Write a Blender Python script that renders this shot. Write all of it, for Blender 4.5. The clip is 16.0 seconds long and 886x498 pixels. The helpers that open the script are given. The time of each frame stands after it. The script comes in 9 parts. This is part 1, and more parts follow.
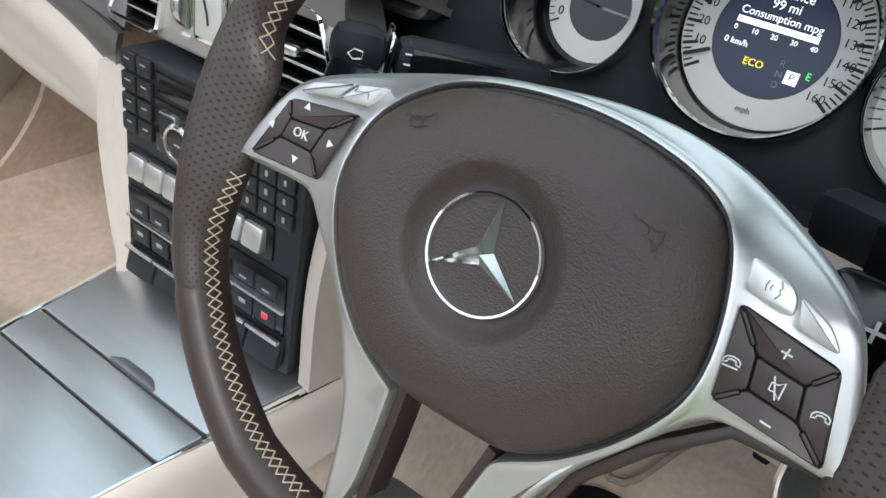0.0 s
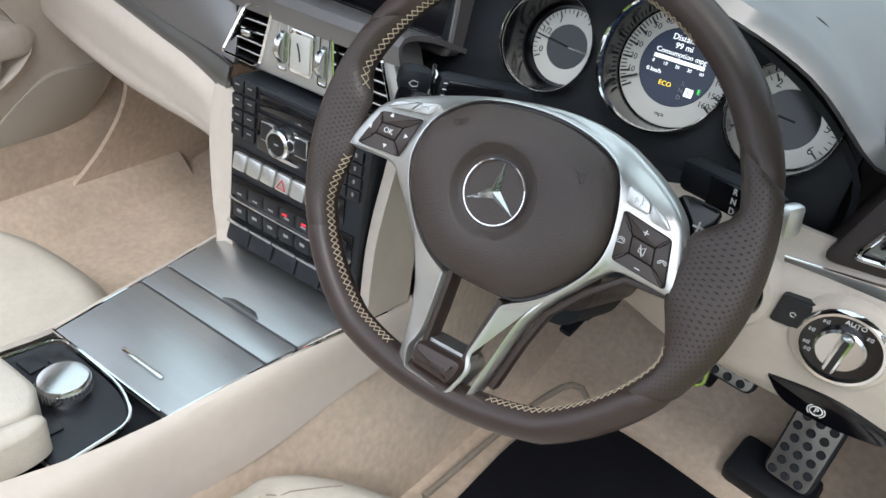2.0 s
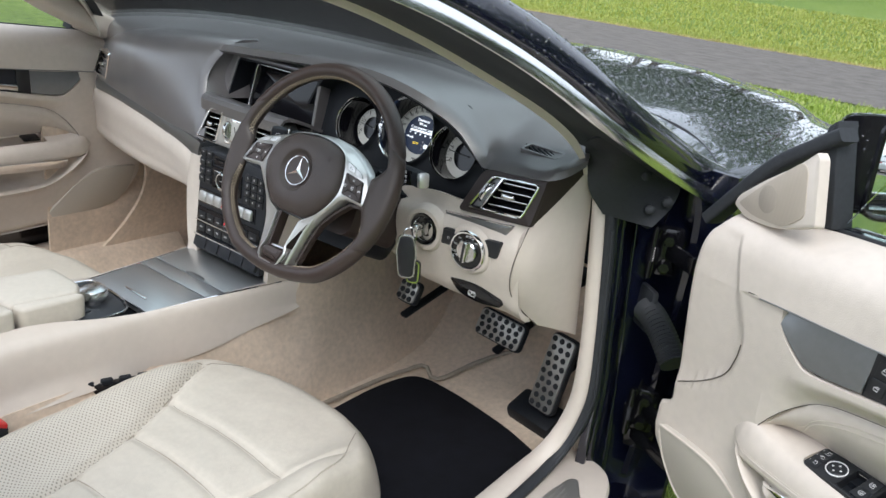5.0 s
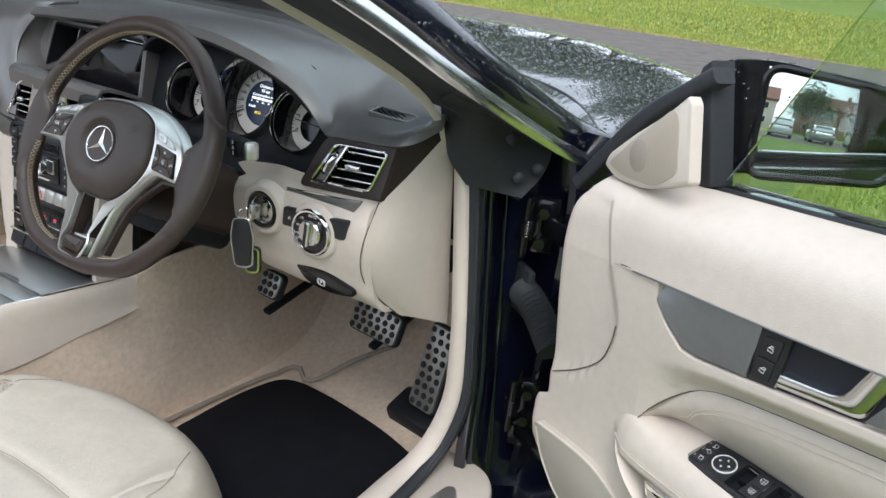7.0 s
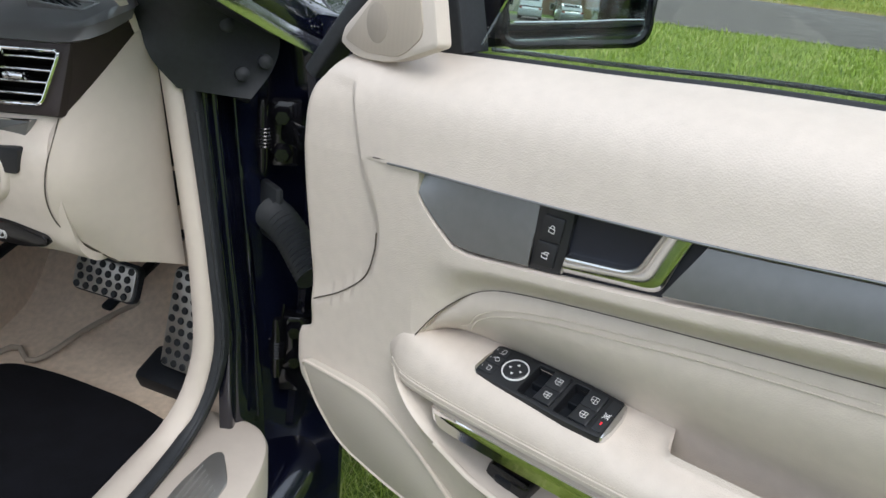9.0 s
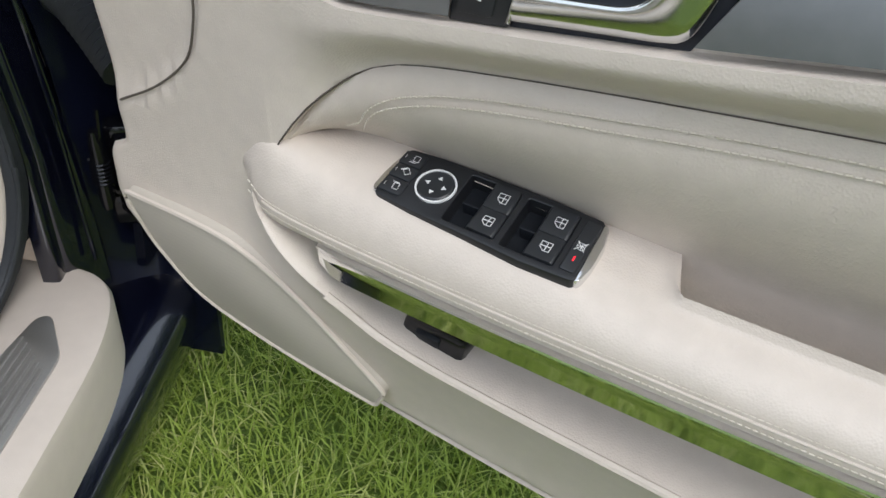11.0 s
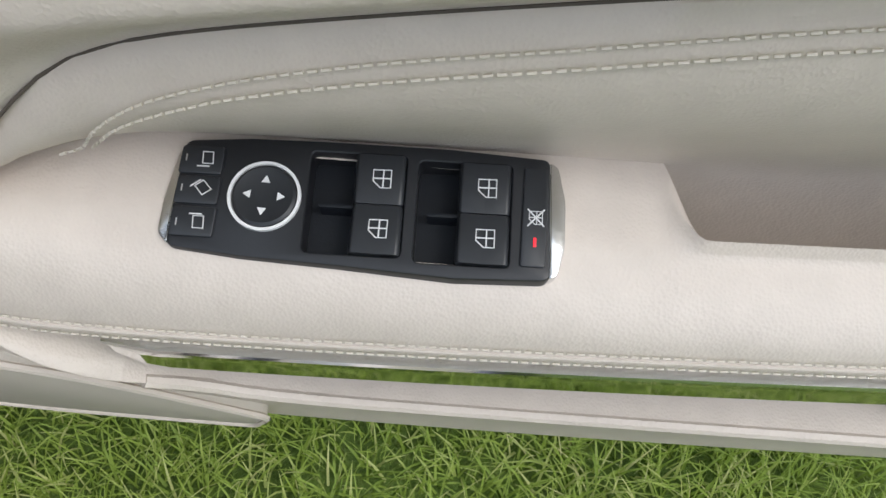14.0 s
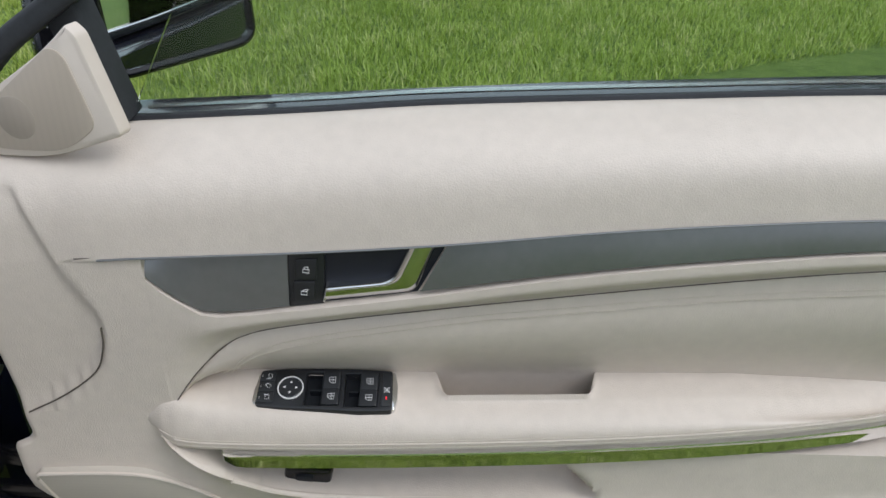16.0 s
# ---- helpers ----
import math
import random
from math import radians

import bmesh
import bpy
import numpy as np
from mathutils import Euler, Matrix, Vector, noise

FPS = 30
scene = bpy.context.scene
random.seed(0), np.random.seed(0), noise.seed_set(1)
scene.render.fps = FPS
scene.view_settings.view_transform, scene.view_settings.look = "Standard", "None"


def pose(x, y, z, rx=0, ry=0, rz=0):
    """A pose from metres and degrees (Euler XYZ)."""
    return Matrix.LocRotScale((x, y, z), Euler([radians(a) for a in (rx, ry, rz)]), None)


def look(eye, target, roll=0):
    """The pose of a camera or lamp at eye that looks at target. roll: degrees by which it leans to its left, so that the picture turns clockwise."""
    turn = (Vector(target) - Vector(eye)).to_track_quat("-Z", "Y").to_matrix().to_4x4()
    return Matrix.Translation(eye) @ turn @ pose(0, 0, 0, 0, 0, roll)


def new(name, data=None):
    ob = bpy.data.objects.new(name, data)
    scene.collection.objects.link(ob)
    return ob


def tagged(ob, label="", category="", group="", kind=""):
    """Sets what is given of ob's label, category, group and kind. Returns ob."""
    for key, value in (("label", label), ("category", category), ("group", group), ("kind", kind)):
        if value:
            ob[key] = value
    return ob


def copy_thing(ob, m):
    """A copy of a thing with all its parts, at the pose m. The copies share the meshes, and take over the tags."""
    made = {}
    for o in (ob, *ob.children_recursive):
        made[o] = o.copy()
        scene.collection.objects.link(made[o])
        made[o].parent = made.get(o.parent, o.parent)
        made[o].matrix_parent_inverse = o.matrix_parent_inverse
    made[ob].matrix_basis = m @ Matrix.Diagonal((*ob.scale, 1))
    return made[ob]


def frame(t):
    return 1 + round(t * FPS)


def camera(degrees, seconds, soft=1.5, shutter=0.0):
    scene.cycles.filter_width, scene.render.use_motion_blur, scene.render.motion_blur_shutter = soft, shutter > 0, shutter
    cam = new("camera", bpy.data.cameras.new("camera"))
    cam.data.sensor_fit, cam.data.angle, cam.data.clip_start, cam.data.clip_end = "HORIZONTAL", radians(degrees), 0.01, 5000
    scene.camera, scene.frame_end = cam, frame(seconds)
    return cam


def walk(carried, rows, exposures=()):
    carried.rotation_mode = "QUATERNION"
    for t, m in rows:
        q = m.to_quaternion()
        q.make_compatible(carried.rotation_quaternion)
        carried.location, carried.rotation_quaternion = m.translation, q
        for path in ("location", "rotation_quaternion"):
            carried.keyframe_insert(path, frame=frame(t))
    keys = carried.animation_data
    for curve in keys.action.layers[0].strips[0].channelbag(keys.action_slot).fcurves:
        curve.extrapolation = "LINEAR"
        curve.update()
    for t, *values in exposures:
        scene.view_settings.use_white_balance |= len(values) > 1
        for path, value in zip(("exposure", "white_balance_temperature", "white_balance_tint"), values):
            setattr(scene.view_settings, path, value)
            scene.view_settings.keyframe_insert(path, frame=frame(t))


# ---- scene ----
cam = camera(59.33, 16.0)
# seconds, eye, yaw to the left, pitch up, roll
WALK = [
    (0, 0.4758, -0.2336, 0.9287, 31.41, -33.91, 8.85),
    (0.5, 0.4989, -0.2667, 0.9475, 31.47, -34.14, 8.57),
    (1, 0.5210, -0.3173, 0.9796, 31.64, -34.21, 8.16),
    (1.5, 0.5464, -0.3772, 1.0105, 31.54, -33.99, 8.06),
    (2, 0.5986, -0.4652, 1.0376, 31.47, -33.20, 7.98),
    (2.5, 0.6899, -0.5638, 1.0720, 31.34, -30.96, 7.86),
    (3, 0.8023, -0.6849, 1.1224, 31.51, -28.57, 7.61),
    (3.5, 0.8929, -0.7869, 1.1414, 32.10, -26.46, 7.41),
    (4, 1.0130, -0.9141, 1.1744, 32.88, -24.50, 7.38),
    (4.5, 1.1610, -0.9684, 1.1807, 33.92, -22.47, 7.31),
    (5, 1.3023, -0.9077, 1.1350, 34.66, -20.96, 7.25),
    (5.2, 1.3426, -0.8772, 1.1170, 34.77, -20.66, 7.30),
    (7.3, 1.3009, -0.6799, 1.0452, 26.41, -20.60, 7.07),
    (7.5, 1.2912, -0.6672, 1.0312, 24.61, -20.61, 7.09),
    (8, 1.2918, -0.6383, 1.0130, 20.38, -21.21, 6.81),
    (8.5, 1.3028, -0.5924, 0.9858, 15.79, -22.07, 6.51),
    (9, 1.2999, -0.5392, 0.9691, 10.94, -23.37, 6.24),
    (9.5, 1.2911, -0.4713, 0.9267, 6.82, -25.89, 6.33),
    (10, 1.2896, -0.4165, 0.8800, 4.15, -30.01, 6.50),
    (10.2, 1.2860, -0.3959, 0.8728, 3.26, -31.84, 6.64),
    (12.3, 1.2290, -0.1590, 0.8060, -7.44, -46.49, 5.55),
    (12.5, 1.2239, -0.1508, 0.8031, -9.53, -47.47, 5.51),
    (13, 1.2254, -0.1022, 0.7802, -16.13, -50.08, 5.58),
    (13.5, 1.2370, -0.0637, 0.7730, -23.08, -53.17, 5.12),
    (14, 1.2341, -0.0641, 0.7971, -27.77, -55.27, 4.92),
    (14.5, 1.2125, -0.1946, 0.8991, -30.02, -55.62, 4.45),
    (15, 1.1809, -0.3603, 1.0355, -31.12, -50.93, 4.03),
    (15.5, 1.1513, -0.4893, 1.1200, -30.19, -39.21, 2.96),
    (16, 1.0943, -0.5163, 1.1203, -27.96, -30.41, 2.14),
]
walk(cam, [(t, pose(x, y, z) @ pose(0, 0, 0, 0, 0, yaw) @ pose(0, 0, 0, 90 + pitch) @ pose(0, 0, 0, 0, 0, roll)) for t, x, y, z, yaw, pitch, roll in WALK], [(0, 0.58), (2, 0.56), (3.5, 0.60), (5, 0.42), (7.5, 0.36), (8.5, 0.30), (10, 0.15), (12.5, 0.14), (14.2, 0.08), (15.0, 0.28), (15.5, -0.02), (16, -0.16)])
# ---- end of the walk ----

# ---- shapes ----
def V(p):
    return Vector(p)


def curve_pts(pts, n, closed=False):
    """A smooth line through the given points: n points, evenly spaced."""
    p = np.array(pts, float)
    m = len(p)
    if m == 2:
        return [tuple(p[0] + (p[1] - p[0]) * k / (n - 1)) for k in range(n)]
    ext = np.concatenate([p[-1:], p, p[:2]]) if closed else np.concatenate([[2 * p[0] - p[1]], p, [2 * p[-1] - p[-2]]])
    out = []
    for i in range(m if closed else m - 1):
        a, b, c, d = ext[i:i + 4]
        for k in range(24):
            t = k / 24
            out.append(0.5 * (2 * b + (c - a) * t + (2 * a - 5 * b + 4 * c - d) * t * t + (3 * b - a - 3 * c + d) * t ** 3))
    if not closed:
        out.append(p[-1])
    out = np.array(out)
    if closed:
        out = np.concatenate([out, out[:1]])
    s = np.r_[0, np.cumsum(np.linalg.norm(np.diff(out, axis=0), axis=1))]
    want = np.linspace(0, s[-1], n + 1)[:-1] if closed else np.linspace(0, s[-1], n)
    return [tuple(np.array([np.interp(w, s, out[:, k]) for k in range(p.shape[1])])) for w in want]


def fillet(poly, r, seg=4):
    """A closed 2D outline with its corners rounded by about r (one number, or one for each corner)."""
    out, m = [], len(poly)
    for i in range(m):
        a, b, c = (np.array(poly[(i + k) % m], float) for k in (-1, 0, 1))
        rr = r[i] if isinstance(r, (list, tuple)) else r
        la, lc = np.linalg.norm(a - b), np.linalg.norm(c - b)
        ra, rc = min(rr, la * 0.48), min(rr, lc * 0.48)
        p, q = b + (a - b) / la * ra, b + (c - b) / lc * rc
        if rr <= 0:
            out.append(tuple(b))
            continue
        for k in range(seg + 1):
            t = k / seg
            out.append(tuple((1 - t) ** 2 * p + 2 * t * (1 - t) * b + t * t * q))
    return out


def inset(poly, d):
    """A 2D outline moved inwards by d."""
    p = np.array(poly, float)
    area = np.sum(p[:, 0] * np.roll(p[:, 1], -1) - np.roll(p[:, 0], -1) * p[:, 1])
    out = []
    for i in range(len(p)):
        a, b, c = p[i - 1], p[i], p[(i + 1) % len(p)]
        e, f = b - a, c - b
        e, f = e / (np.linalg.norm(e) + 1e-9), f / (np.linalg.norm(f) + 1e-9)
        n = np.array([-e[1] - f[1], e[0] + f[0]])
        n = n / (np.linalg.norm(n) + 1e-9)
        k = max(0.5, float(np.dot(n, [-e[1], e[0]])))
        out.append(tuple(b + n * (d / k) * (1 if area > 0 else -1)))
    return out


def slab(outline, z0, z1, bevel=0.0, m=None, holes=False, bm=None, dome=0.0):
    """A plate from a 2D outline between two heights, its upper edge rounded by bevel; dome lifts its middle."""
    bm = bm or bmesh.new()
    m = m or Matrix()
    p = list(outline)
    if sum(p[i][0] * p[(i + 1) % len(p)][1] - p[(i + 1) % len(p)][0] * p[i][1] for i in range(len(p))) < 0:
        p = p[::-1]
    steps = [(0.0, z0), (0.0, z1 - bevel)]
    if bevel > 0:
        steps += [(bevel * 0.3, z1 - bevel * 0.3), (bevel, z1)]
    else:
        steps = [(0.0, z0), (0.0, z1)]
    rings = [[bm.verts.new(m @ V((x, y, z))) for x, y in (inset(p, d) if d else p)] for d, z in steps]
    if dome:
        c = np.mean(np.array(p), axis=0)
        last = inset(p, steps[-1][0])
        for f, g in ((0.75, 0.5), (0.45, 0.82), (0.15, 0.98)):
            rings.append([bm.verts.new(m @ V((c[0] + (x - c[0]) * f, c[1] + (y - c[1]) * f, steps[-1][1] + dome * g))) for x, y in last])
    n = len(p)
    for a, b in zip(rings, rings[1:]):
        for i in range(n):
            bm.faces.new((a[i], a[(i + 1) % n], b[(i + 1) % n], b[i]))
    bm.faces.new(rings[-1])
    bm.faces.new(rings[0][::-1])
    return bm


def frame_plate(outer, inner, z0, z1, m=None, bm=None, bevel=0.0):
    """A flat frame between two outlines of the same number of points."""
    bm = bm or bmesh.new()
    m = m or Matrix()
    n = len(outer)
    o2, i2 = (inset(outer, bevel), inset(inner, -bevel)) if bevel else (outer, inner)
    rings = [[bm.verts.new(m @ V((x, y, z))) for x, y in p] for p, z in ((outer, z0), (outer, z1 - bevel), (o2, z1), (i2, z1), (inner, z1 - bevel), (inner, z0))]
    for a, b in zip(rings, rings[1:] + rings[:1]):
        for i in range(n):
            bm.faces.new((a[i], a[(i + 1) % n], b[(i + 1) % n], b[i]))
    bmesh.ops.recalc_face_normals(bm, faces=bm.faces[:])
    return bm


def holed(outer_, inners, z0, z1, bevel, m=None):
    """A plate with openings; all rims are rounded."""
    bm = bmesh.new()
    m = m or Matrix()
    def loop(p, z):
        return [bm.verts.new(m @ V((x, y, z))) for x, y in p]
    def wall(a, b):
        for i in range(len(a)):
            bm.faces.new((a[i], a[(i + 1) % len(a)], b[(i + 1) % len(b)], b[i]))
    o = [loop(outer_, z0), loop(outer_, z1 - bevel), loop(inset(outer_, bevel * 0.3), z1 - bevel * 0.3), loop(inset(outer_, bevel), z1)]
    tops, lows = [o[3]], [o[0]]
    for a, b in zip(o, o[1:]):
        wall(a, b)
    for p in inners:
        q = [loop(p, z0), loop(p, z1 - bevel * 0.4), loop(inset(p, -bevel * 0.4), z1)]
        wall(q[0], q[1])
        wall(q[1], q[2])
        tops.append(q[2])
        lows.append(q[0])
    for rims in (tops, lows):
        edges = [bm.edges.get((r[i], r[(i + 1) % len(r)])) for r in rims for i in range(len(r))]
        bmesh.ops.triangle_fill(bm, use_beauty=True, use_dissolve=False, edges=edges)
    bmesh.ops.recalc_face_normals(bm, faces=bm.faces[:])
    return bm


def rbox(sx, sy, sz, r=0.004, m=None, bm=None, seg=2):
    """A box round the origin with rounded edges."""
    bm = bm or bmesh.new()
    b2 = bmesh.new()
    bmesh.ops.create_cube(b2, size=1.0)
    for v in b2.verts:
        v.co = V((v.co.x * sx, v.co.y * sy, v.co.z * sz))
    if r > 0:
        bmesh.ops.bevel(b2, geom=b2.edges[:] + b2.verts[:], offset=min(r, 0.45 * min(sx, sy, sz)), segments=seg, affect="EDGES", profile=0.5)
    return join(bm, b2, m)


def join(bm, b2, m=None):
    """Adds the mesh b2 to bm, at the pose m."""
    m = m or Matrix()
    made = {v: bm.verts.new(m @ v.co) for v in b2.verts}
    for f in b2.faces:
        try:
            bm.faces.new([made[v] for v in f.verts])
        except ValueError:
            pass
    b2.free()
    return bm


def lathe(profile, n=32, m=None, bm=None, arc=360.0):
    """A turned body: (radius, height) pairs round z."""
    bm = bm or bmesh.new()
    m = m or Matrix()
    full = arc >= 359.9
    k = n if full else n + 1
    rings = []
    for r, z in profile:
        if r < 1e-6:
            rings.append([bm.verts.new(m @ V((0, 0, z)))])
        else:
            rings.append([bm.verts.new(m @ V((r * math.cos(radians(arc * i / n)), r * math.sin(radians(arc * i / n)), z))) for i in range(k)])
    for a, b in zip(rings, rings[1:]):
        for i in range(n):
            j = (i + 1) % k if full else i + 1
            if len(a) == 1 and len(b) == 1:
                continue
            if len(a) == 1:
                bm.faces.new((a[0], b[i], b[j]))
            elif len(b) == 1:
                bm.faces.new((a[i], a[j], b[0]))
            else:
                bm.faces.new((a[i], a[j], b[j], b[i]))
    bmesh.ops.recalc_face_normals(bm, faces=bm.faces[:])
    return bm


def sweep(path, profile, closed=False, m=None, bm=None, up=(0, 0, 1), scale=None, caps=True):
    """Moves a 2D outline along a path; its y looks along up as far as it can."""
    bm = bm or bmesh.new()
    m = m or Matrix()
    pts = [V(p) for p in path]
    n, k = len(pts), len(profile)
    rings = []
    for i, p in enumerate(pts):
        a = pts[i - 1] if (i or closed) else p
        b = pts[(i + 1) % n] if (i < n - 1 or closed) else p
        t = (b - a).normalized()
        u = V(up[i]) if isinstance(up, list) else V(up)
        s = t.cross(u)
        s = s.normalized() if s.length > 1e-5 else t.orthogonal().normalized()
        w = s.cross(t)
        f = scale[i] if scale else 1.0
        rings.append([bm.verts.new(m @ (p + s * x * f + w * y * f)) for x, y in profile])
    uv = bm.loops.layers.uv.verify()
    along, around = [0.0], [0.0]
    for i in range(n):
        along.append(along[-1] + (pts[(i + 1) % n] - pts[i]).length)
    for j in range(k):
        around.append(around[-1] + math.dist(profile[j], profile[(j + 1) % k]))
    for i in range(n if closed else n - 1):
        a, b = rings[i], rings[(i + 1) % n]
        for j in range(k):
            fc = bm.faces.new((a[j], a[(j + 1) % k], b[(j + 1) % k], b[j]))
            for lp, c in zip(fc.loops, ((along[i], around[j]), (along[i], around[j + 1]), (along[i + 1], around[j + 1]), (along[i + 1], around[j]))):
                lp[uv].uv = c
    if not closed and caps:
        bm.faces.new(rings[0][::-1])
        bm.faces.new(rings[-1])
    bmesh.ops.recalc_face_normals(bm, faces=bm.faces[:])
    return bm


def circle(r, n=10, ry=None):
    return [(r * math.cos(2 * math.pi * i / n), (ry or r) * math.sin(2 * math.pi * i / n)) for i in range(n)]


def tube(path, r, n=10, closed=False, m=None, bm=None, up=(0, 0, 1), scale=None):
    return sweep(path, circle(r, n), closed, m, bm, up, scale)


def sheet(rows, nu=24, nv=16, thick=0.0, m=None, bm=None, smooth=True):
    """A curved skin through rows of control points; thick gives it a back."""
    bm = bm or bmesh.new()
    m = m or Matrix()
    a = [curve_pts(r, nu) if smooth else r for r in rows]
    cols = [curve_pts([r[i] for r in a], nv) if smooth else [r[i] for r in a] for i in range(len(a[0]))]
    g = np.array(cols)
    du, dv = np.gradient(g, axis=0), np.gradient(g, axis=1)
    nn = np.cross(du, dv)
    nn /= np.linalg.norm(nn, axis=2, keepdims=True) + 1e-12
    layers = [g, g - nn * thick] if thick else [g]
    vs = [[[bm.verts.new(m @ V(p)) for p in c] for c in layer] for layer in layers]
    w, h = g.shape[:2]
    uv = bm.loops.layers.uv.verify()
    lu = np.r_[0, np.cumsum(np.linalg.norm(np.diff(g, axis=0), axis=2).mean(1))]
    lv = np.r_[0, np.cumsum(np.linalg.norm(np.diff(g, axis=1), axis=2).mean(0))]
    for i in range(w - 1):
        for j in range(h - 1):
            fc = bm.faces.new((vs[0][i][j], vs[0][i + 1][j], vs[0][i + 1][j + 1], vs[0][i][j + 1]))
            for lp, (a, b) in zip(fc.loops, ((i, j), (i + 1, j), (i + 1, j + 1), (i, j + 1))):
                lp[uv].uv = (lu[a], lv[b])
            if thick:
                fc = bm.faces.new((vs[1][i][j + 1], vs[1][i + 1][j + 1], vs[1][i + 1][j], vs[1][i][j]))
                for lp, (a, b) in zip(fc.loops, ((i, j + 1), (i + 1, j + 1), (i + 1, j), (i, j))):
                    lp[uv].uv = (lu[a], lv[b])
    if thick:
        edge = [(i, 0) for i in range(w)] + [(w - 1, j) for j in range(1, h)] + [(i, h - 1) for i in range(w - 2, -1, -1)] + [(0, j) for j in range(h - 2, 0, -1)]
        for (i, j), (k, l) in zip(edge, edge[1:] + edge[:1]):
            bm.faces.new((vs[0][k][l], vs[0][i][j], vs[1][i][j], vs[1][k][l]))
    return bm


def part(name, bm, mat, parent=None, label="", m=None, sharp=38.0, kind="", smooth=True):
    """One mesh object under a thing or under a part."""
    me = bpy.data.meshes.new(name)
    bm.to_mesh(me)
    bm.free()
    if smooth:
        me.shade_smooth()
        me.set_sharp_from_angle(angle=radians(sharp))
    me.materials.append(mat)
    ob = new(name, me)
    if m is not None:
        ob.matrix_basis = m
    if parent is not None:
        ob.parent = parent
    return tagged(ob, label, kind=kind)


def thing(name, m, label, category, group="", kind=""):
    ob = new(name, None)
    ob.empty_display_size = 0.05
    ob.matrix_basis = m
    return tagged(ob, label, category, group, kind)


def letters(text, size, m, bm=None, depth=0.0003, align="CENTER"):
    """Raised letters in the built-in font."""
    cu = bpy.data.curves.new("letters", "FONT")
    cu.body, cu.size, cu.align_x, cu.align_y, cu.extrude, cu.resolution_u = text, size, align, "CENTER", depth, 3
    ob = bpy.data.objects.new("letters", cu)
    me = bpy.data.meshes.new_from_object(ob)
    b2 = bmesh.new()
    b2.from_mesh(me)
    bpy.data.objects.remove(ob)
    bpy.data.curves.remove(cu)
    bpy.data.meshes.remove(me)
    return join(bm or bmesh.new(), b2, m)


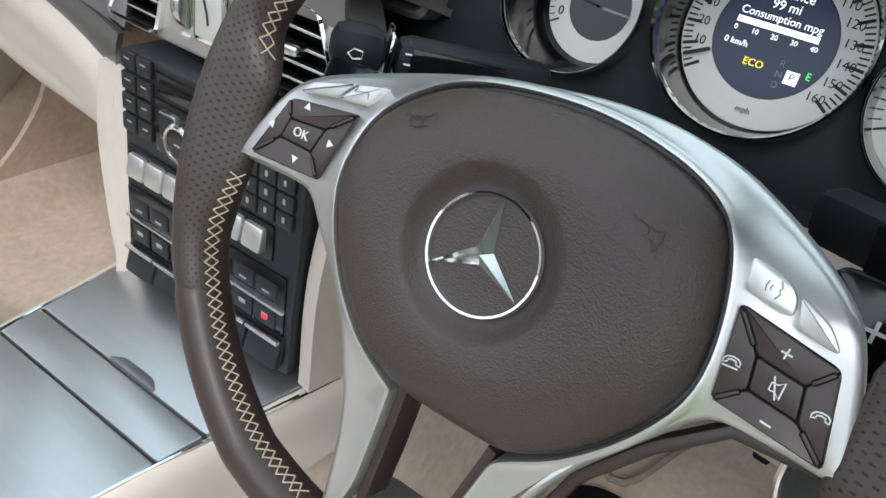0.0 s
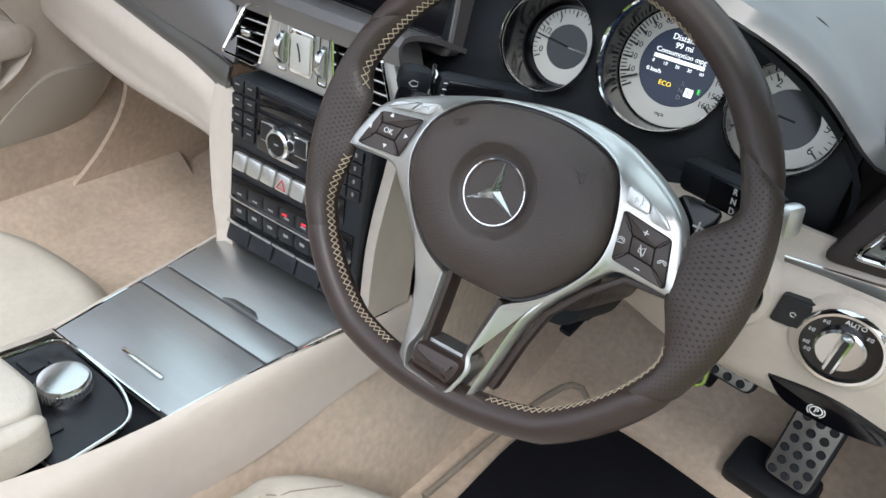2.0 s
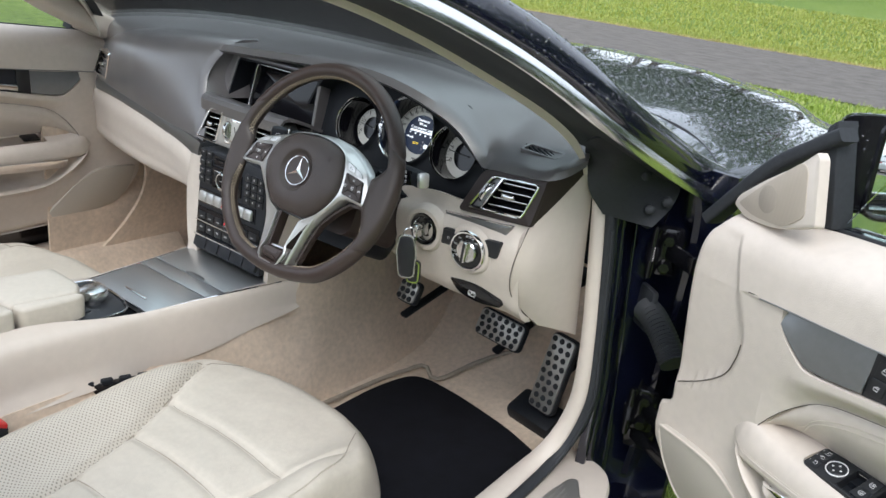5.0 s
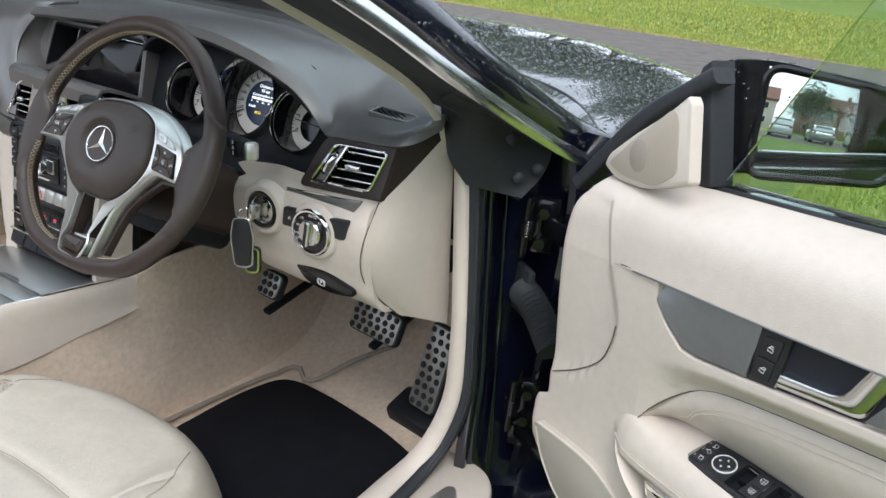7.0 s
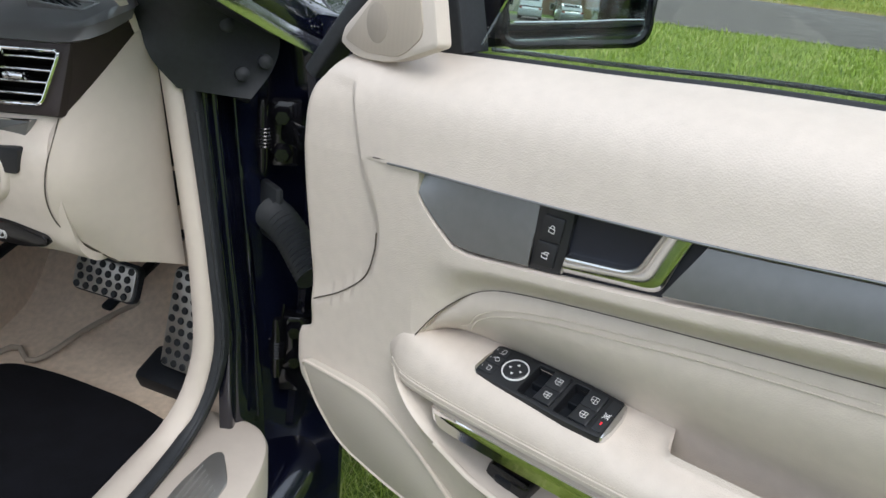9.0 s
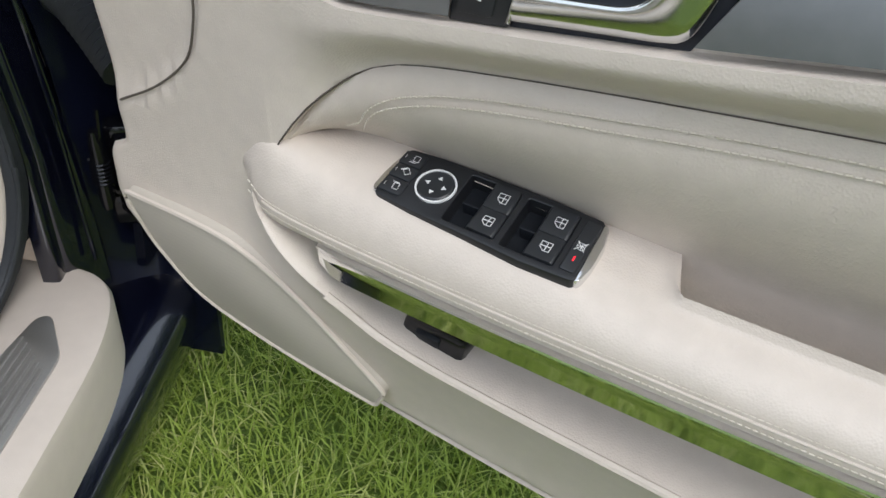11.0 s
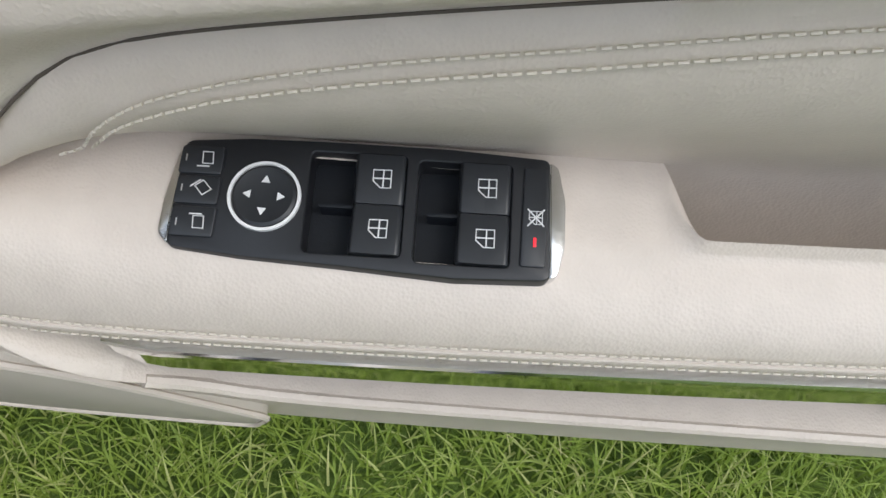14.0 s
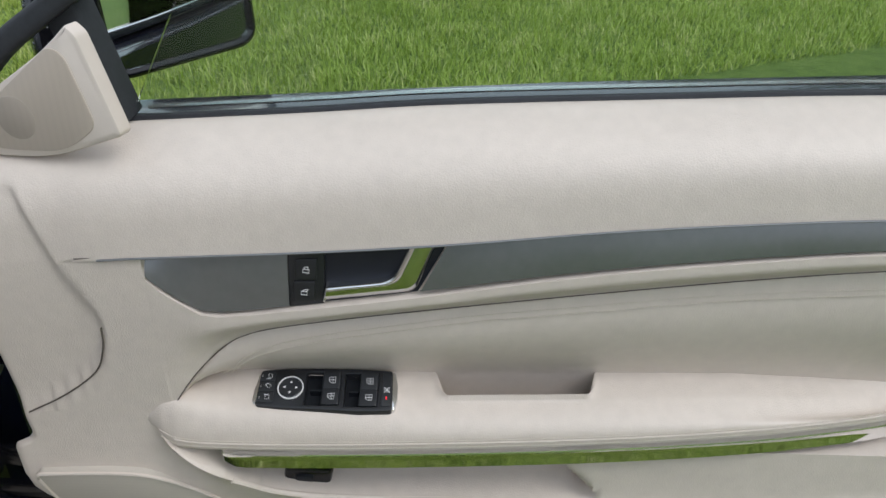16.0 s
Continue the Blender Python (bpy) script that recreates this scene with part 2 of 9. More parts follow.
# ---- materials ----
def material(name, base, rough=0.5, metal=0.0, grain=None, bump=0.0, vary=0.0, vary_scale=6.0, coat=0.0, rough_vary=0.0, spots=None, weave=None, spec=None, sheen=0.0, emit=None, stretch=None, second=None):
    """A surface: base colour, gloss, fine relief (grain: its scale a metre), tone that varies at a large and a small scale."""
    mt = bpy.data.materials.new(name)
    mt.use_nodes = True
    nt = mt.node_tree
    bs = nt.nodes["Principled BSDF"]
    co = nt.nodes.new("ShaderNodeTexCoord")
    vec = co.outputs["Object"]
    if stretch:
        mp = nt.nodes.new("ShaderNodeMapping")
        mp.inputs["Scale"].default_value = stretch
        nt.links.new(vec, mp.inputs["Vector"])
        vec = mp.outputs["Vector"]
    bs.inputs["Base Color"].default_value = (*base, 1)
    bs.inputs["Roughness"].default_value, bs.inputs["Metallic"].default_value = rough, metal
    if spec is not None:
        bs.inputs["Specular IOR Level"].default_value = spec
    if coat:
        bs.inputs["Coat Weight"].default_value, bs.inputs["Coat Roughness"].default_value = coat, 0.03
    if sheen:
        bs.inputs["Sheen Weight"].default_value = sheen
    if emit:
        bs.inputs["Emission Color"].default_value, bs.inputs["Emission Strength"].default_value = (*emit[:3], 1), emit[3]
    if vary or rough_vary:
        big, small = nt.nodes.new("ShaderNodeTexNoise"), nt.nodes.new("ShaderNodeTexNoise")
        big.inputs["Scale"].default_value, small.inputs["Scale"].default_value = vary_scale, vary_scale * 14
        big.inputs["Detail"].default_value, small.inputs["Detail"].default_value = 4, 5
        add = nt.nodes.new("ShaderNodeMath")
        add.operation = "ADD"
        for nd, k in ((big, 0), (small, 1)):
            nt.links.new(vec, nd.inputs["Vector"])
            nt.links.new(nd.outputs["Fac"], add.inputs[k])
        rg = nt.nodes.new("ShaderNodeMapRange")
        rg.inputs["From Min"].default_value, rg.inputs["From Max"].default_value = 0.65, 1.35
        nt.links.new(add.outputs[0], rg.inputs["Value"])
        mix = nt.nodes.new("ShaderNodeMix")
        mix.data_type = "RGBA"
        dark = second or tuple(c * (1 - vary) for c in base)
        light = base if second else tuple(min(1, c * (1 + vary * 0.6)) for c in base)
        mix.inputs["A"].default_value, mix.inputs["B"].default_value = (*dark, 1), (*light, 1)
        nt.links.new(rg.outputs["Result"], mix.inputs["Factor"])
        nt.links.new(mix.outputs["Result"], bs.inputs["Base Color"])
        if rough_vary:
            rr = nt.nodes.new("ShaderNodeMapRange")
            rr.inputs["To Min"].default_value, rr.inputs["To Max"].default_value = rough - rough_vary, rough + rough_vary
            nt.links.new(rg.outputs["Result"], rr.inputs["Value"])
            nt.links.new(rr.outputs["Result"], bs.inputs["Roughness"])
    if grain:
        vo = nt.nodes.new("ShaderNodeTexVoronoi")
        vo.feature = "F1"
        vo.inputs["Scale"].default_value = grain
        no = nt.nodes.new("ShaderNodeTexNoise")
        no.inputs["Scale"].default_value, no.inputs["Detail"].default_value = grain * 0.35, 4
        nt.links.new(vec, vo.inputs["Vector"])
        nt.links.new(vec, no.inputs["Vector"])
        ad = nt.nodes.new("ShaderNodeMath")
        ad.operation = "MULTIPLY_ADD"
        ad.inputs[1].default_value = 0.8
        nt.links.new(no.outputs["Fac"], ad.inputs[0])
        nt.links.new(vo.outputs["Distance"], ad.inputs[2])
        bu = nt.nodes.new("ShaderNodeBump")
        bu.inputs["Strength"].default_value = bump
        bu.inputs["Distance"].default_value = 0.6 / grain
        nt.links.new(ad.outputs[0], bu.inputs["Height"])
        nt.links.new(bu.outputs["Normal"], bs.inputs["Normal"])
    return mt

BEIGE = (0.615, 0.545, 0.482)
leather_beige = material("leather_beige", BEIGE, 0.48, grain=640, bump=0.24, vary=0.07, vary_scale=5, rough_vary=0.06)
vinyl_beige = material("vinyl_beige", (0.615, 0.545, 0.482), 0.55, grain=900, bump=0.16, vary=0.05, vary_scale=4, rough_vary=0.05)
seat_leather = material("seat_leather", (0.54, 0.49, 0.42), 0.45, grain=520, bump=0.25, vary=0.09, vary_scale=7, rough_vary=0.08)
carpet_beige = material("carpet_beige", (0.67, 0.545, 0.43), 0.95, grain=1400, bump=0.9, vary=0.22, vary_scale=6, sheen=0.15)
carpet_edge = material("carpet_edge", (0.32, 0.275, 0.225), 0.9, grain=1200, bump=0.8, vary=0.15)
mat_black = material("mat_black", (0.0055, 0.006, 0.0095), 0.95, grain=900, bump=0.9, vary=0.5, vary_scale=24, spec=0.2)
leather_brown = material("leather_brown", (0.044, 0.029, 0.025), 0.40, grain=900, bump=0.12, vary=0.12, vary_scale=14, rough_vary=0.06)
airbag_brown = material("airbag_brown", (0.060, 0.044, 0.039), 0.42, grain=1000, bump=0.42, vary=0.10, vary_scale=12, rough_vary=0.05)
# pad brown with part of the sky's sheen lifted into its base; dash_dark without
dash_brown_sheen = material("dash_brown_sheen", (0.100, 0.094, 0.098), 0.36, coat=1.0, spec=1.0, grain=900, bump=0.12, vary=0.10, vary_scale=7, rough_vary=0.06)
dash_brown_sheen.node_tree.nodes["Principled BSDF"].inputs["Coat Roughness"].default_value = 0.32
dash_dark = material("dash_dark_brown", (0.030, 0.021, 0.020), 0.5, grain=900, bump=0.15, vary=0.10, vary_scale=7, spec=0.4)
black_soft = material("black_soft", (0.009, 0.011, 0.015), 0.55, spec=0.3, grain=1100, bump=0.12, vary=0.15, vary_scale=10)
black_gloss = material("black_gloss", (0.006, 0.006, 0.008), 0.14, vary=0.1, rough_vary=0.04)
button_black = material("button_black", (0.014, 0.015, 0.018), 0.42, vary=0.12, vary_scale=30)
anthracite = material("anthracite", (0.014, 0.016, 0.021), 0.45, grain=1500, bump=0.06, vary=0.1, vary_scale=20)
rubber = material("rubber", (0.026, 0.029, 0.034), 0.6, spec=0.4, grain=600, bump=0.08, vary=0.25, vary_scale=12)
silver = material("silver_paint", (0.72, 0.72, 0.71), 0.36, 0.9, vary=0.03, vary_scale=9, rough_vary=0.03)
brushed = material("brushed_aluminium", (0.50, 0.51, 0.52), 0.34, 0.9, grain=900, bump=0.03, vary=0.06, vary_scale=9, rough_vary=0.05, stretch=(1, 14, 14))
trim_grey = material("grey_metal_trim", (0.25, 0.255, 0.26), 0.38, 0.85, vary=0.08, vary_scale=8, rough_vary=0.06)
chrome = material("chrome", (0.86, 0.86, 0.87), 0.06, 1.0, vary=0.03, vary_scale=40, rough_vary=0.025)
satin_chrome = material("satin_chrome", (0.74, 0.74, 0.74), 0.2, 1.0, vary=0.04, vary_scale=30, rough_vary=0.05)
navy_paint = material("navy_paint", (0.0035, 0.0045, 0.014), 0.25, 0.1, vary=0.2, vary_scale=6, coat=1.0)
thread = material("pale_thread", (0.50, 0.41, 0.30), 0.8, grain=2000, bump=0.3, vary=0.15, vary_scale=60)
thread_beige = material("beige_thread", (0.64, 0.58, 0.50), 0.8, vary=0.1, vary_scale=60)
white_print = material("white_print", (0.75, 0.75, 0.75), 0.5)
grey_print = material("grey_print", (0.32, 0.32, 0.32), 0.5)
dark_print = material("dark_print", (0.02, 0.02, 0.02), 0.6)
seat_seam = material("seat_seam", (0.30, 0.26, 0.215), 0.8)
seam_dark = material("seam_shadow_gap", (0.085, 0.070, 0.056), 0.8)
dial_silver = material("dial_silver", (0.50, 0.50, 0.475), 0.40, 0.35, vary=0.05, vary_scale=60, emit=(0.9, 0.92, 0.88, 0.07))
screen_black = material("screen_black", (0.004, 0.004, 0.006), 0.12, vary=0.05)
lit_white = material("lit_white", (0.8, 0.8, 0.8), 0.5, emit=(0.85, 0.92, 1.0, 0.9))
lit_yellow = material("lit_yellow", (0.8, 0.6, 0.05), 0.5, emit=(1.0, 0.72, 0.02, 0.9))
lit_green = material("lit_green", (0.1, 0.7, 0.1), 0.5, emit=(0.05, 0.9, 0.12, 0.8))
lit_red = material("lit_red", (0.7, 0.02, 0.03), 0.5, emit=(1.0, 0.02, 0.04, 0.9))
blue_display = material("blue_display", (0.006, 0.009, 0.02), 0.25, emit=(0.02, 0.04, 0.10, 0.25))
red_reflector = material("red_reflector", (0.55, 0.004, 0.012), 0.12, grain=250, bump=0.5, coat=1.0)
red_plastic = material("red_plastic", (0.55, 0.02, 0.02), 0.35)
steel = material("stamped_steel", (0.52, 0.51, 0.49), 0.45, 0.9, vary=0.08, vary_scale=30, rough_vary=0.08)
asphalt = material("asphalt", (0.150, 0.135, 0.122), 0.9, grain=70, bump=1.0, vary=0.5, vary_scale=4)
lime_plastic = material("green_fob_plastic", (0.24, 0.32, 0.06), 0.35)


def glass_material(name, tint=(0.9, 0.95, 0.93)):
    mt = bpy.data.materials.new(name)
    mt.use_nodes = True
    nt = mt.node_tree
    nt.nodes.remove(nt.nodes["Principled BSDF"])
    tr, gl, fr, mx = (nt.nodes.new(k) for k in ("ShaderNodeBsdfTransparent", "ShaderNodeBsdfGlossy", "ShaderNodeFresnel", "ShaderNodeMixShader"))
    tr.inputs["Color"].default_value = (*tint, 1)
    gl.inputs["Roughness"].default_value = 0.02
    fr.inputs["IOR"].default_value = 1.45
    nt.links.new(fr.outputs[0], mx.inputs[0])
    nt.links.new(tr.outputs[0], mx.inputs[1])
    nt.links.new(gl.outputs[0], mx.inputs[2])
    nt.links.new(mx.outputs[0], nt.nodes["Material Output"].inputs["Surface"])
    return mt


vent_black = material("vent_black", (0.005, 0.005, 0.006), 0.6, spec=0.15)
cover_grey = material("cover_grey", (0.024, 0.026, 0.031), 0.5, spec=0.4, grain=500, bump=0.1, vary=0.25, vary_scale=10)
navy_inner = material("navy_inner_paint", (0.006, 0.008, 0.022), 0.18, 0.0, vary=0.2, vary_scale=6, spec=0.45)
water = material("rain_water", (0.02, 0.022, 0.028), 0.03, spec=0.8, coat=1.0)
window_glass = glass_material("window_glass")


def pin_holes(name, base, rough, spacing, hole, coords, dark=0.35, turn=45):
    """Leather with a square lattice of pin holes."""
    mt = material(name, base, rough, vary=0.06, vary_scale=12, rough_vary=0.04)
    nt = mt.node_tree
    bs = nt.nodes["Principled BSDF"]
    co, mp, vo, rg, bu = (nt.nodes.new(k) for k in ("ShaderNodeTexCoord", "ShaderNodeMapping", "ShaderNodeTexVoronoi", "ShaderNodeMapRange", "ShaderNodeBump"))
    mp.inputs["Rotation"].default_value = (0, 0, radians(turn))
    vo.voronoi_dimensions = "2D"
    vo.inputs["Scale"].default_value, vo.inputs["Randomness"].default_value = 1 / spacing, 0.0
    rg.inputs["From Min"].default_value, rg.inputs["From Max"].default_value = hole * 0.7, hole
    nt.links.new(co.outputs[coords], mp.inputs["Vector"])
    nt.links.new(mp.outputs["Vector"], vo.inputs["Vector"])
    nt.links.new(vo.outputs["Distance"], rg.inputs["Value"])
    bu.inputs["Strength"].default_value, bu.inputs["Distance"].default_value = 0.7, spacing * 0.25
    nt.links.new(rg.outputs["Result"], bu.inputs["Height"])
    nt.links.new(bu.outputs["Normal"], bs.inputs["Normal"])
    mm = nt.nodes.new("ShaderNodeMix")
    mm.data_type = "RGBA"
    mm.inputs["A"].default_value, mm.inputs["B"].default_value = (*[c * dark for c in base], 1), (*base, 1)
    nt.links.new(rg.outputs["Result"], mm.inputs["Factor"])
    nt.links.new(mm.outputs["Result"], bs.inputs["Base Color"])
    return mt


seat_perforated = pin_holes("perforated_seat_leather", (0.54, 0.49, 0.42), 0.5, 0.0052, 0.26, "Object", 0.45)

# ---- overcast daylight ----
world = bpy.data.worlds.new("sky")
scene.world = world
world.use_nodes = True
sky = world.node_tree.nodes.new("ShaderNodeTexSky")
sky.sky_type, sky.sun_disc = "NISHITA", False
sky.sun_elevation, sky.sun_rotation = radians(52), radians(150)
sky.air_density, sky.dust_density, sky.ozone_density = 1.0, 3.0, 1.0
pale = world.node_tree.nodes.new("ShaderNodeMix")
pale.data_type = "RGBA"
pale.inputs["Factor"].default_value = 0.75
pale.inputs["B"].default_value = (8.9, 9.9, 11.2, 1)
world.node_tree.links.new(sky.outputs[0], pale.inputs["A"])
bg = world.node_tree.nodes["Background"]
world.node_tree.links.new(pale.outputs["Result"], bg.inputs["Color"])
bg.inputs["Strength"].default_value = 0.145
sun = new("sun", bpy.data.lights.new("sun", "SUN"))
sun.data.energy, sun.data.angle, sun.data.color = 1.4, radians(25), (1.0, 0.985, 0.965)
sun.matrix_basis = look((0, 0, 10), (0, 0, 10) + np.array([-math.sin(radians(150)) * 0.62, -math.cos(radians(150)) * 0.62, -0.79]))

# ---- ground ----
def ground_sheet(name, x0, x1, y0, y1, z, nx, ny, mat, rough, label, category):
    bm = bmesh.new()
    vs = [[bm.verts.new((x0 + (x1 - x0) * i / nx, y0 + (y1 - y0) * j / ny, z + rough * noise.noise(V((i * 1.7, j * 1.3, 0.4))))) for j in range(ny + 1)] for i in range(nx + 1)]
    for i in range(nx):
        for j in range(ny):
            bm.faces.new((vs[i][j], vs[i + 1][j], vs[i + 1][j + 1], vs[i][j + 1]))
    return tagged(part(name, bm, mat), label, category, kind="structure")


def turf_material():
    mt = bpy.data.materials.new("turf")
    mt.use_nodes = True
    nt = mt.node_tree
    bs = nt.nodes["Principled BSDF"]
    bs.inputs["Roughness"].default_value = 0.9
    co = nt.nodes.new("ShaderNodeTexCoord")
    cols = []
    for sc, det in ((0.35, 6), (9.0, 8), (90.0, 4)):
        no = nt.nodes.new("ShaderNodeTexNoise")
        no.inputs["Scale"].default_value, no.inputs["Detail"].default_value, no.inputs["Roughness"].default_value = sc, det, 0.7
        nt.links.new(co.outputs["Object"], no.inputs["Vector"])
        cols.append(no.outputs["Fac"])
    ramp = nt.nodes.new("ShaderNodeValToRGB")
    e = ramp.color_ramp.elements
    e[0].position, e[0].color = 0.34, (0.055, 0.095, 0.012, 1)
    e[1].position, e[1].color = 0.68, (0.30, 0.36, 0.09, 1)
    k = e.new(0.5)
    k.color = (0.15, 0.24, 0.035, 1)
    add = nt.nodes.new("ShaderNodeMath")
    add.operation = "ADD"
    nt.links.new(cols[1], add.inputs[0])
    nt.links.new(cols[2], add.inputs[1])
    ad2 = nt.nodes.new("ShaderNodeMath")
    ad2.operation = "MULTIPLY_ADD"
    ad2.inputs[1].default_value = 0.38
    nt.links.new(add.outputs[0], ad2.inputs[0])
    sc = nt.nodes.new("ShaderNodeMath")
    sc.operation = "MULTIPLY"
    sc.inputs[1].default_value = 0.25
    nt.links.new(cols[0], sc.inputs[0])
    nt.links.new(sc.outputs[0], ad2.inputs[2])
    nt.links.new(ad2.outputs[0], ramp.inputs["Fac"])
    nt.links.new(ramp.outputs["Color"], bs.inputs["Base Color"])
    bu = nt.nodes.new("ShaderNodeBump")
    bu.inputs["Strength"].default_value, bu.inputs["Distance"].default_value = 1.0, 0.03
    nt.links.new(add.outputs[0], bu.inputs["Height"])
    nt.links.new(bu.outputs["Normal"], bs.inputs["Normal"])
    return mt


turf = turf_material()
ground_sheet("ground", -400, 400, -400, 400, -0.03, 60, 60, turf, 0.0, "mown green lawn reaching to the horizon", "lawn")
def bank(y):
    """Height of the lawn: it rises beyond the path."""
    return 0.075 * np.maximum(0.0, np.asarray(y) - 16.6) ** 1.0


bm = bmesh.new()
for k in range(30):
    y0, y1 = 16.4 + 1.2 * k, 16.4 + 1.2 * (k + 1)
    q = [bm.verts.new((x, y, -0.026 + float(bank(y)))) for x, y in ((-150, y0), (150, y0), (150, y1), (-150, y1))]
    bm.faces.new(q)
bmesh.ops.remove_doubles(bm, verts=bm.verts[:], dist=0.001)
tagged(part("grass_bank", bm, turf), "pale green grass bank beyond the path", "lawn", kind="structure")
ground_sheet("path", -120, 120, 9.6, 16.4, -0.012, 60, 4, asphalt, 0.0, "worn grey asphalt path across the lawn", "path")


# ---- the car's body round the driver's doorway ----
body = thing("car_body", pose(0.85, 0.4, 0), "dark navy painted open car body with beige trim, parked on grass", "car", kind="structure")
BI = Matrix.Translation((-0.85, -0.4, 0))

# windscreen pillar of the driver's side
PIL = [(0.93, 0.50, 0.768), (0.888, 0.384, 0.815), (0.845, 0.15, 0.918), (0.80, 0.04, 0.982), (0.76, -0.05, 1.028), (0.70, -0.17, 1.077), (0.60, -0.36, 1.127)]
LINING = [(0.748, 0.292, 0.805), (0.744, 0.280, 0.832), (0.724, 0.250, 0.872), (0.687, 0.200, 0.916), (0.626, 0.100, 0.972), (0.565, 0.0, 1.020), (0.50, -0.10, 1.058), (0.40, -0.28, 1.10)]


def pillar(side):
    mm = BI @ Matrix.Diagonal((side, 1, 1, 1))
    p = [V(q) for q in curve_pts(PIL, 44)]
    n = V((0.47, -0.86, 0.12)).normalized()
    ups = []
    for k, q in enumerate(p):
        t = (p[min(k + 1, 43)] - p[max(k - 1, 0)]).normalized()
        ups.append(tuple(t.cross(n).normalized()))
    # outline: depth away from the doorway, then outwards across the pillar
    part("chrome_strip", sweep(p, fillet([(0.002, -0.0105), (-0.010, -0.0105), (-0.006, 0.002), (0.003, 0.0125), (0.014, 0.0125), (0.014, -0.0105)], 0.003, 3), m=mm, up=ups), satin_chrome, body, "satin chrome windscreen strip")
    part("pillar_paint", sweep(p, fillet([(0.004, 0.007), (0.003, 0.022), (0.014, 0.044), (0.034, 0.056), (0.06, 0.05), (0.04, 0.007)], 0.008, 4), m=mm, up=ups), navy_paint, body, "wet navy painted windscreen pillar")
    q_ = [V(w) for w in curve_pts(LINING, 44)]
    first = 4
    def band(steps):
        return [[tuple(p[k] - V(ups[k]) * 0.006 + (q_[k] - p[k] + V(ups[k]) * 0.006) * f + n * h) for k in range(first, 44)] for f, h in steps]
    part("pillar_seal", sheet(band(((0.0, -0.03), (0.0, -0.004), (0.05, 0.004), (0.16, 0.006), (0.30, 0.002), (0.42, -0.002), (0.55, 0.004), (0.80, 0.003), (0.93, 0.0), (1.0, -0.008), (1.0, -0.03))), 0, 0, smooth=False, m=mm), rubber, body, "black rubber pillar seal", sharp=70)
    slim = [0.35 + 0.65 * min(1.0, k / 9) for k in range(44)]
    part("pillar_trim", sweep(q_, fillet([(-0.004, -0.011), (0.003, -0.010), (0.004, 0.010), (-0.004, 0.011)], 0.003, 3), m=mm, up=ups, scale=slim), vinyl_beige, body, "beige pillar lining", sharp=70)
    if side < 0:
        part("pillar_trim", sweep([q + V((-0.075, 0.03, -0.03)) for q in p[5:]], fillet([(-0.045, -0.03), (0.045, -0.03), (0.045, 0.03), (-0.045, 0.03)], 0.02, 4), m=mm), vinyl_beige, body, "beige pillar lining")


pillar(1)
pillar(-1)
# header rail across the top of the windscreen
hd = curve_pts([(-0.6, -0.36, 1.135), (-0.3, -0.30, 1.165), (0, -0.28, 1.175), (0.3, -0.30, 1.165), (0.6, -0.36, 1.135)], 24)
part("header_rail", sweep(hd, fillet([(-0.03, -0.02), (0.03, -0.02), (0.03, 0.02), (-0.03, 0.02)], 0.01, 3), m=BI), rubber, body, "black windscreen header rail")
# windscreen
rows = []
for q in curve_pts(PIL, 8):
    rows.append([(-q[0], q[1], q[2]), (-q[0] * 0.5, q[1] + 0.17, q[2] + 0.02), (0, q[1] + 0.23, q[2] + 0.025), (q[0] * 0.5, q[1] + 0.17, q[2] + 0.02), (q[0], q[1], q[2])])
glass = part("windscreen", sheet(rows, 24, 12, 0.005, m=BI), window_glass, body, "clear windscreen with rain drops")
glass.visible_shadow = False

# bonnet and wings
BONNET = ((0.60, 0.878, 0.885, 0.60), (0.9, 0.887, 0.925, 0.74), (1.3, 0.887, 0.942, 0.93), (1.7, 0.872, 0.938, 1.0), (2.05, 0.842, 0.900, 1.05), (2.35, 0.795, 0.82, 1.05), (2.52, 0.71, 0.74, 0.9), (2.60, 0.50, 0.70, 0.5))
CROWN = ((0.0, 0.0), (0.35, 0.012), (0.53, 0.032), (0.70, 0.052), (0.78, 0.072), (0.84, 0.098), (0.92, 0.112), (1.0, 0.132))


def bonnet_row(y, c, w, k):
    half = [(w * f, y + (0.24 * (1 - f ** 4) if y < 0.7 else 0.03 * (1 - f * f)), c - k * d) for f, d in CROWN]
    return [(-x, yy, z) for x, yy, z in half[:0:-1]] + half


rows = [bonnet_row(*q) for q in BONNET]
part("bonnet", sheet(rows, 70, 44, 0.008, m=BI), navy_paint, body, "wet navy bonnet beaded with rain")
edge = [(w, y, c - k * 0.132) for y, c, w, k in BONNET[:6]]
part("bonnet_gap", tube(curve_pts([(0.0, 0.835, 0.880), (0.45, 0.815, 0.862), (0.70, 0.755, 0.844), (0.81, 0.69, 0.824), (0.893, 0.59, 0.796)], 30), 0.0035, 6, m=BI), rubber, body)
part("bonnet_gap", tube(curve_pts([(x + 0.002, y, z - 0.002) for x, y, z in edge], 30), 0.0035, 6, m=BI), rubber, body)
front = [(0.872, 0.435, 0.803)]
rows = []
for dx, dz in ((0.003, -0.001), (0.014, -0.006), (0.030, -0.040), (0.036, -0.14), (0.030, -0.33), (0.012, -0.62)):
    rows.append([(x + dx, y, max(0.16, z + dz)) for x, y, z in front + edge])
part("front_wing", sheet(rows, 40, 24, 0.012, m=BI), navy_paint, body, "navy front wing")
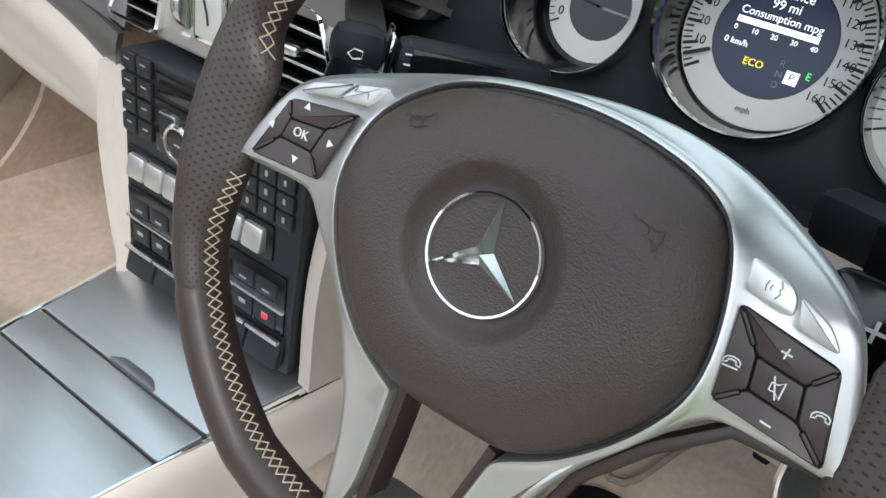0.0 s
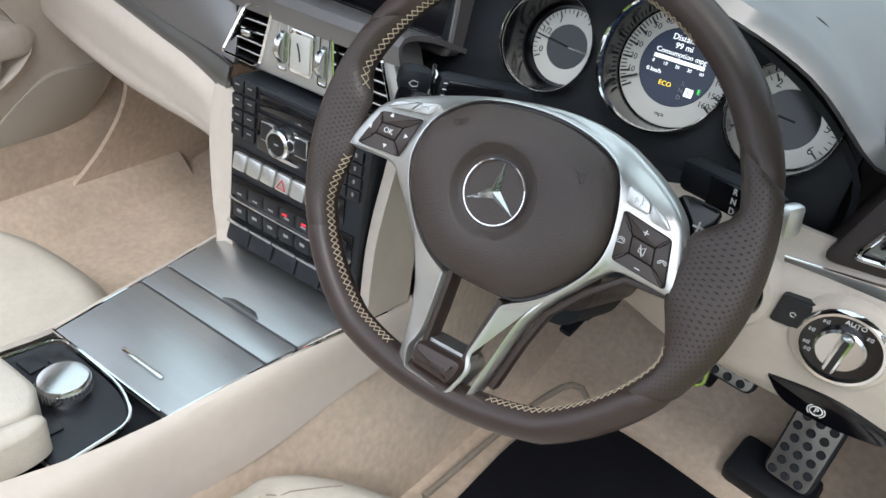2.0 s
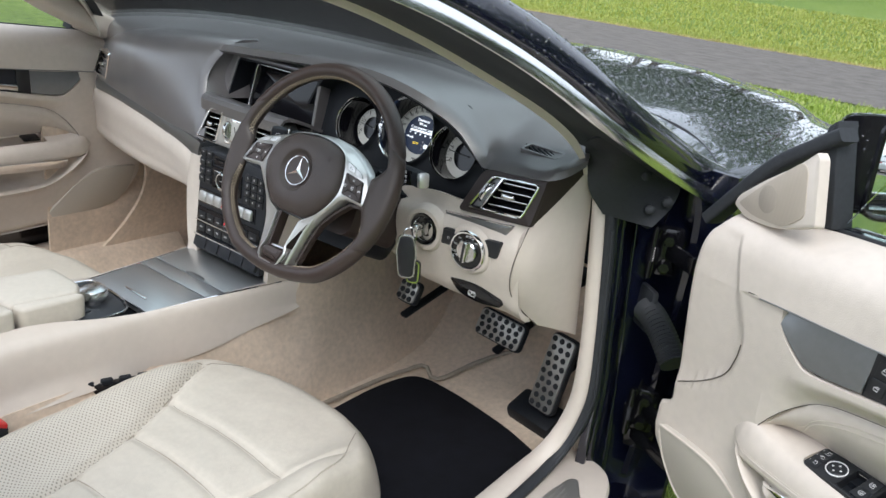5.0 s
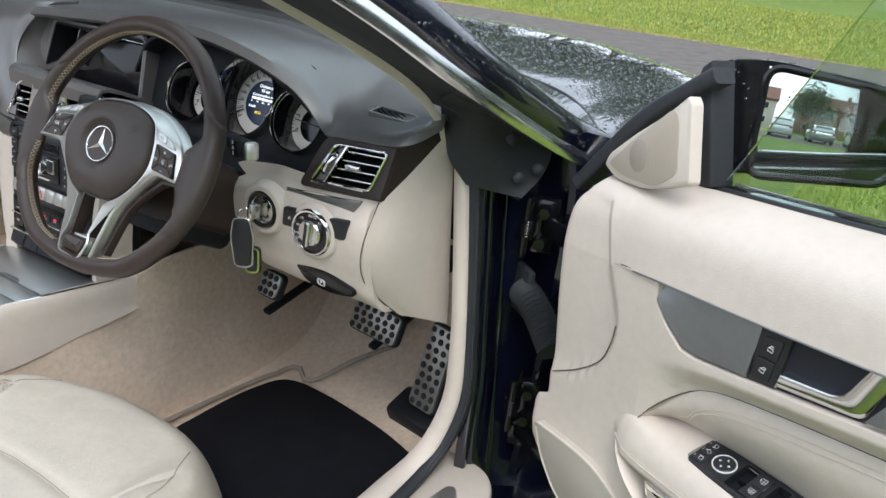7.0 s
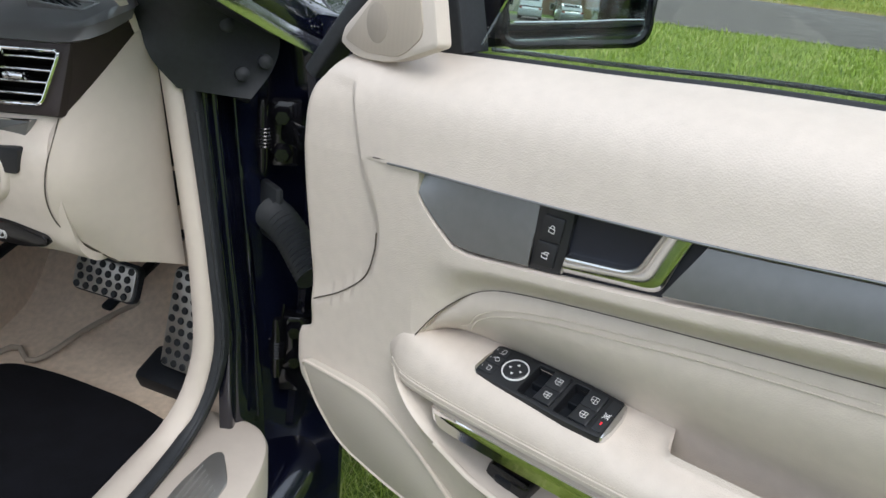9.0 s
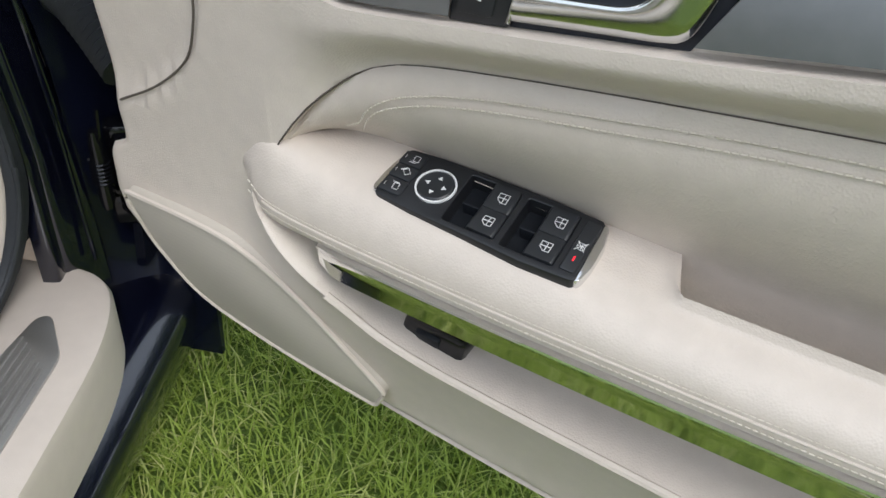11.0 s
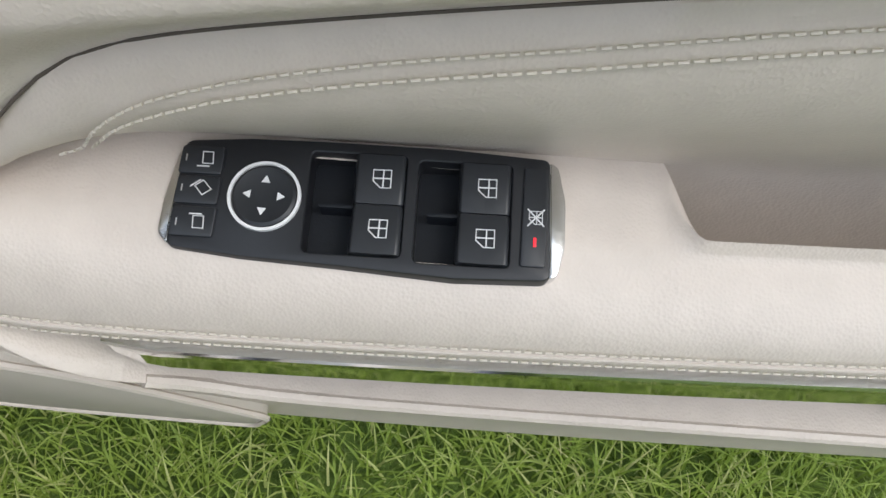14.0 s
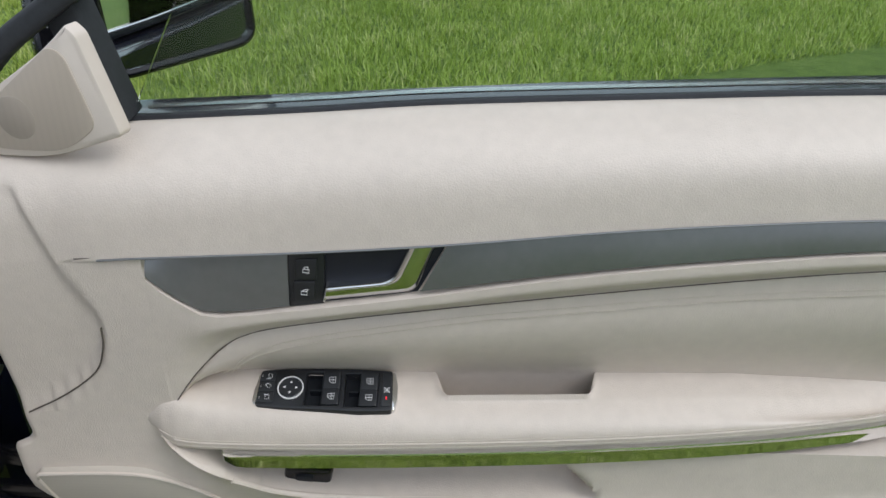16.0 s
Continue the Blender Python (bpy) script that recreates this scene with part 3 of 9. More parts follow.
part("wing_corner", sheet([[(0.66, 0.765, 0.845), (0.80, 0.69, 0.823), (0.888, 0.585, 0.796)], [(0.70, 0.64, 0.838), (0.81, 0.56, 0.820), (0.884, 0.49, 0.802)], [(0.80, 0.49, 0.815), (0.85, 0.44, 0.808), (0.880, 0.42, 0.802)]], 14, 14, 0.006, m=BI), navy_paint, body, "wet navy panel behind the bonnet")

# cowl between glass and bonnet
part("cowl", sheet([[(-0.86, 0.56, 0.79), (0, 0.78, 0.86), (0.86, 0.56, 0.79)], [(-0.86, 0.66, 0.785), (0, 0.86, 0.855), (0.86, 0.66, 0.785)]], 30, 4, 0.01, m=BI), black_soft, body, "black plastic cowl")

# doorway: painted jamb, black hinge recess, seal, beige strip, sill
SEAL = [(0.786, 0.334, 0.775), (0.795, 0.336, 0.70), (0.806, 0.337, 0.60), (0.817, 0.336, 0.50), (0.827, 0.334, 0.40), (0.825, 0.330, 0.35), (0.814, 0.318, 0.295), (0.802, 0.292, 0.254), (0.798, 0.23, 0.236), (0.798, 0.10, 0.232), (0.80, -0.3, 0.235), (0.80, -1.2, 0.24)]
sp = curve_pts(SEAL, 90)
part("door_seal", sweep(sp, fillet([(-0.011, -0.008), (0.009, -0.008), (0.012, 0.003), (0.004, 0.010), (-0.008, 0.009)], 0.005, 4), m=BI, up=(0.1, -1, 0.35)), rubber, body, "black rubber door seal")
part("seal_lip", tube([V(q) + V((0.008, -0.008, 0.003)) for q in sp[3:]], 0.0035, 8, m=BI), rubber, body)
STRIP_R = [(0.777, 0.323, 0.768), (0.787, 0.322, 0.70), (0.800, 0.322, 0.60), (0.812, 0.322, 0.50), (0.820, 0.320, 0.40), (0.817, 0.316, 0.35), (0.806, 0.304, 0.295), (0.793, 0.275, 0.256), (0.787, 0.22, 0.243), (0.787, 0.0, 0.240), (0.788, -1.2, 0.245)]
STRIP_L = [(0.753, 0.323, 0.764), (0.762, 0.322, 0.70), (0.774, 0.322, 0.60), (0.785, 0.322, 0.50), (0.790, 0.320, 0.40), (0.787, 0.316, 0.35), (0.774, 0.304, 0.295), (0.755, 0.275, 0.252), (0.744, 0.22, 0.236), (0.742, 0.0, 0.232), (0.742, -1.2, 0.235)]
rows = []
for f, dn, up_ in ((-0.04, 0.03, 0), (-0.03, 0.006, 0), (0.06, 0.0, 0), (0.5, -0.0025, 0), (0.94, 0.0, 0), (1.03, 0.006, 0), (1.04, 0.03, 0)):
    line = []
    for a, b in zip(STRIP_L, STRIP_R):
        k = min(1.0, max(0.0, (0.37 - a[2]) / 0.12))
        q = V(a) + (V(b) - V(a)) * f
        line.append(tuple(q + V((0, 1 - k, -k)) * dn))
    rows.append(curve_pts(line, 80))
part("entry_strip", sheet(rows, 0, 0, m=BI, smooth=False), vinyl_beige, body, "beige doorway strip", sharp=80)
rows = []
for z, sx_, jx in ((0.80, 0.795, 0.806), (0.70, 0.803, 0.812), (0.60, 0.813, 0.822), (0.50, 0.822, 0.831), (0.40, 0.832, 0.841), (0.35, 0.833, 0.846), (0.30, 0.832, 0.850), (0.25, 0.832, 0.854), (0.17, 0.832, 0.858)):
    rows.append([(sx_ - 0.014, 0.342, z), (sx_ + 0.002, 0.345, z), (sx_ + 0.004, 0.352, z), (sx_ + 0.003, 0.362, z), (sx_ + 0.008, 0.368, z), (jx - 0.003, 0.404, z), (jx + 0.001, 0.409, z), (jx + 0.002, 0.414, z), (jx - 0.002, 0.419, z), (jx - 0.03, 0.47, z)])
part("door_jamb", sheet(rows, 60, 60, 0.0, m=BI), navy_paint, body, "glossy navy door jamb", sharp=50)
part("jamb_bead", tube(curve_pts([(0.812 + 0.004, 0.400, 0.72), (0.826, 0.400, 0.60), (0.836, 0.400, 0.50), (0.845, 0.398, 0.40), (0.852, 0.394, 0.30), (0.858, 0.390, 0.225)], 30), 0.0025, 8, m=BI), navy_paint, body)
part("hinge_recess", sheet([[(0.80, 0.40, 0.83), (0.87, 0.47, 0.83), (0.96, 0.46, 0.83)], [(0.81, 0.42, 0.6), (0.885, 0.50, 0.6), (0.97, 0.47, 0.6)], [(0.82, 0.45, 0.4), (0.89, 0.52, 0.4), (0.97, 0.47, 0.4)], [(0.82, 0.42, 0.02), (0.90, 0.46, 0.02), (0.975, 0.46, 0.02)]], 16, 20, 0.01, m=BI), navy_inner, body, "dark hinge recess")
part("scuttle_cover", sheet([[(0.782, 0.318, 0.738), (0.829, 0.345, 0.731), (0.858, 0.364, 0.727)], [(0.757, 0.302, 0.775), (0.815, 0.332, 0.772), (0.874, 0.396, 0.765)], [(0.745, 0.302, 0.81), (0.805, 0.322, 0.81), (0.876, 0.402, 0.808)], [(0.738, 0.295, 0.842), (0.80, 0.29, 0.852), (0.856, 0.345, 0.842)], [(0.752, 0.262, 0.868), (0.79, 0.235, 0.886), (0.836, 0.262, 0.886)]], 24, 24, 0.03, m=BI), cover_grey, body, "dark grey padded cover at the pillar foot")
for x, y, z in ((0.835, 0.350, 0.818), (0.850, 0.360, 0.759), (0.869, 0.385, 0.773)):
    part("clip", lathe([(0, 0.006), (0.006, 0.005), (0.009, 0.002), (0.010, -0.01)], 14, m=BI @ pose(x, y - 0.004, z, 80, 0, 35)), rubber, body)

# sill
cap = fillet([(0.76, 0.385), (0.862, 0.378), (0.900, 0.345), (0.924, 0.262), (0.926, 0.10), (0.926, -1.2), (0.76, -1.2)], [0.004, 0.03, 0.04, 0.08, 0.02, 0.004, 0.004], 6)
part("sill_cover", slab(cap, 0.10, 0.2235, 0.012, m=BI), vinyl_beige, body, "beige sill cover")
low = fillet([(0.80, 0.14), (0.915, 0.14), (0.945, 0.11), (0.935, 0.03), (0.80, 0.03)], 0.015, 3)
part("sill_paint", sweep([(0, 0.55, 0.0), (0, 0.0, 0), (0, -1.2, 0)], [(-x, z) for x, z in low], m=BI), navy_paint, body, "navy outer sill")
plate = fillet([(0.828, 0.215), (0.838, 0.285), (0.852, 0.292), (0.888, 0.235), (0.890, -0.6), (0.826, -0.6)], 0.012, 4)
sp_m = BI @ pose(0, 0, 0.2225)
part("scuff_plate", slab(plate, 0, 0.004, 0.0015, m=sp_m), steel, body, "ribbed stainless scuff plate")
for k in range(6):
    part("rib", slab(fillet([(0.836 + 0.008 * k, 0.255 - 0.008 * k), (0.840 + 0.008 * k, 0.255 - 0.008 * k), (0.840 + 0.008 * k, -0.55), (0.836 + 0.008 * k, -0.55)], 0.001, 2), 0.003, 0.0055, 0.001, m=sp_m), steel, body)


def hinge(x, y, z):
    h = part("hinge", rbox(0.045, 0.03, 0.095, 0.008, m=BI @ pose(x + 0.022, y + 0.022, z, 0, 0, 20)), black_gloss, body, "black door hinge")
    ax, ay = x - 0.85, y - 0.4
    part("arm", rbox(0.085, 0.012, 0.034, 0.005, m=pose(ax + 0.055, ay - 0.010, z + 0.006, 0, 0, -35)), black_gloss, h)
    part("spring", tube([(ax + 0.004 + 0.011 * math.cos(k * 0.7), ay - 0.012 + 0.008 * math.sin(k * 0.7), z - 0.018 + 0.00055 * k) for k in range(60)], 0.0016, 6), black_gloss, h)
    part("pin", lathe([(0, 0.052), (0.006, 0.05), (0.008, 0.04), (0.008, -0.04), (0.006, -0.05), (0, -0.052)], 14, m=Matrix.Translation((ax + 0.004, ay - 0.012, z))), black_gloss, h)
    part("link", tube(curve_pts([(ax + 0.006, ay - 0.012, z + 0.03), (ax + 0.014, ay - 0.02, z + 0.05), (ax + 0.02, ay - 0.026, z + 0.085)], 12), 0.0022, 6), black_gloss, h)
    for dz in (-0.026, 0.026):
        part("bolt", lathe([(0, 0.014), (0.010, 0.013), (0.013, 0.004), (0.015, 0)], 6, m=pose(ax + 0.024, ay + 0.006, z + dz, 90, 0, 20)), black_gloss, h)


hinge(0.850, 0.420, 0.668)
hinge(0.877, 0.415, 0.345)
bp = curve_pts([(0.858, 0.425, 0.552), (0.885, 0.405, 0.548), (0.915, 0.385, 0.530), (0.955, 0.355, 0.500)], 34)
boot = part("cable_boot", tube(bp, 0.026, 14, m=BI, up=(1, 0, 0.3), scale=[1.0 if k % 2 else 0.80 for k in range(34)]), rubber, body, "ribbed black rubber cable boot", sharp=80)
part("boot_plate", rbox(0.014, 0.055, 0.085, 0.006, m=BI @ pose(0.858, 0.428, 0.552, 0, 0, 50)), rubber, body)
part("check_strap", rbox(0.12, 0.012, 0.026, 0.004, m=BI @ pose(0.935, 0.40, 0.29, 0, 0, -30)), black_gloss, body, "black door check strap")
part("lower_bracket", rbox(0.06, 0.03, 0.05, 0.008, m=BI @ pose(0.90, 0.44, 0.28, 0, 0, 15)), black_gloss, body)

# floor pan, bulkhead, outer shell closing the cabin
part("floor_carpet", sheet([[(-0.80, 0.86, 0.42), (-0.3, 0.88, 0.42), (0.3, 0.88, 0.42), (0.80, 0.82, 0.42)], [(-0.80, 0.72, 0.20), (-0.3, 0.74, 0.20), (0.3, 0.74, 0.20), (0.80, 0.66, 0.20)], [(-0.80, 0.55, 0.115), (-0.3, 0.56, 0.115), (0.3, 0.56, 0.115), (0.80, 0.5, 0.115)], [(-0.80, 0.1, 0.10), (-0.3, 0.1, 0.10), (0.3, 0.1, 0.10), (0.80, 0.1, 0.10)], [(-0.80, -1.2, 0.10), (-0.3, -1.2, 0.10), (0.3, -1.2, 0.10), (0.80, -1.2, 0.10)]], 40, 50, 0.01, m=BI), carpet_beige, body, "beige carpet on the cabin floor")
part("kick_panel", sheet([[(0.775, 0.37, 0.52), (0.775, 0.6, 0.52), (0.76, 0.9, 0.52)], [(0.785, 0.40, 0.3), (0.775, 0.6, 0.3), (0.76, 0.9, 0.3)], [(0.79, 0.40, 0.10), (0.78, 0.6, 0.10), (0.76, 0.9, 0.10)]], 14, 14, 0.01, m=BI), carpet_beige, body, "beige carpeted kick panel")
part("kick_panel", sheet([[(-0.775, 0.33, 0.60), (-0.772, 0.6, 0.56), (-0.76, 0.9, 0.52)], [(-0.745, 0.405, 0.47), (-0.755, 0.6, 0.44), (-0.76, 0.9, 0.42)], [(-0.74, 0.415, 0.36), (-0.755, 0.6, 0.33), (-0.76, 0.9, 0.3)], [(-0.765, 0.36, 0.24), (-0.765, 0.6, 0.2), (-0.76, 0.9, 0.2)], [(-0.79, 0.22, 0.10), (-0.78, 0.6, 0.10), (-0.76, 0.9, 0.10)]], 20, 24, -0.01, m=BI), carpet_beige, body, "beige carpeted kick panel")
part("sill_cover", sweep([(0, 0.55, 0), (0, 0, 0), (0, -1.2, 0)], fillet([(0.70, 0.10), (0.76, 0.17), (0.90, 0.18), (0.90, 0.10)], 0.02, 4), m=BI), carpet_beige, body, "beige carpeted inner sill")
part("side_trim", sheet([[(-0.815, 0.15, 0.62), (-0.815, 0.62, 0.60)], [(-0.812, 0.15, 0.3), (-0.812, 0.62, 0.3)], [(-0.81, 0.15, 0.09), (-0.81, 0.62, 0.09)]], 6, 8, -0.01, m=BI), carpet_beige, body, "beige carpeted side trim")
part("side_wall", sheet([[(-0.905, 0.5, 0.80), (-0.905, -1.3, 0.80)], [(-0.93, 0.5, 0.5), (-0.93, -1.3, 0.5)], [(-0.91, 0.5, 0.10), (-0.91, -1.3, 0.10)]], 6, 10, -0.01, m=BI), navy_paint, body, "navy body side")
part("bulkhead", sheet([[(-0.84, 0.9, 0.76), (0, 0.92, 0.76), (0.84, 0.9, 0.76)], [(-0.84, 0.9, 0.3), (0, 0.92, 0.3), (0.84, 0.9, 0.3)]], 8, 6, 0.02, m=BI), black_soft, body)
part("rear_shelf", rbox(1.6, 0.5, 0.35, 0.08, m=BI @ pose(0, -1.55, 0.62)), navy_paint, body, "navy rear deck")


# ---- dashboard ----
dash = thing("dashboard", pose(0, 0.3, 0.45), "dark brown padded dashboard with beige lower half and metal trim", "dashboard")
DI = Matrix.Translation((0, -0.3, -0.45))


def face(x, y, z, tilt=0.0, yaw=0.0):
    """A frame on a front that looks at the driver: x along the dash, y up, z towards the seat; tilt leans its top away."""
    return DI @ pose(x, y, z, 90 - tilt, 0, yaw)


# padded top: rows from the windscreen to the rear lip
XS = (-0.80, -0.66, -0.42, -0.20, -0.02, 0.14, 0.28, 0.40, 0.50, 0.572, 0.607, 0.66, 0.722, 0.748)
LIP_Y = (0.335, 0.275, 0.235, 0.232, 0.230, 0.235, 0.235, 0.235, 0.243, 0.234, 0.216, 0.207, 0.216, 0.278)
LIP_Z = (0.765, 0.79, 0.835, 0.862, 0.876, 0.886, 0.890, 0.874, 0.838, 0.788, 0.790, 0.797, 0.803, 0.826)
rows = [[(x, 0.86 - 0.30 * abs(x) ** 2.2, 0.845 - 0.05 * abs(x) ** 3) for x in XS],
        [(x, 0.68 - 0.26 * abs(x) ** 2.2, 0.885 - 0.06 * abs(x) ** 3) for x in XS],
        [(x, 0.47 - 0.10 * x * x, max(z + 0.006, 0.895 - 0.09 * abs(x) ** 3)) for x, z in zip(XS, LIP_Z)],
        [(x, 0.322 + 0.02 * abs(x) ** 3, max(z + 0.012, 0.872 - 0.095 * abs(x) ** 3) if x < 0.55 else 0.840) for x, z in zip(XS, LIP_Z)],
        [(x, y + 0.012, z + 0.006) for x, y, z in zip(XS, LIP_Y, LIP_Z)],
        [(x, y, z - 0.006) for x, y, z in zip(XS, LIP_Y, LIP_Z)]]
top = part("top_pad", sheet(rows, 90, 40, 0.008, m=DI), dash_brown_sheen, dash, "grained dark brown dashboard pad")
# passenger side of the pad, down to the metal trim
TRIM_T = [(-0.752, 0.285, 0.690), (-0.60, 0.243, 0.690), (-0.45, 0.208, 0.688), (-0.30, 0.179, 0.683), (-0.17, 0.161, 0.678), (-0.119, 0.157, 0.669)]
TRIM_B = [(-0.760, 0.287, 0.661), (-0.60, 0.245, 0.670), (-0.45, 0.209, 0.670), (-0.30, 0.180, 0.662), (-0.20, 0.166, 0.651), (-0.127, 0.159, 0.630)]
rows = [[(-0.78, 0.40, 0.800), (-0.62, 0.345, 0.838), (-0.50, 0.315, 0.856), (-0.42, 0.302, 0.866), (-0.26, 0.300, 0.879), (-0.150, 0.305, 0.884), (-0.130, 0.315, 0.884)],
        [(-0.778, 0.345, 0.790), (-0.62, 0.278, 0.822), (-0.50, 0.250, 0.842), (-0.42, 0.238, 0.852), (-0.26, 0.232, 0.868), (-0.162, 0.240, 0.873), (-0.142, 0.250, 0.873)],
        [(-0.772, 0.318, 0.755), (-0.62, 0.256, 0.785), (-0.50, 0.226, 0.799), (-0.42, 0.210, 0.806), (-0.28, 0.200, 0.812), (-0.182, 0.206, 0.808), (-0.170, 0.212, 0.806)],
        [(-0.765, 0.300, 0.72), (-0.62, 0.250, 0.725), (-0.50, 0.220, 0.728), (-0.42, 0.202, 0.728), (-0.28, 0.182, 0.725), (-0.160, 0.172, 0.715), (-0.13, 0.178, 0.710)],
        [(-0.755, 0.289, 0.691), (-0.60, 0.247, 0.691), (-0.48, 0.218, 0.689), (-0.40, 0.201, 0.687), (-0.28, 0.180, 0.683), (-0.165, 0.165, 0.678), (-0.12, 0.165, 0.669)]]
part("passenger_pad", sheet(rows, 60, 28, 0.008, m=DI), dash_brown_sheen, dash, "dark brown padded passenger side")
part("hood_cheek", sheet([[(-0.150, 0.248, 0.876), (-0.10, 0.40, 0.872)], [(-0.168, 0.224, 0.842), (-0.10, 0.40, 0.84)], [(-0.176, 0.209, 0.806), (-0.10, 0.40, 0.80)], [(-0.150, 0.190, 0.76), (-0.10, 0.36, 0.76)]], 10, 12, 0.004, m=DI), dash_brown_sheen, dash)
part("pad_seam", tube(curve_pts([(x, y - 0.0005, z + 0.0035) for x, y, z in TRIM_T], 40), 0.0012, 6, m=DI), vent_black, dash)
# metal trim line on the passenger side
part("metal_trim", sheet([TRIM_T, [tuple((np.array(a) + np.array(b)) / 2 - (0, 0.003, 0)) for a, b in zip(TRIM_T, TRIM_B)], TRIM_B], 40, 8, 0.006, m=DI), trim_grey, dash, "brushed grey metal trim strip")
# beige band and glovebox
SEAM_G = [(-0.80, 0.302, 0.588), (-0.66, 0.260, 0.600), (-0.50, 0.220, 0.606), (-0.38, 0.193, 0.608), (-0.27, 0.174, 0.607), (-0.20, 0.164, 0.597), (-0.132, 0.156, 0.575)]
rows = [[(-0.770, 0.292, 0.661), (-0.66, 0.266, 0.668), (-0.50, 0.224, 0.671), (-0.38, 0.197, 0.667), (-0.27, 0.178, 0.658), (-0.20, 0.169, 0.650), (-0.132, 0.163, 0.630)],
        [(-0.79, 0.292, 0.628), (-0.66, 0.258, 0.635), (-0.50, 0.217, 0.640), (-0.38, 0.189, 0.638), (-0.27, 0.170, 0.634), (-0.20, 0.161, 0.626), (-0.132, 0.156, 0.605)],
        SEAM_G,
        [(-0.81, 0.306, 0.555), (-0.66, 0.264, 0.568), (-0.50, 0.224, 0.572), (-0.38, 0.197, 0.575), (-0.27, 0.178, 0.577), (-0.20, 0.169, 0.572), (-0.132, 0.158, 0.560)],
        [(-0.81, 0.322, 0.520), (-0.66, 0.276, 0.527), (-0.50, 0.236, 0.533), (-0.38, 0.210, 0.540), (-0.27, 0.192, 0.548), (-0.20, 0.184, 0.551), (-0.132, 0.170, 0.552)],
        [(-0.80, 0.42, 0.520), (-0.66, 0.38, 0.530), (-0.50, 0.34, 0.535), (-0.38, 0.31, 0.542), (-0.27, 0.29, 0.550), (-0.20, 0.28, 0.553), (-0.132, 0.26, 0.556)]]
gb = part("glovebox_lid", sheet(rows, 60, 36, 0.008, m=DI), leather_beige, dash, "beige glovebox lid")
part("lid_gap", tube(curve_pts([(x, y - 0.0006, z) for x, y, z in SEAM_G[:5]] + [(-0.236, 0.1685, 0.600), (-0.205, 0.1655, 0.585), (-0.185, 0.1665, 0.560)], 60), 0.0013, 6, m=DI), seam_dark, gb)
part("lock", lathe([(0, 0.002), (0.006, 0.0015), (0.008, 0)], 16, m=face(-0.258, 0.1765, 0.579, -10)), satin_chrome, gb)
part("underside", rbox(0.62, 0.4, 0.02, 0.008, m=DI @ pose(-0.45, 0.58, 0.565, 4)), black_soft, dash)


def vent_frame(q, m, parent, slats=4, tab=0.5, wheel=0.0, label="air vent in a chrome frame"):
    """An air vent in a four-cornered field (below left, below right, above right, above left): chrome frame, dark well, slats, a tab; wheel: the share of its width taken by a thumb wheel."""
    q = [np.array(c, float) for c in q]
    def at(s, t):
        return (q[0] * (1 - s) + q[1] * s) * (1 - t) + (q[3] * (1 - s) + q[2] * s) * t
    w = np.linalg.norm(q[1] - q[0])
    out = fillet([tuple(c) for c in q], 0.011, 5)
    inn = inset(out, 0.0042)
    v = part("air_vent", frame_plate(out, inn, -0.012, 0.006, m=m, bevel=0.0018), chrome, parent, label)
    part("well", slab(inset(inn, -0.001), -0.045, -0.034, m=m), vent_black, v)
    part("well_wall", frame_plate(inset(inn, -0.0015), inset(inn, 0.001), -0.04, 0.0, m=m), vent_black, v)
    s0 = wheel + 0.05
    for k in range(slats):
        t = (k + 0.9) / (slats + 0.8)
        a, b = at(s0, t), at(0.955, t)
        ang = math.degrees(math.atan2(b[1] - a[1], b[0] - a[0]))
        c, l = (a + b) / 2, np.linalg.norm(b - a)
        sl = part("slat", rbox(l, 0.0035, 0.024, 0.0014, m=m @ pose(c[0], c[1] - 0.001, -0.014, 0, 0, ang) @ pose(0, 0, 0, -14)), vent_black, v)
        part("slat_edge", rbox(l, 0.0024, 0.0016, 0.0007, m=m @ pose(c[0], c[1] + 0.0016, -0.002, 0, 0, ang)), satin_chrome, sl)
    c = at(s0 + (0.955 - s0) * tab, 0.5)
    part("tab", rbox(w * 0.24, 0.0085, 0.016, 0.003, m=m @ pose(c[0], c[1], 0.001, 0, 0, 4)), satin_chrome, v)
    if wheel:
        a, b = at(wheel, 0.03), at(wheel, 0.97)
        post = [(a[0] - 0.0022, a[1]), (a[0] + 0.0022, a[1]), (b[0] + 0.0022, b[1]), (b[0] - 0.0022, b[1])]
        part("post", slab(post, -0.012, 0.005, 0.001, m=m), chrome, v)
        side = [at(0.04, 0.05), at(wheel, 0.05), at(wheel, 0.95), at(0.04, 0.95)]
        part("side_plate", slab(fillet([tuple(c) for c in side], 0.004, 3), -0.012, -0.003, 0.001, m=m), trim_grey, v)
        c = at(wheel * 0.52, 0.5)
        lean = math.degrees(math.atan2(q[3][0] - q[0][0], q[3][1] - q[0][1]))
        tw = part("thumb_wheel", lathe([(0, -0.004), (0.022, -0.004), (0.0235, -0.0015), (0.0235, 0.0015), (0.022, 0.004), (0, 0.004)], 32, m=m @ pose(c[0], c[1], -0.012, 0, 0, -lean) @ pose(0, 0, 0, 0, 90, 0)), satin_chrome, v)
        part("wheel_groove", lathe([(0.0236, -0.0008), (0.0238, 0), (0.0236, 0.0008)], 32, m=m @ pose(c[0], c[1], -0.012, 0, 0, -lean) @ pose(0, 0, 0, 0, 90, 0)), vent_black, tw)
    return v


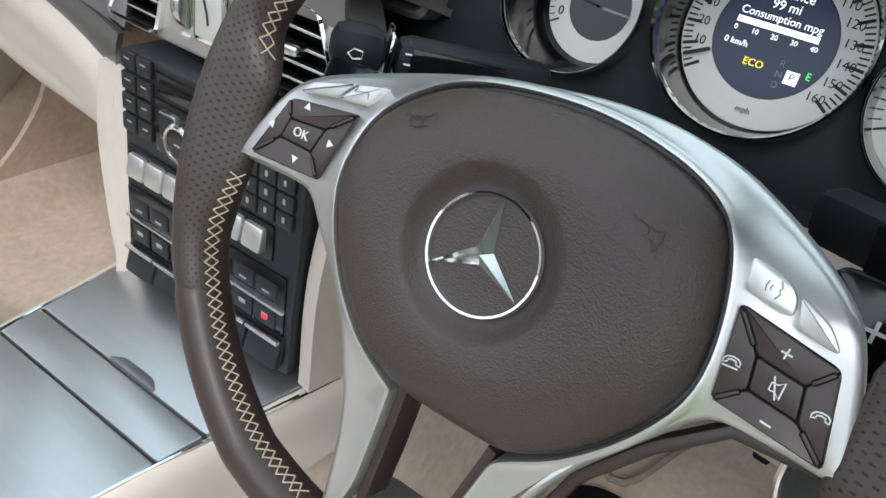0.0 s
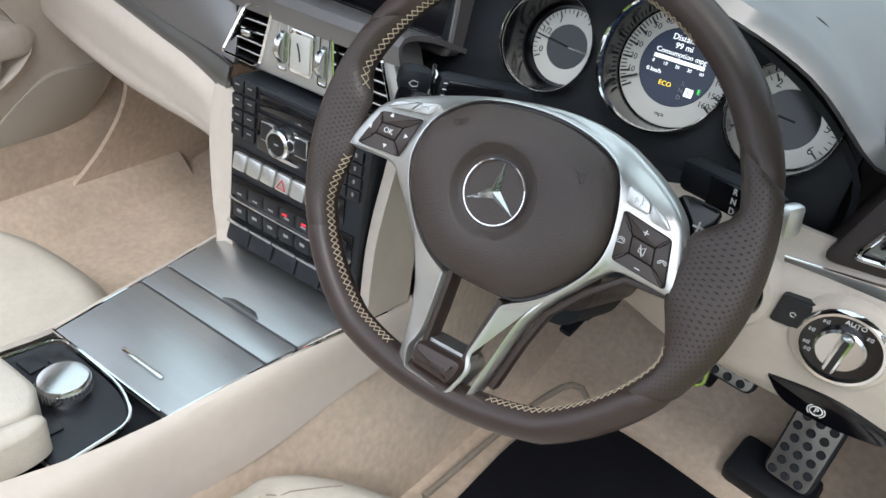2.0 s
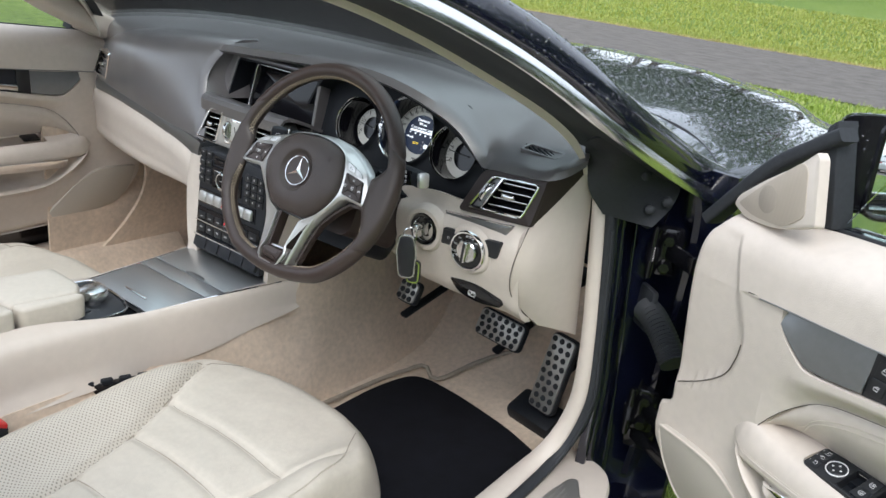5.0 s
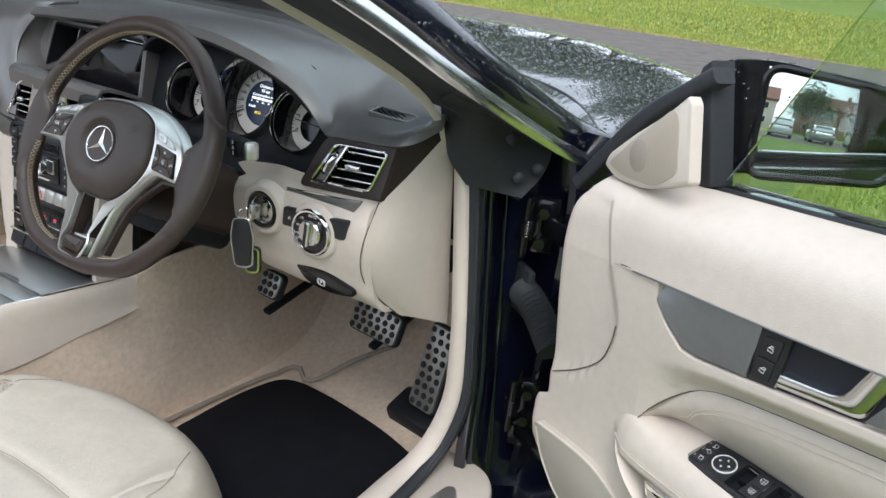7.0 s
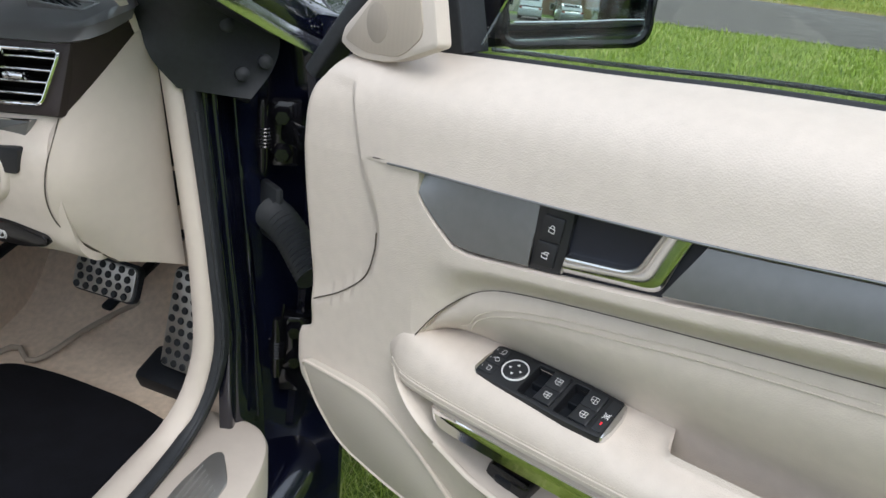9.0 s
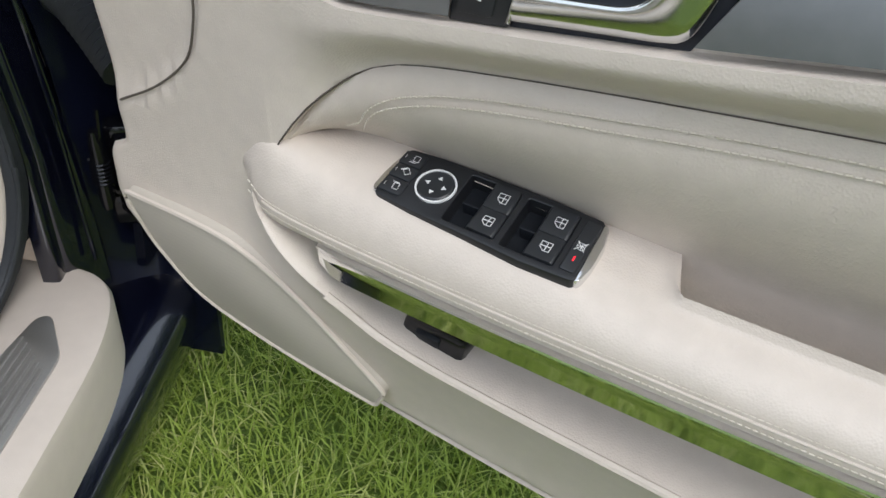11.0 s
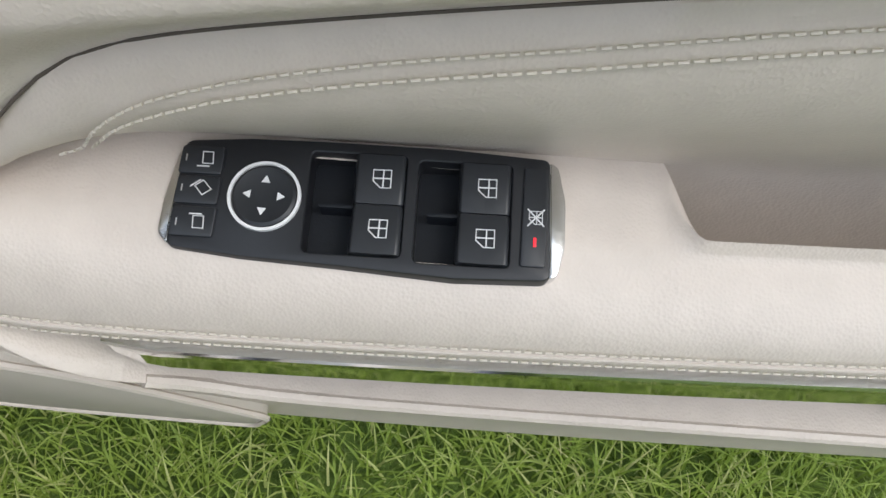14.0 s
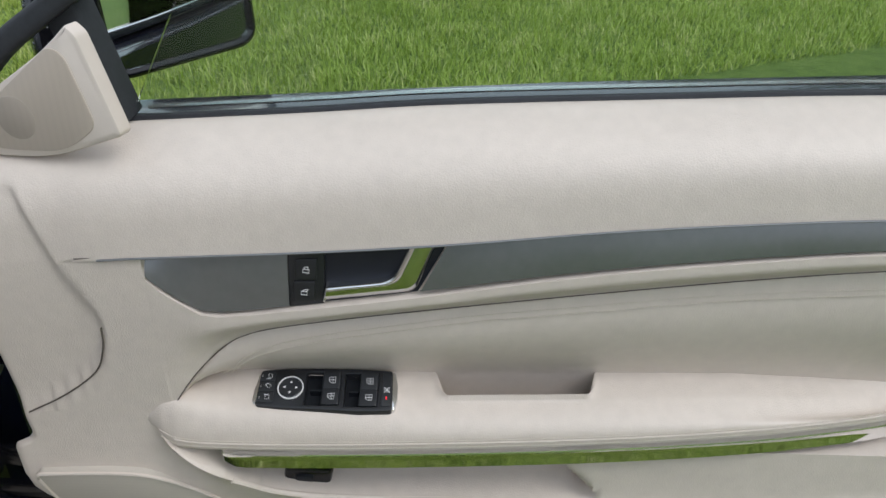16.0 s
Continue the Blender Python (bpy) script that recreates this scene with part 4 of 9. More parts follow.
# end vent of the driver's side in its brown housing
hm = face(0.654, 0.193, 0.756, 14, 4)
DV = [(-0.0645, -0.0355), (0.0430, -0.0290), (0.0620, 0.0355), (-0.0300, 0.0310)]
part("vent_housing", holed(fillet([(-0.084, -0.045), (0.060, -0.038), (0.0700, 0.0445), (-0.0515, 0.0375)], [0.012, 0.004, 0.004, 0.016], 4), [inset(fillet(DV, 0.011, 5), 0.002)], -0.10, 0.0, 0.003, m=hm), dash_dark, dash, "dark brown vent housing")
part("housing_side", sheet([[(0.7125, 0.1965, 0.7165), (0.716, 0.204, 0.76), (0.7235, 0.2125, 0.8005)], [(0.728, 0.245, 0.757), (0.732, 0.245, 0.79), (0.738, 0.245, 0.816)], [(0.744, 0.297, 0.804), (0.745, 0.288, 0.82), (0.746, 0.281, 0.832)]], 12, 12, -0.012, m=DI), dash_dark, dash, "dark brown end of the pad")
vent_frame(DV, hm, dash, slats=4, tab=0.40, wheel=0.24, label="driver's end air vent in a chrome frame")
# end vent of the passenger's side
vent_frame([(-0.084, -0.036), (0.012, -0.040), (0.064, 0.036), (-0.010, 0.040)], face(-0.684, 0.262, 0.741, -4, -12), dash, slats=5, tab=0.5, wheel=0.0, label="passenger's end air vent in a chrome frame")


def top_grille(x, y, z, w, d, m, parent):
    g = part("demister_grille", frame_plate(fillet([(-w / 2, -d / 2), (w / 2 - 0.008, -d / 2), (w / 2, d / 2), (-w / 2 + 0.008, d / 2)], 0.004, 3), fillet([(-w / 2 + 0.006, -d / 2 + 0.004), (w / 2 - 0.012, -d / 2 + 0.004), (w / 2 - 0.006, d / 2 - 0.004), (-w / 2 + 0.012, d / 2 - 0.004)], 0.002, 3), -0.014, 0.003, m=m, bevel=0.001), dash_brown_sheen, parent, "slotted demister grille")
    part("well", slab([(-w / 2 + 0.004, -d / 2 + 0.002), (w / 2 - 0.010, -d / 2 + 0.002), (w / 2 - 0.004, d / 2 - 0.002), (-w / 2 + 0.010, d / 2 - 0.002)], -0.014, -0.008, m=m), black_gloss, g)
    for k in range(5):
        part("slat", rbox(0.003, d * 1.3, 0.008, 0.001, m=m @ pose(-w / 2 + 0.016 + (w - 0.032) * k / 4, 0, -0.003, 0, 0, 60)), black_soft, g)


top_grille(0, 0, 0, 0.078, 0.026, DI @ pose(0.675, 0.2640, 0.8300, 20, 4, 5), dash)
top_grille(0, 0, 0, 0.06, 0.022, DI @ pose(-0.66, 0.315, 0.815, 14, -10, -10), dash)

# centre loudspeaker on the pad
cs = part("centre_speaker", slab(fillet([(-0.13, -0.045), (0.13, -0.045), (0.145, 0.045), (-0.145, 0.045)], 0.02, 4), -0.004, 0.003, 0.002, m=DI @ pose(-0.01, 0.535, 0.897, -2)), dash_brown_sheen, dash, "flush speaker cover")
part("slot", slab(fillet([(-0.068, -0.007), (0.068, -0.007), (0.068, 0.007), (-0.068, 0.007)], 0.006, 4), 0.003, 0.008, 0.002, m=DI @ pose(-0.005, 0.562, 0.897, -2)), black_gloss, cs)

# display housing
dm = face(0.008, 0.255, 0.80, 12)
hood_o = fillet([(-0.200, -0.060), (0.136, -0.062), (0.128, 0.068), (-0.150, 0.064)], 0.016, 5)
hood_i = fillet([(-0.150, -0.052), (0.130, -0.052), (0.122, 0.056), (-0.132, 0.054)], 0.010, 5)
dh = part("display_housing", frame_plate(hood_o, hood_i, -0.08, 0.010, m=dm, bevel=0.004), dash_brown_sheen, dash, "brown hood round the display")
part("housing_back", slab(hood_o, -0.09, -0.042, m=dm), black_soft, dh)
part("inner_wall", frame_plate(inset(hood_i, -0.001), inset(hood_i, 0.0025), -0.06, 0.007, m=dm), black_soft, dh)
sc_o = fillet([(-0.114, -0.048), (0.118, -0.050), (0.112, 0.050), (-0.108, 0.051)], 0.008, 4)
part("screen_frame", frame_plate(sc_o, inset(sc_o, 0.0022), -0.034, -0.026, m=dm, bevel=0.0008), satin_chrome, dh, "thin chrome screen frame")
part("screen", slab(inset(sc_o, 0.002), -0.060, -0.030, 0.001, m=dm), screen_black, dh, "black switched-off screen")
part("under_display", sheet([[(-0.19, 0.262, 0.752), (-0.10, 0.262, 0.745), (0.02, 0.262, 0.742), (0.15, 0.262, 0.742)], [(-0.160, 0.205, 0.766), (-0.10, 0.202, 0.766), (0.02, 0.200, 0.766), (0.14, 0.200, 0.766)], [(-0.135, 0.172, 0.768), (-0.10, 0.168, 0.769), (0.02, 0.166, 0.769), (0.13, 0.168, 0.768)], [(-0.135, 0.172, 0.745), (-0.10, 0.170, 0.745), (0.02, 0.168, 0.745), (0.13, 0.170, 0.745)]], 30, 20, 0.006, m=DI), dash_brown_sheen, dash)

# centre vents with the clock
vm = face(-0.005, 0.166, 0.717, 4)
LV = [(-0.140, -0.037), (-0.070, -0.039), (-0.050, 0.039), (-0.097, 0.036)]
RV = [(0.047, -0.039), (0.140, -0.037), (0.110, 0.036), (0.038, 0.039)]
cv = part("vent_panel", holed(fillet([(-0.148, -0.042), (0.150, -0.042), (0.118, 0.044), (-0.104, 0.044)], 0.012, 5), [inset(fillet(LV, 0.011, 5), 0.002), inset(fillet(RV, 0.011, 5), 0.002)], -0.05, 0.0, 0.003, m=vm), silver, dash, "silver centre vent panel")
vent_frame(LV, vm @ Matrix.Translation((0, 0, 0.001)), cv, slats=5, tab=0.45)
vent_frame(RV, vm @ Matrix.Translation((0, 0, 0.001)), cv, slats=5, tab=0.5)
part("panel_core", rbox(0.07, 0.07, 0.02, 0.003, m=vm @ pose(-0.012, 0, -0.045)), black_soft, cv)
for x in (-0.036, 0.028):
    part("thumb_wheel", lathe([(0, -0.0045), (0.02, -0.0045), (0.0215, 0), (0.02, 0.0045), (0, 0.0045)], 28, m=vm @ pose(x, -0.002, -0.006, 0, 90, 0)), satin_chrome, cv)
    part("wheel_slot", frame_plate(fillet([(x - 0.008, -0.03), (x + 0.008, -0.03), (x + 0.008, 0.028), (x - 0.008, 0.028)], 0.004, 3), fillet([(x - 0.006, -0.028), (x + 0.006, -0.028), (x + 0.006, 0.026), (x - 0.006, 0.026)], 0.003, 3), -0.001, 0.002, m=vm), chrome, cv)
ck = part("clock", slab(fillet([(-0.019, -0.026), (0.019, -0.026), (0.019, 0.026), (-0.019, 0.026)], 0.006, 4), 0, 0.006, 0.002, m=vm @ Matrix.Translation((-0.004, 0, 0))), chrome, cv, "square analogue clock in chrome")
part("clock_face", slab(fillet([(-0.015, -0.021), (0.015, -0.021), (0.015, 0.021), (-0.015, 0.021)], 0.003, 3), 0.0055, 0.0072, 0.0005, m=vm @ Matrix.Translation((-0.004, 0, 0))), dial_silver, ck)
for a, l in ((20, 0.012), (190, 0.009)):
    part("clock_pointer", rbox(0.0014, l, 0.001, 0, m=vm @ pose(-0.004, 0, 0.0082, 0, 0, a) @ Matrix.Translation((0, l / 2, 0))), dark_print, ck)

# radio and climate stack
sm = face(-0.015, 0.138, 0.54, 3)
stack = part("centre_fascia", slab(fillet([(-0.0975, -0.112), (0.126, -0.112), (0.134, 0.126), (-0.090, 0.126)], 0.006, 3), -0.12, 0.0, 0.003, m=sm), anthracite, dash, "anthracite radio and climate stack")
for r in range(4):
    for c in range(2):
        part("key", rbox(0.0195, 0.0165, 0.006, 0.002, m=sm @ pose(-0.0785 + 0.0215 * c - 0.0006 * (3 - r), 0.058 + 0.0195 * r, 0.001)), button_black, stack)
        part("key_mark", rbox(0.007, 0.0014, 0.0006, 0, m=sm @ pose(-0.0785 + 0.0215 * c, 0.060 + 0.0195 * r, 0.0042)), grey_print, stack)
    for c in range(3):
        kx, ky = 0.0735 + 0.0205 * c, 0.047 + 0.0165 * r
        part("number_key", rbox(0.0190, 0.0150, 0.006, 0.002, m=sm @ pose(kx, ky, 0.001)), button_black, stack)
        part("number_mark", rbox(0.0028, 0.0050, 0.0006, 0, m=sm @ pose(kx, ky + 0.001, 0.0042)), grey_print, stack)
part("disc_slot", rbox(0.094, 0.020, 0.004, 0.002, m=sm @ pose(0.004, 0.1085, 0.0005)), black_gloss, stack)
part("slot_mouth", rbox(0.080, 0.003, 0.003, 0.0005, m=sm @ pose(0.004, 0.112, 0.002)), vent_black, stack)
part("audio_panel", rbox(0.098, 0.050, 0.004, 0.003, m=sm @ pose(0.004, 0.070, 0.001)), black_gloss, stack)
for x, w_ in ((-0.024, 0.022), (0.032, 0.022)):
    part("audio_key", rbox(w_, 0.026, 0.007, 0.002, m=sm @ pose(x, 0.075, 0.003)), satin_chrome, stack)
    part("audio_key_face", rbox(w_ - 0.0035, 0.022, 0.002, 0.001, m=sm @ pose(x, 0.075, 0.0062)), button_black, stack)
kn = part("audio_knob", lathe([(0.016, 0), (0.0185, 0.004), (0.0182, 0.014), (0.0160, 0.0165), (0.0142, 0.0160), (0.0138, 0.0145)], 36, m=sm @ Matrix.Translation((0.004, 0.0725, 0.003))), satin_chrome, stack, "round chrome audio knob")
part("knob_face", lathe([(0, 0.0150), (0.0140, 0.0146)], 30, m=sm @ Matrix.Translation((0.004, 0.0725, 0.003))), black_gloss, kn)
part("knob_mark", rbox(0.007, 0.0018, 0.0004, 0, m=sm @ pose(0.004, 0.0725, 0.0182)), grey_print, kn)
part("lip", slab(fillet([(-0.026, -0.003), (0.034, -0.003), (0.024, -0.0085), (-0.016, -0.0085)], 0.003, 3), 0, 0.004, 0.001, m=sm @ Matrix.Translation((0.0, 0.054, 0.001))), satin_chrome, stack, "bright curved edge below the knob")
part("toggle_bar", rbox(0.190, 0.034, 0.004, 0.003, m=sm @ pose(0.0075, 0.018, 0.0005)), black_gloss, stack)
for k in range(7):
    part("toggle", rbox(0.0232, 0.0235, 0.012, 0.003, m=sm @ pose(-0.0695 + 0.0255 * k, 0.0180, 0.003, -10)), silver, stack, "silver toggle key" if k != 3 else "hazard light key")
part("hazard_mark", tube([(-0.007, -0.006, 0), (0.007, -0.006, 0), (0, 0.006, 0)], 0.0008, 6, True, m=sm @ pose(0.007, 0.0180, 0.0096, -10)), red_plastic, stack)
part("climate_panel", rbox(0.210, 0.062, 0.003, 0.002, m=sm @ pose(0.015, -0.0385, 0.001)), black_gloss, stack)
for k in range(7):
    part("climate_key", rbox(0.0245, 0.0165, 0.004, 0.0015, m=sm @ pose(-0.072 + 0.0285 * k, -0.0265, 0.002)), button_black, stack)
    part("climate_mark", rbox(0.0085, 0.0022, 0.0006, 0, m=sm @ pose(-0.072 + 0.0285 * k, -0.0295, 0.0042)), grey_print, stack)
    part("climate_key", rbox(0.0245, 0.0200, 0.004, 0.0015, m=sm @ pose(-0.072 + 0.0285 * k, -0.0560, 0.002)), button_black, stack)
    part("climate_mark", rbox(0.0080, 0.0040, 0.0006, 0, m=sm @ pose(-0.072 + 0.0285 * k, -0.0545, 0.0042)), grey_print, stack)
for x in (0.010, 0.043):
    part("lamp", rbox(0.0070, 0.0028, 0.001, 0.0005, m=sm @ pose(x, -0.0250, 0.0045)), lit_red, stack)
part("warm_mark", rbox(0.0060, 0.0050, 0.001, 0.0005, m=sm @ pose(0.099, -0.0560, 0.0045)), lit_red, stack)
part("chrome_line", rbox(0.212, 0.0030, 0.006, 0.001, m=sm @ pose(0.015, -0.0410, 0.003, 0, 0, -0.6)), satin_chrome, stack)
for k in range(5):
    part("temperature_rocker", rbox(0.0415, 0.030, 0.012, 0.004, m=sm @ pose(-0.0690 + 0.0425 * k, -0.0880, 0.003, -16)), anthracite, stack)
    part("rocker_edge", rbox(0.0405, 0.0042, 0.005, 0.0012, m=sm @ pose(-0.0690 + 0.0425 * k, -0.0725, 0.0080)), satin_chrome, stack)
# beige cheeks of the stack
rows = [[(-0.106, 0.150, 0.640), (-0.128, 0.153, 0.640), (-0.146, 0.160, 0.640), (-0.150, 0.36, 0.640)], [(-0.108, 0.146, 0.57), (-0.132, 0.147, 0.57), (-0.153, 0.154, 0.57), (-0.156, 0.36, 0.57)], [(-0.110, 0.142, 0.48), (-0.130, 0.143, 0.48), (-0.147, 0.149, 0.48), (-0.152, 0.36, 0.48)], [(-0.112, 0.138, 0.414), (-0.128, 0.139, 0.414), (-0.141, 0.144, 0.414), (-0.148, 0.36, 0.414)]]
part("stack_cheek", sheet(rows, 20, 20, 0.010, m=DI), leather_beige, dash, "beige side of the centre stack", sharp=60)
rows = [[(0.128, 0.16, 0.640), (0.134, 0.195, 0.640), (0.140, 0.23, 0.640)], [(0.118, 0.146, 0.53), (0.124, 0.181, 0.53), (0.130, 0.216, 0.53)], [(0.116, 0.142, 0.418), (0.122, 0.177, 0.418), (0.128, 0.212, 0.418)]]
part("stack_cheek", sheet(rows, 12, 12, 0.016, m=DI), leather_beige, dash, "beige side of the centre stack")

# instrument binnacle
bmat = face(0.3705, 0.265, 0.7995, 18)
part("binnacle", sheet([[(0.10, 0.26, 0.80), (0.12, 0.35, 0.79), (0.13, 0.40, 0.78)], [(0.16, 0.25, 0.868), (0.17, 0.35, 0.85), (0.18, 0.40, 0.83)], [(0.28, 0.245, 0.884), (0.28, 0.35, 0.868), (0.28, 0.41, 0.85)], [(0.40, 0.245, 0.867), (0.40, 0.35, 0.85), (0.40, 0.40, 0.83)], [(0.505, 0.255, 0.82), (0.505, 0.33, 0.805), (0.50, 0.37, 0.79)], [(0.570, 0.265, 0.755), (0.565, 0.32, 0.745), (0.55, 0.35, 0.74)], [(0.580, 0.25, 0.69), (0.565, 0.30, 0.68), (0.54, 0.33, 0.675)]], 10, 40, -0.006, m=DI), black_soft, dash, "dark instrument hood")
GAUGES = ((-0.126, -0.0145, 0.0535), (0.0, 0.0, 0.0677), (0.1215, -0.0145, 0.0530))
cl = part("cluster_panel", holed(fillet([(-0.26, -0.110), (0.195, -0.110), (0.195, 0.035), (0.10, 0.085), (-0.17, 0.085), (-0.26, 0.06)], 0.03, 5), [[(x + r * 0.97 * math.cos(2 * math.pi * k / 40), y + r * 0.97 * math.sin(2 * math.pi * k / 40)) for k in range(40)] for x, y, r in GAUGES], -0.030, -0.012, 0.003, m=bmat), black_soft, dash, "black instrument panel")
part("cluster_skirt", sheet([[(0.11, 0.205, 0.700), (0.35, 0.205, 0.695), (0.575, 0.20, 0.69)], [(0.11, 0.245, 0.715), (0.35, 0.25, 0.712), (0.57, 0.25, 0.705)]], 20, 6, 0.008, m=DI), black_soft, dash)
part("cluster_lower", sheet([[(0.115, 0.205, 0.70), (0.35, 0.205, 0.695), (0.57, 0.20, 0.69)], [(0.115, 0.195, 0.64), (0.35, 0.205, 0.62), (0.545, 0.196, 0.655)]], 20, 6, -0.008, m=DI), black_soft, dash)
DEEP = -0.050


def gauge(x, y, r, dial, marks, needle, parent, band=0.42, start=215, stop=-35, label="round instrument in a chrome ring", side=0.0):
    """One instrument: chrome ring, deep dark tube, silver dial ring with marks and figures at its foot, needle, glass."""
    g = part("gauge", lathe([(r * 0.985, -0.020), (r, -0.004), (r * 1.005, 0.002), (r * 0.985, 0.0055), (r * 0.96, 0.0040), (r * 0.945, -0.003)], 64, m=bmat @ Matrix.Translation((x, y, 0.0))), chrome, parent, label)
    gm = bmat @ Matrix.Translation((x + side, y, DEEP))
    part("tube", lathe([(r * 0.952, 0.0), (r * 0.93, -0.012), (max(dial * 1.03, r * 0.82), DEEP - 0.001), (0, DEEP - 0.001)], 48, m=bmat @ Matrix.Translation((x, y, 0.0))), screen_black, g)
    d = dial
    part("dial", lathe([(d * band, 0.0), (d * band, 0.0022), (d, 0.0025), (d * 1.01, 0.0)], 56, m=gm), dial_silver, g, "silver dial ring")
    part("centre", lathe([(0, 0.0015), (d * band * 1.02, 0.0015), (d * band * 1.02, 0)], 40, m=gm), screen_black, g)
    bm_t, bm_n = bmesh.new(), bmesh.new()
    n = marks["ticks"]
    for k in range(n + 1):
        a = radians(start + (stop - start) * k / n)
        big = k % marks["every"] == 0
        l = d * (0.17 if big else 0.10)
        rbox(l, d * (0.035 if big else 0.02), 0.0006, 0, m=gm @ pose(math.cos(a) * (d * 0.985 - l / 2), math.sin(a) * (d * 0.985 - l / 2), 0.0028, 0, 0, math.degrees(a)), bm=bm_t)
    for text, ang in marks["figures"]:
        a = radians(ang)
        rr = d * (band + (1 - band) * 0.40)
        letters(text, marks["size"], gm @ Matrix.Translation((math.cos(a) * rr, math.sin(a) * rr, 0.0028)), bm_n)
    part("scale", bm_t, dark_print, g, kind="stuff", smooth=False)
    part("figures", bm_n, dark_print, g, kind="stuff", smooth=False)
    for a, l0, l1 in needle:
        part("needle", rbox(l1 - l0, d * 0.04, 0.0015, 0, m=gm @ pose(0, 0, 0.006, 0, 0, a) @ Matrix.Translation(((l0 + l1) / 2, 0, 0))), grey_print if l1 < d * 0.8 else dark_print, g)
    return g


fig = [(str(k * 10), 213 - 248 * k / 16) for k in range(1, 17)]
gauge(*GAUGES[0], 0.0400, {"ticks": 20, "every": 4, "figures": [("0", 200), ("1/2", 160), ("1", 122)], "size": 0.0095}, [(172, 0.002, 0.036), (-2, 0.004, 0.026)], cl, band=0.60, start=210, stop=60, label="fuel and temperature gauge in a chrome ring", side=0.003)
gm_ = gauge(*GAUGES[1], 0.0600, {"ticks": 64, "every": 4, "figures": fig, "size": 0.0085}, [(207, 0.040, 0.058)], cl, band=0.66, label="speedometer in a chrome ring")
gauge(*GAUGES[2], 0.0465, {"ticks": 30, "every": 5, "figures": [(str(k), 205 - 40 * k) for k in range(0, 7)], "size": 0.012}, [(176, -0.006, 0.040)], cl, band=0.62, start=205, stop=-35, label="rev counter in a chrome ring", side=-0.002)
tm = bmat @ Matrix.Translation((0, 0, DEEP + 0.0026))
cd = part("display", lathe([(0, 0.0), (0.0388, 0.0), (0.0388, -0.0012)], 48, m=tm), blue_display, gm_, "dark blue trip display")
tm = tm @ Matrix.Translation((0, 0, 0.0003))
bw = bmesh.new()
letters("Distance", 0.0085, tm @ Matrix.Translation((0, 0.0285, 0)), bw)
letters("99 mi", 0.0085, tm @ Matrix.Translation((0, 0.0205, 0)), bw)
letters("Consumption mpg", 0.0072, tm @ Matrix.Translation((0, 0.0125, 0)), bw)
for k in range(5):
    letters(str(k * 10), 0.0048, tm @ Matrix.Translation((-0.026 + 0.013 * k, 0.0005, 0)), bw)
letters("0 km/h", 0.0058, tm @ Matrix.Translation((-0.022, -0.0085, 0)), bw)
rbox(0.054, 0.004, 0.0004, 0, m=tm @ Matrix.Translation((0, 0.0062, 0)), bm=bw)
part("readout", bw, lit_white, cd, "white trip computer text", smooth=False)
bw = bmesh.new()
for k, c in enumerate("RND"):
    letters(c, 0.0062, tm @ Matrix.Translation((0.012, -0.0135 - 0.007 * k, 0)), bw)
part("gear_letters", bw, grey_print, cd, smooth=False)
part("gear_box", rbox(0.0085, 0.0085, 0.0004, 0, m=tm @ Matrix.Translation((0.0205, -0.0205, 0))), lit_white, cd)
part("gear_letter", letters("P", 0.0075, tm @ Matrix.Translation((0.0205, -0.0205, 0.0004))), dark_print, cd, smooth=False)
part("eco", letters("ECO", 0.0068, tm @ Matrix.Translation((-0.006, -0.0185, 0))), lit_yellow, cd, smooth=False)
part("economy_mark", letters("E", 0.0068, tm @ Matrix.Translation((0.030, -0.0165, 0))), lit_green, cd, smooth=False)
part("unit", letters("mph", 0.0058, bmat @ Matrix.Translation((0, -0.049, DEEP + 0.0028))), dark_print, gm_, smooth=False)

# beige knee panel of the driver's side
KNEE = ((0.726, 0.192), (0.703, 0.186), (0.684, 0.170), (0.655, 0.166), (0.620, 0.172), (0.590, 0.182), (0.565, 0.191), (0.546, 0.206), (0.532, 0.232), (0.528, 0.290))
rows = [[(0.392, y + 0.034, z * 0.80 + 0.115), (0.430, y + 0.020, z * 0.90 + 0.058), (0.470, y + 0.012, z * 0.98 + 0.008), (0.515, y + 0.004, z), (0.56, y, z), (0.625, y, z), (0.675, y + 0.002, z), (0.698, y + 0.006, z - 0.004), (0.712, y + 0.014, z - 0.010)] for z, y in KNEE]
kp = part("knee_panel", sheet(rows, 60, 44, -0.01, m=DI), leather_beige, dash, "beige driver's knee panel with the light switch", sharp=60)
part("knee_underside", rbox(0.32, 0.26, 0.02, 0.008, m=DI @ pose(0.55, 0.42, 0.540, -4)), black_soft, dash)
cap_rows = [[(0.738, 0.290, 0.806), (0.743, 0.299, 0.806), (0.747, 0.307, 0.804), (0.750, 0.315, 0.800)],
            [(0.711, 0.196, 0.716), (0.728, 0.233, 0.728), (0.745, 0.285, 0.742), (0.752, 0.326, 0.757)],
            [(0.707, 0.170, 0.655), (0.730, 0.205, 0.655), (0.748, 0.275, 0.655), (0.754, 0.340, 0.655)],
            [(0.702, 0.180, 0.605), (0.728, 0.218, 0.597), (0.747, 0.285, 0.585), (0.755, 0.352, 0.572)],
            [(0.705, 0.213, 0.562), (0.727, 0.250, 0.547), (0.745, 0.302, 0.530), (0.756, 0.360, 0.515)],
            [(0.721, 0.268, 0.512), (0.735, 0.295, 0.503), (0.747, 0.330, 0.489), (0.757, 0.3645, 0.474)]]
part("end_cap", sheet(cap_rows, 26, 44, -0.016, m=DI), vinyl_beige, dash, "beige dashboard end cap", sharp=50)
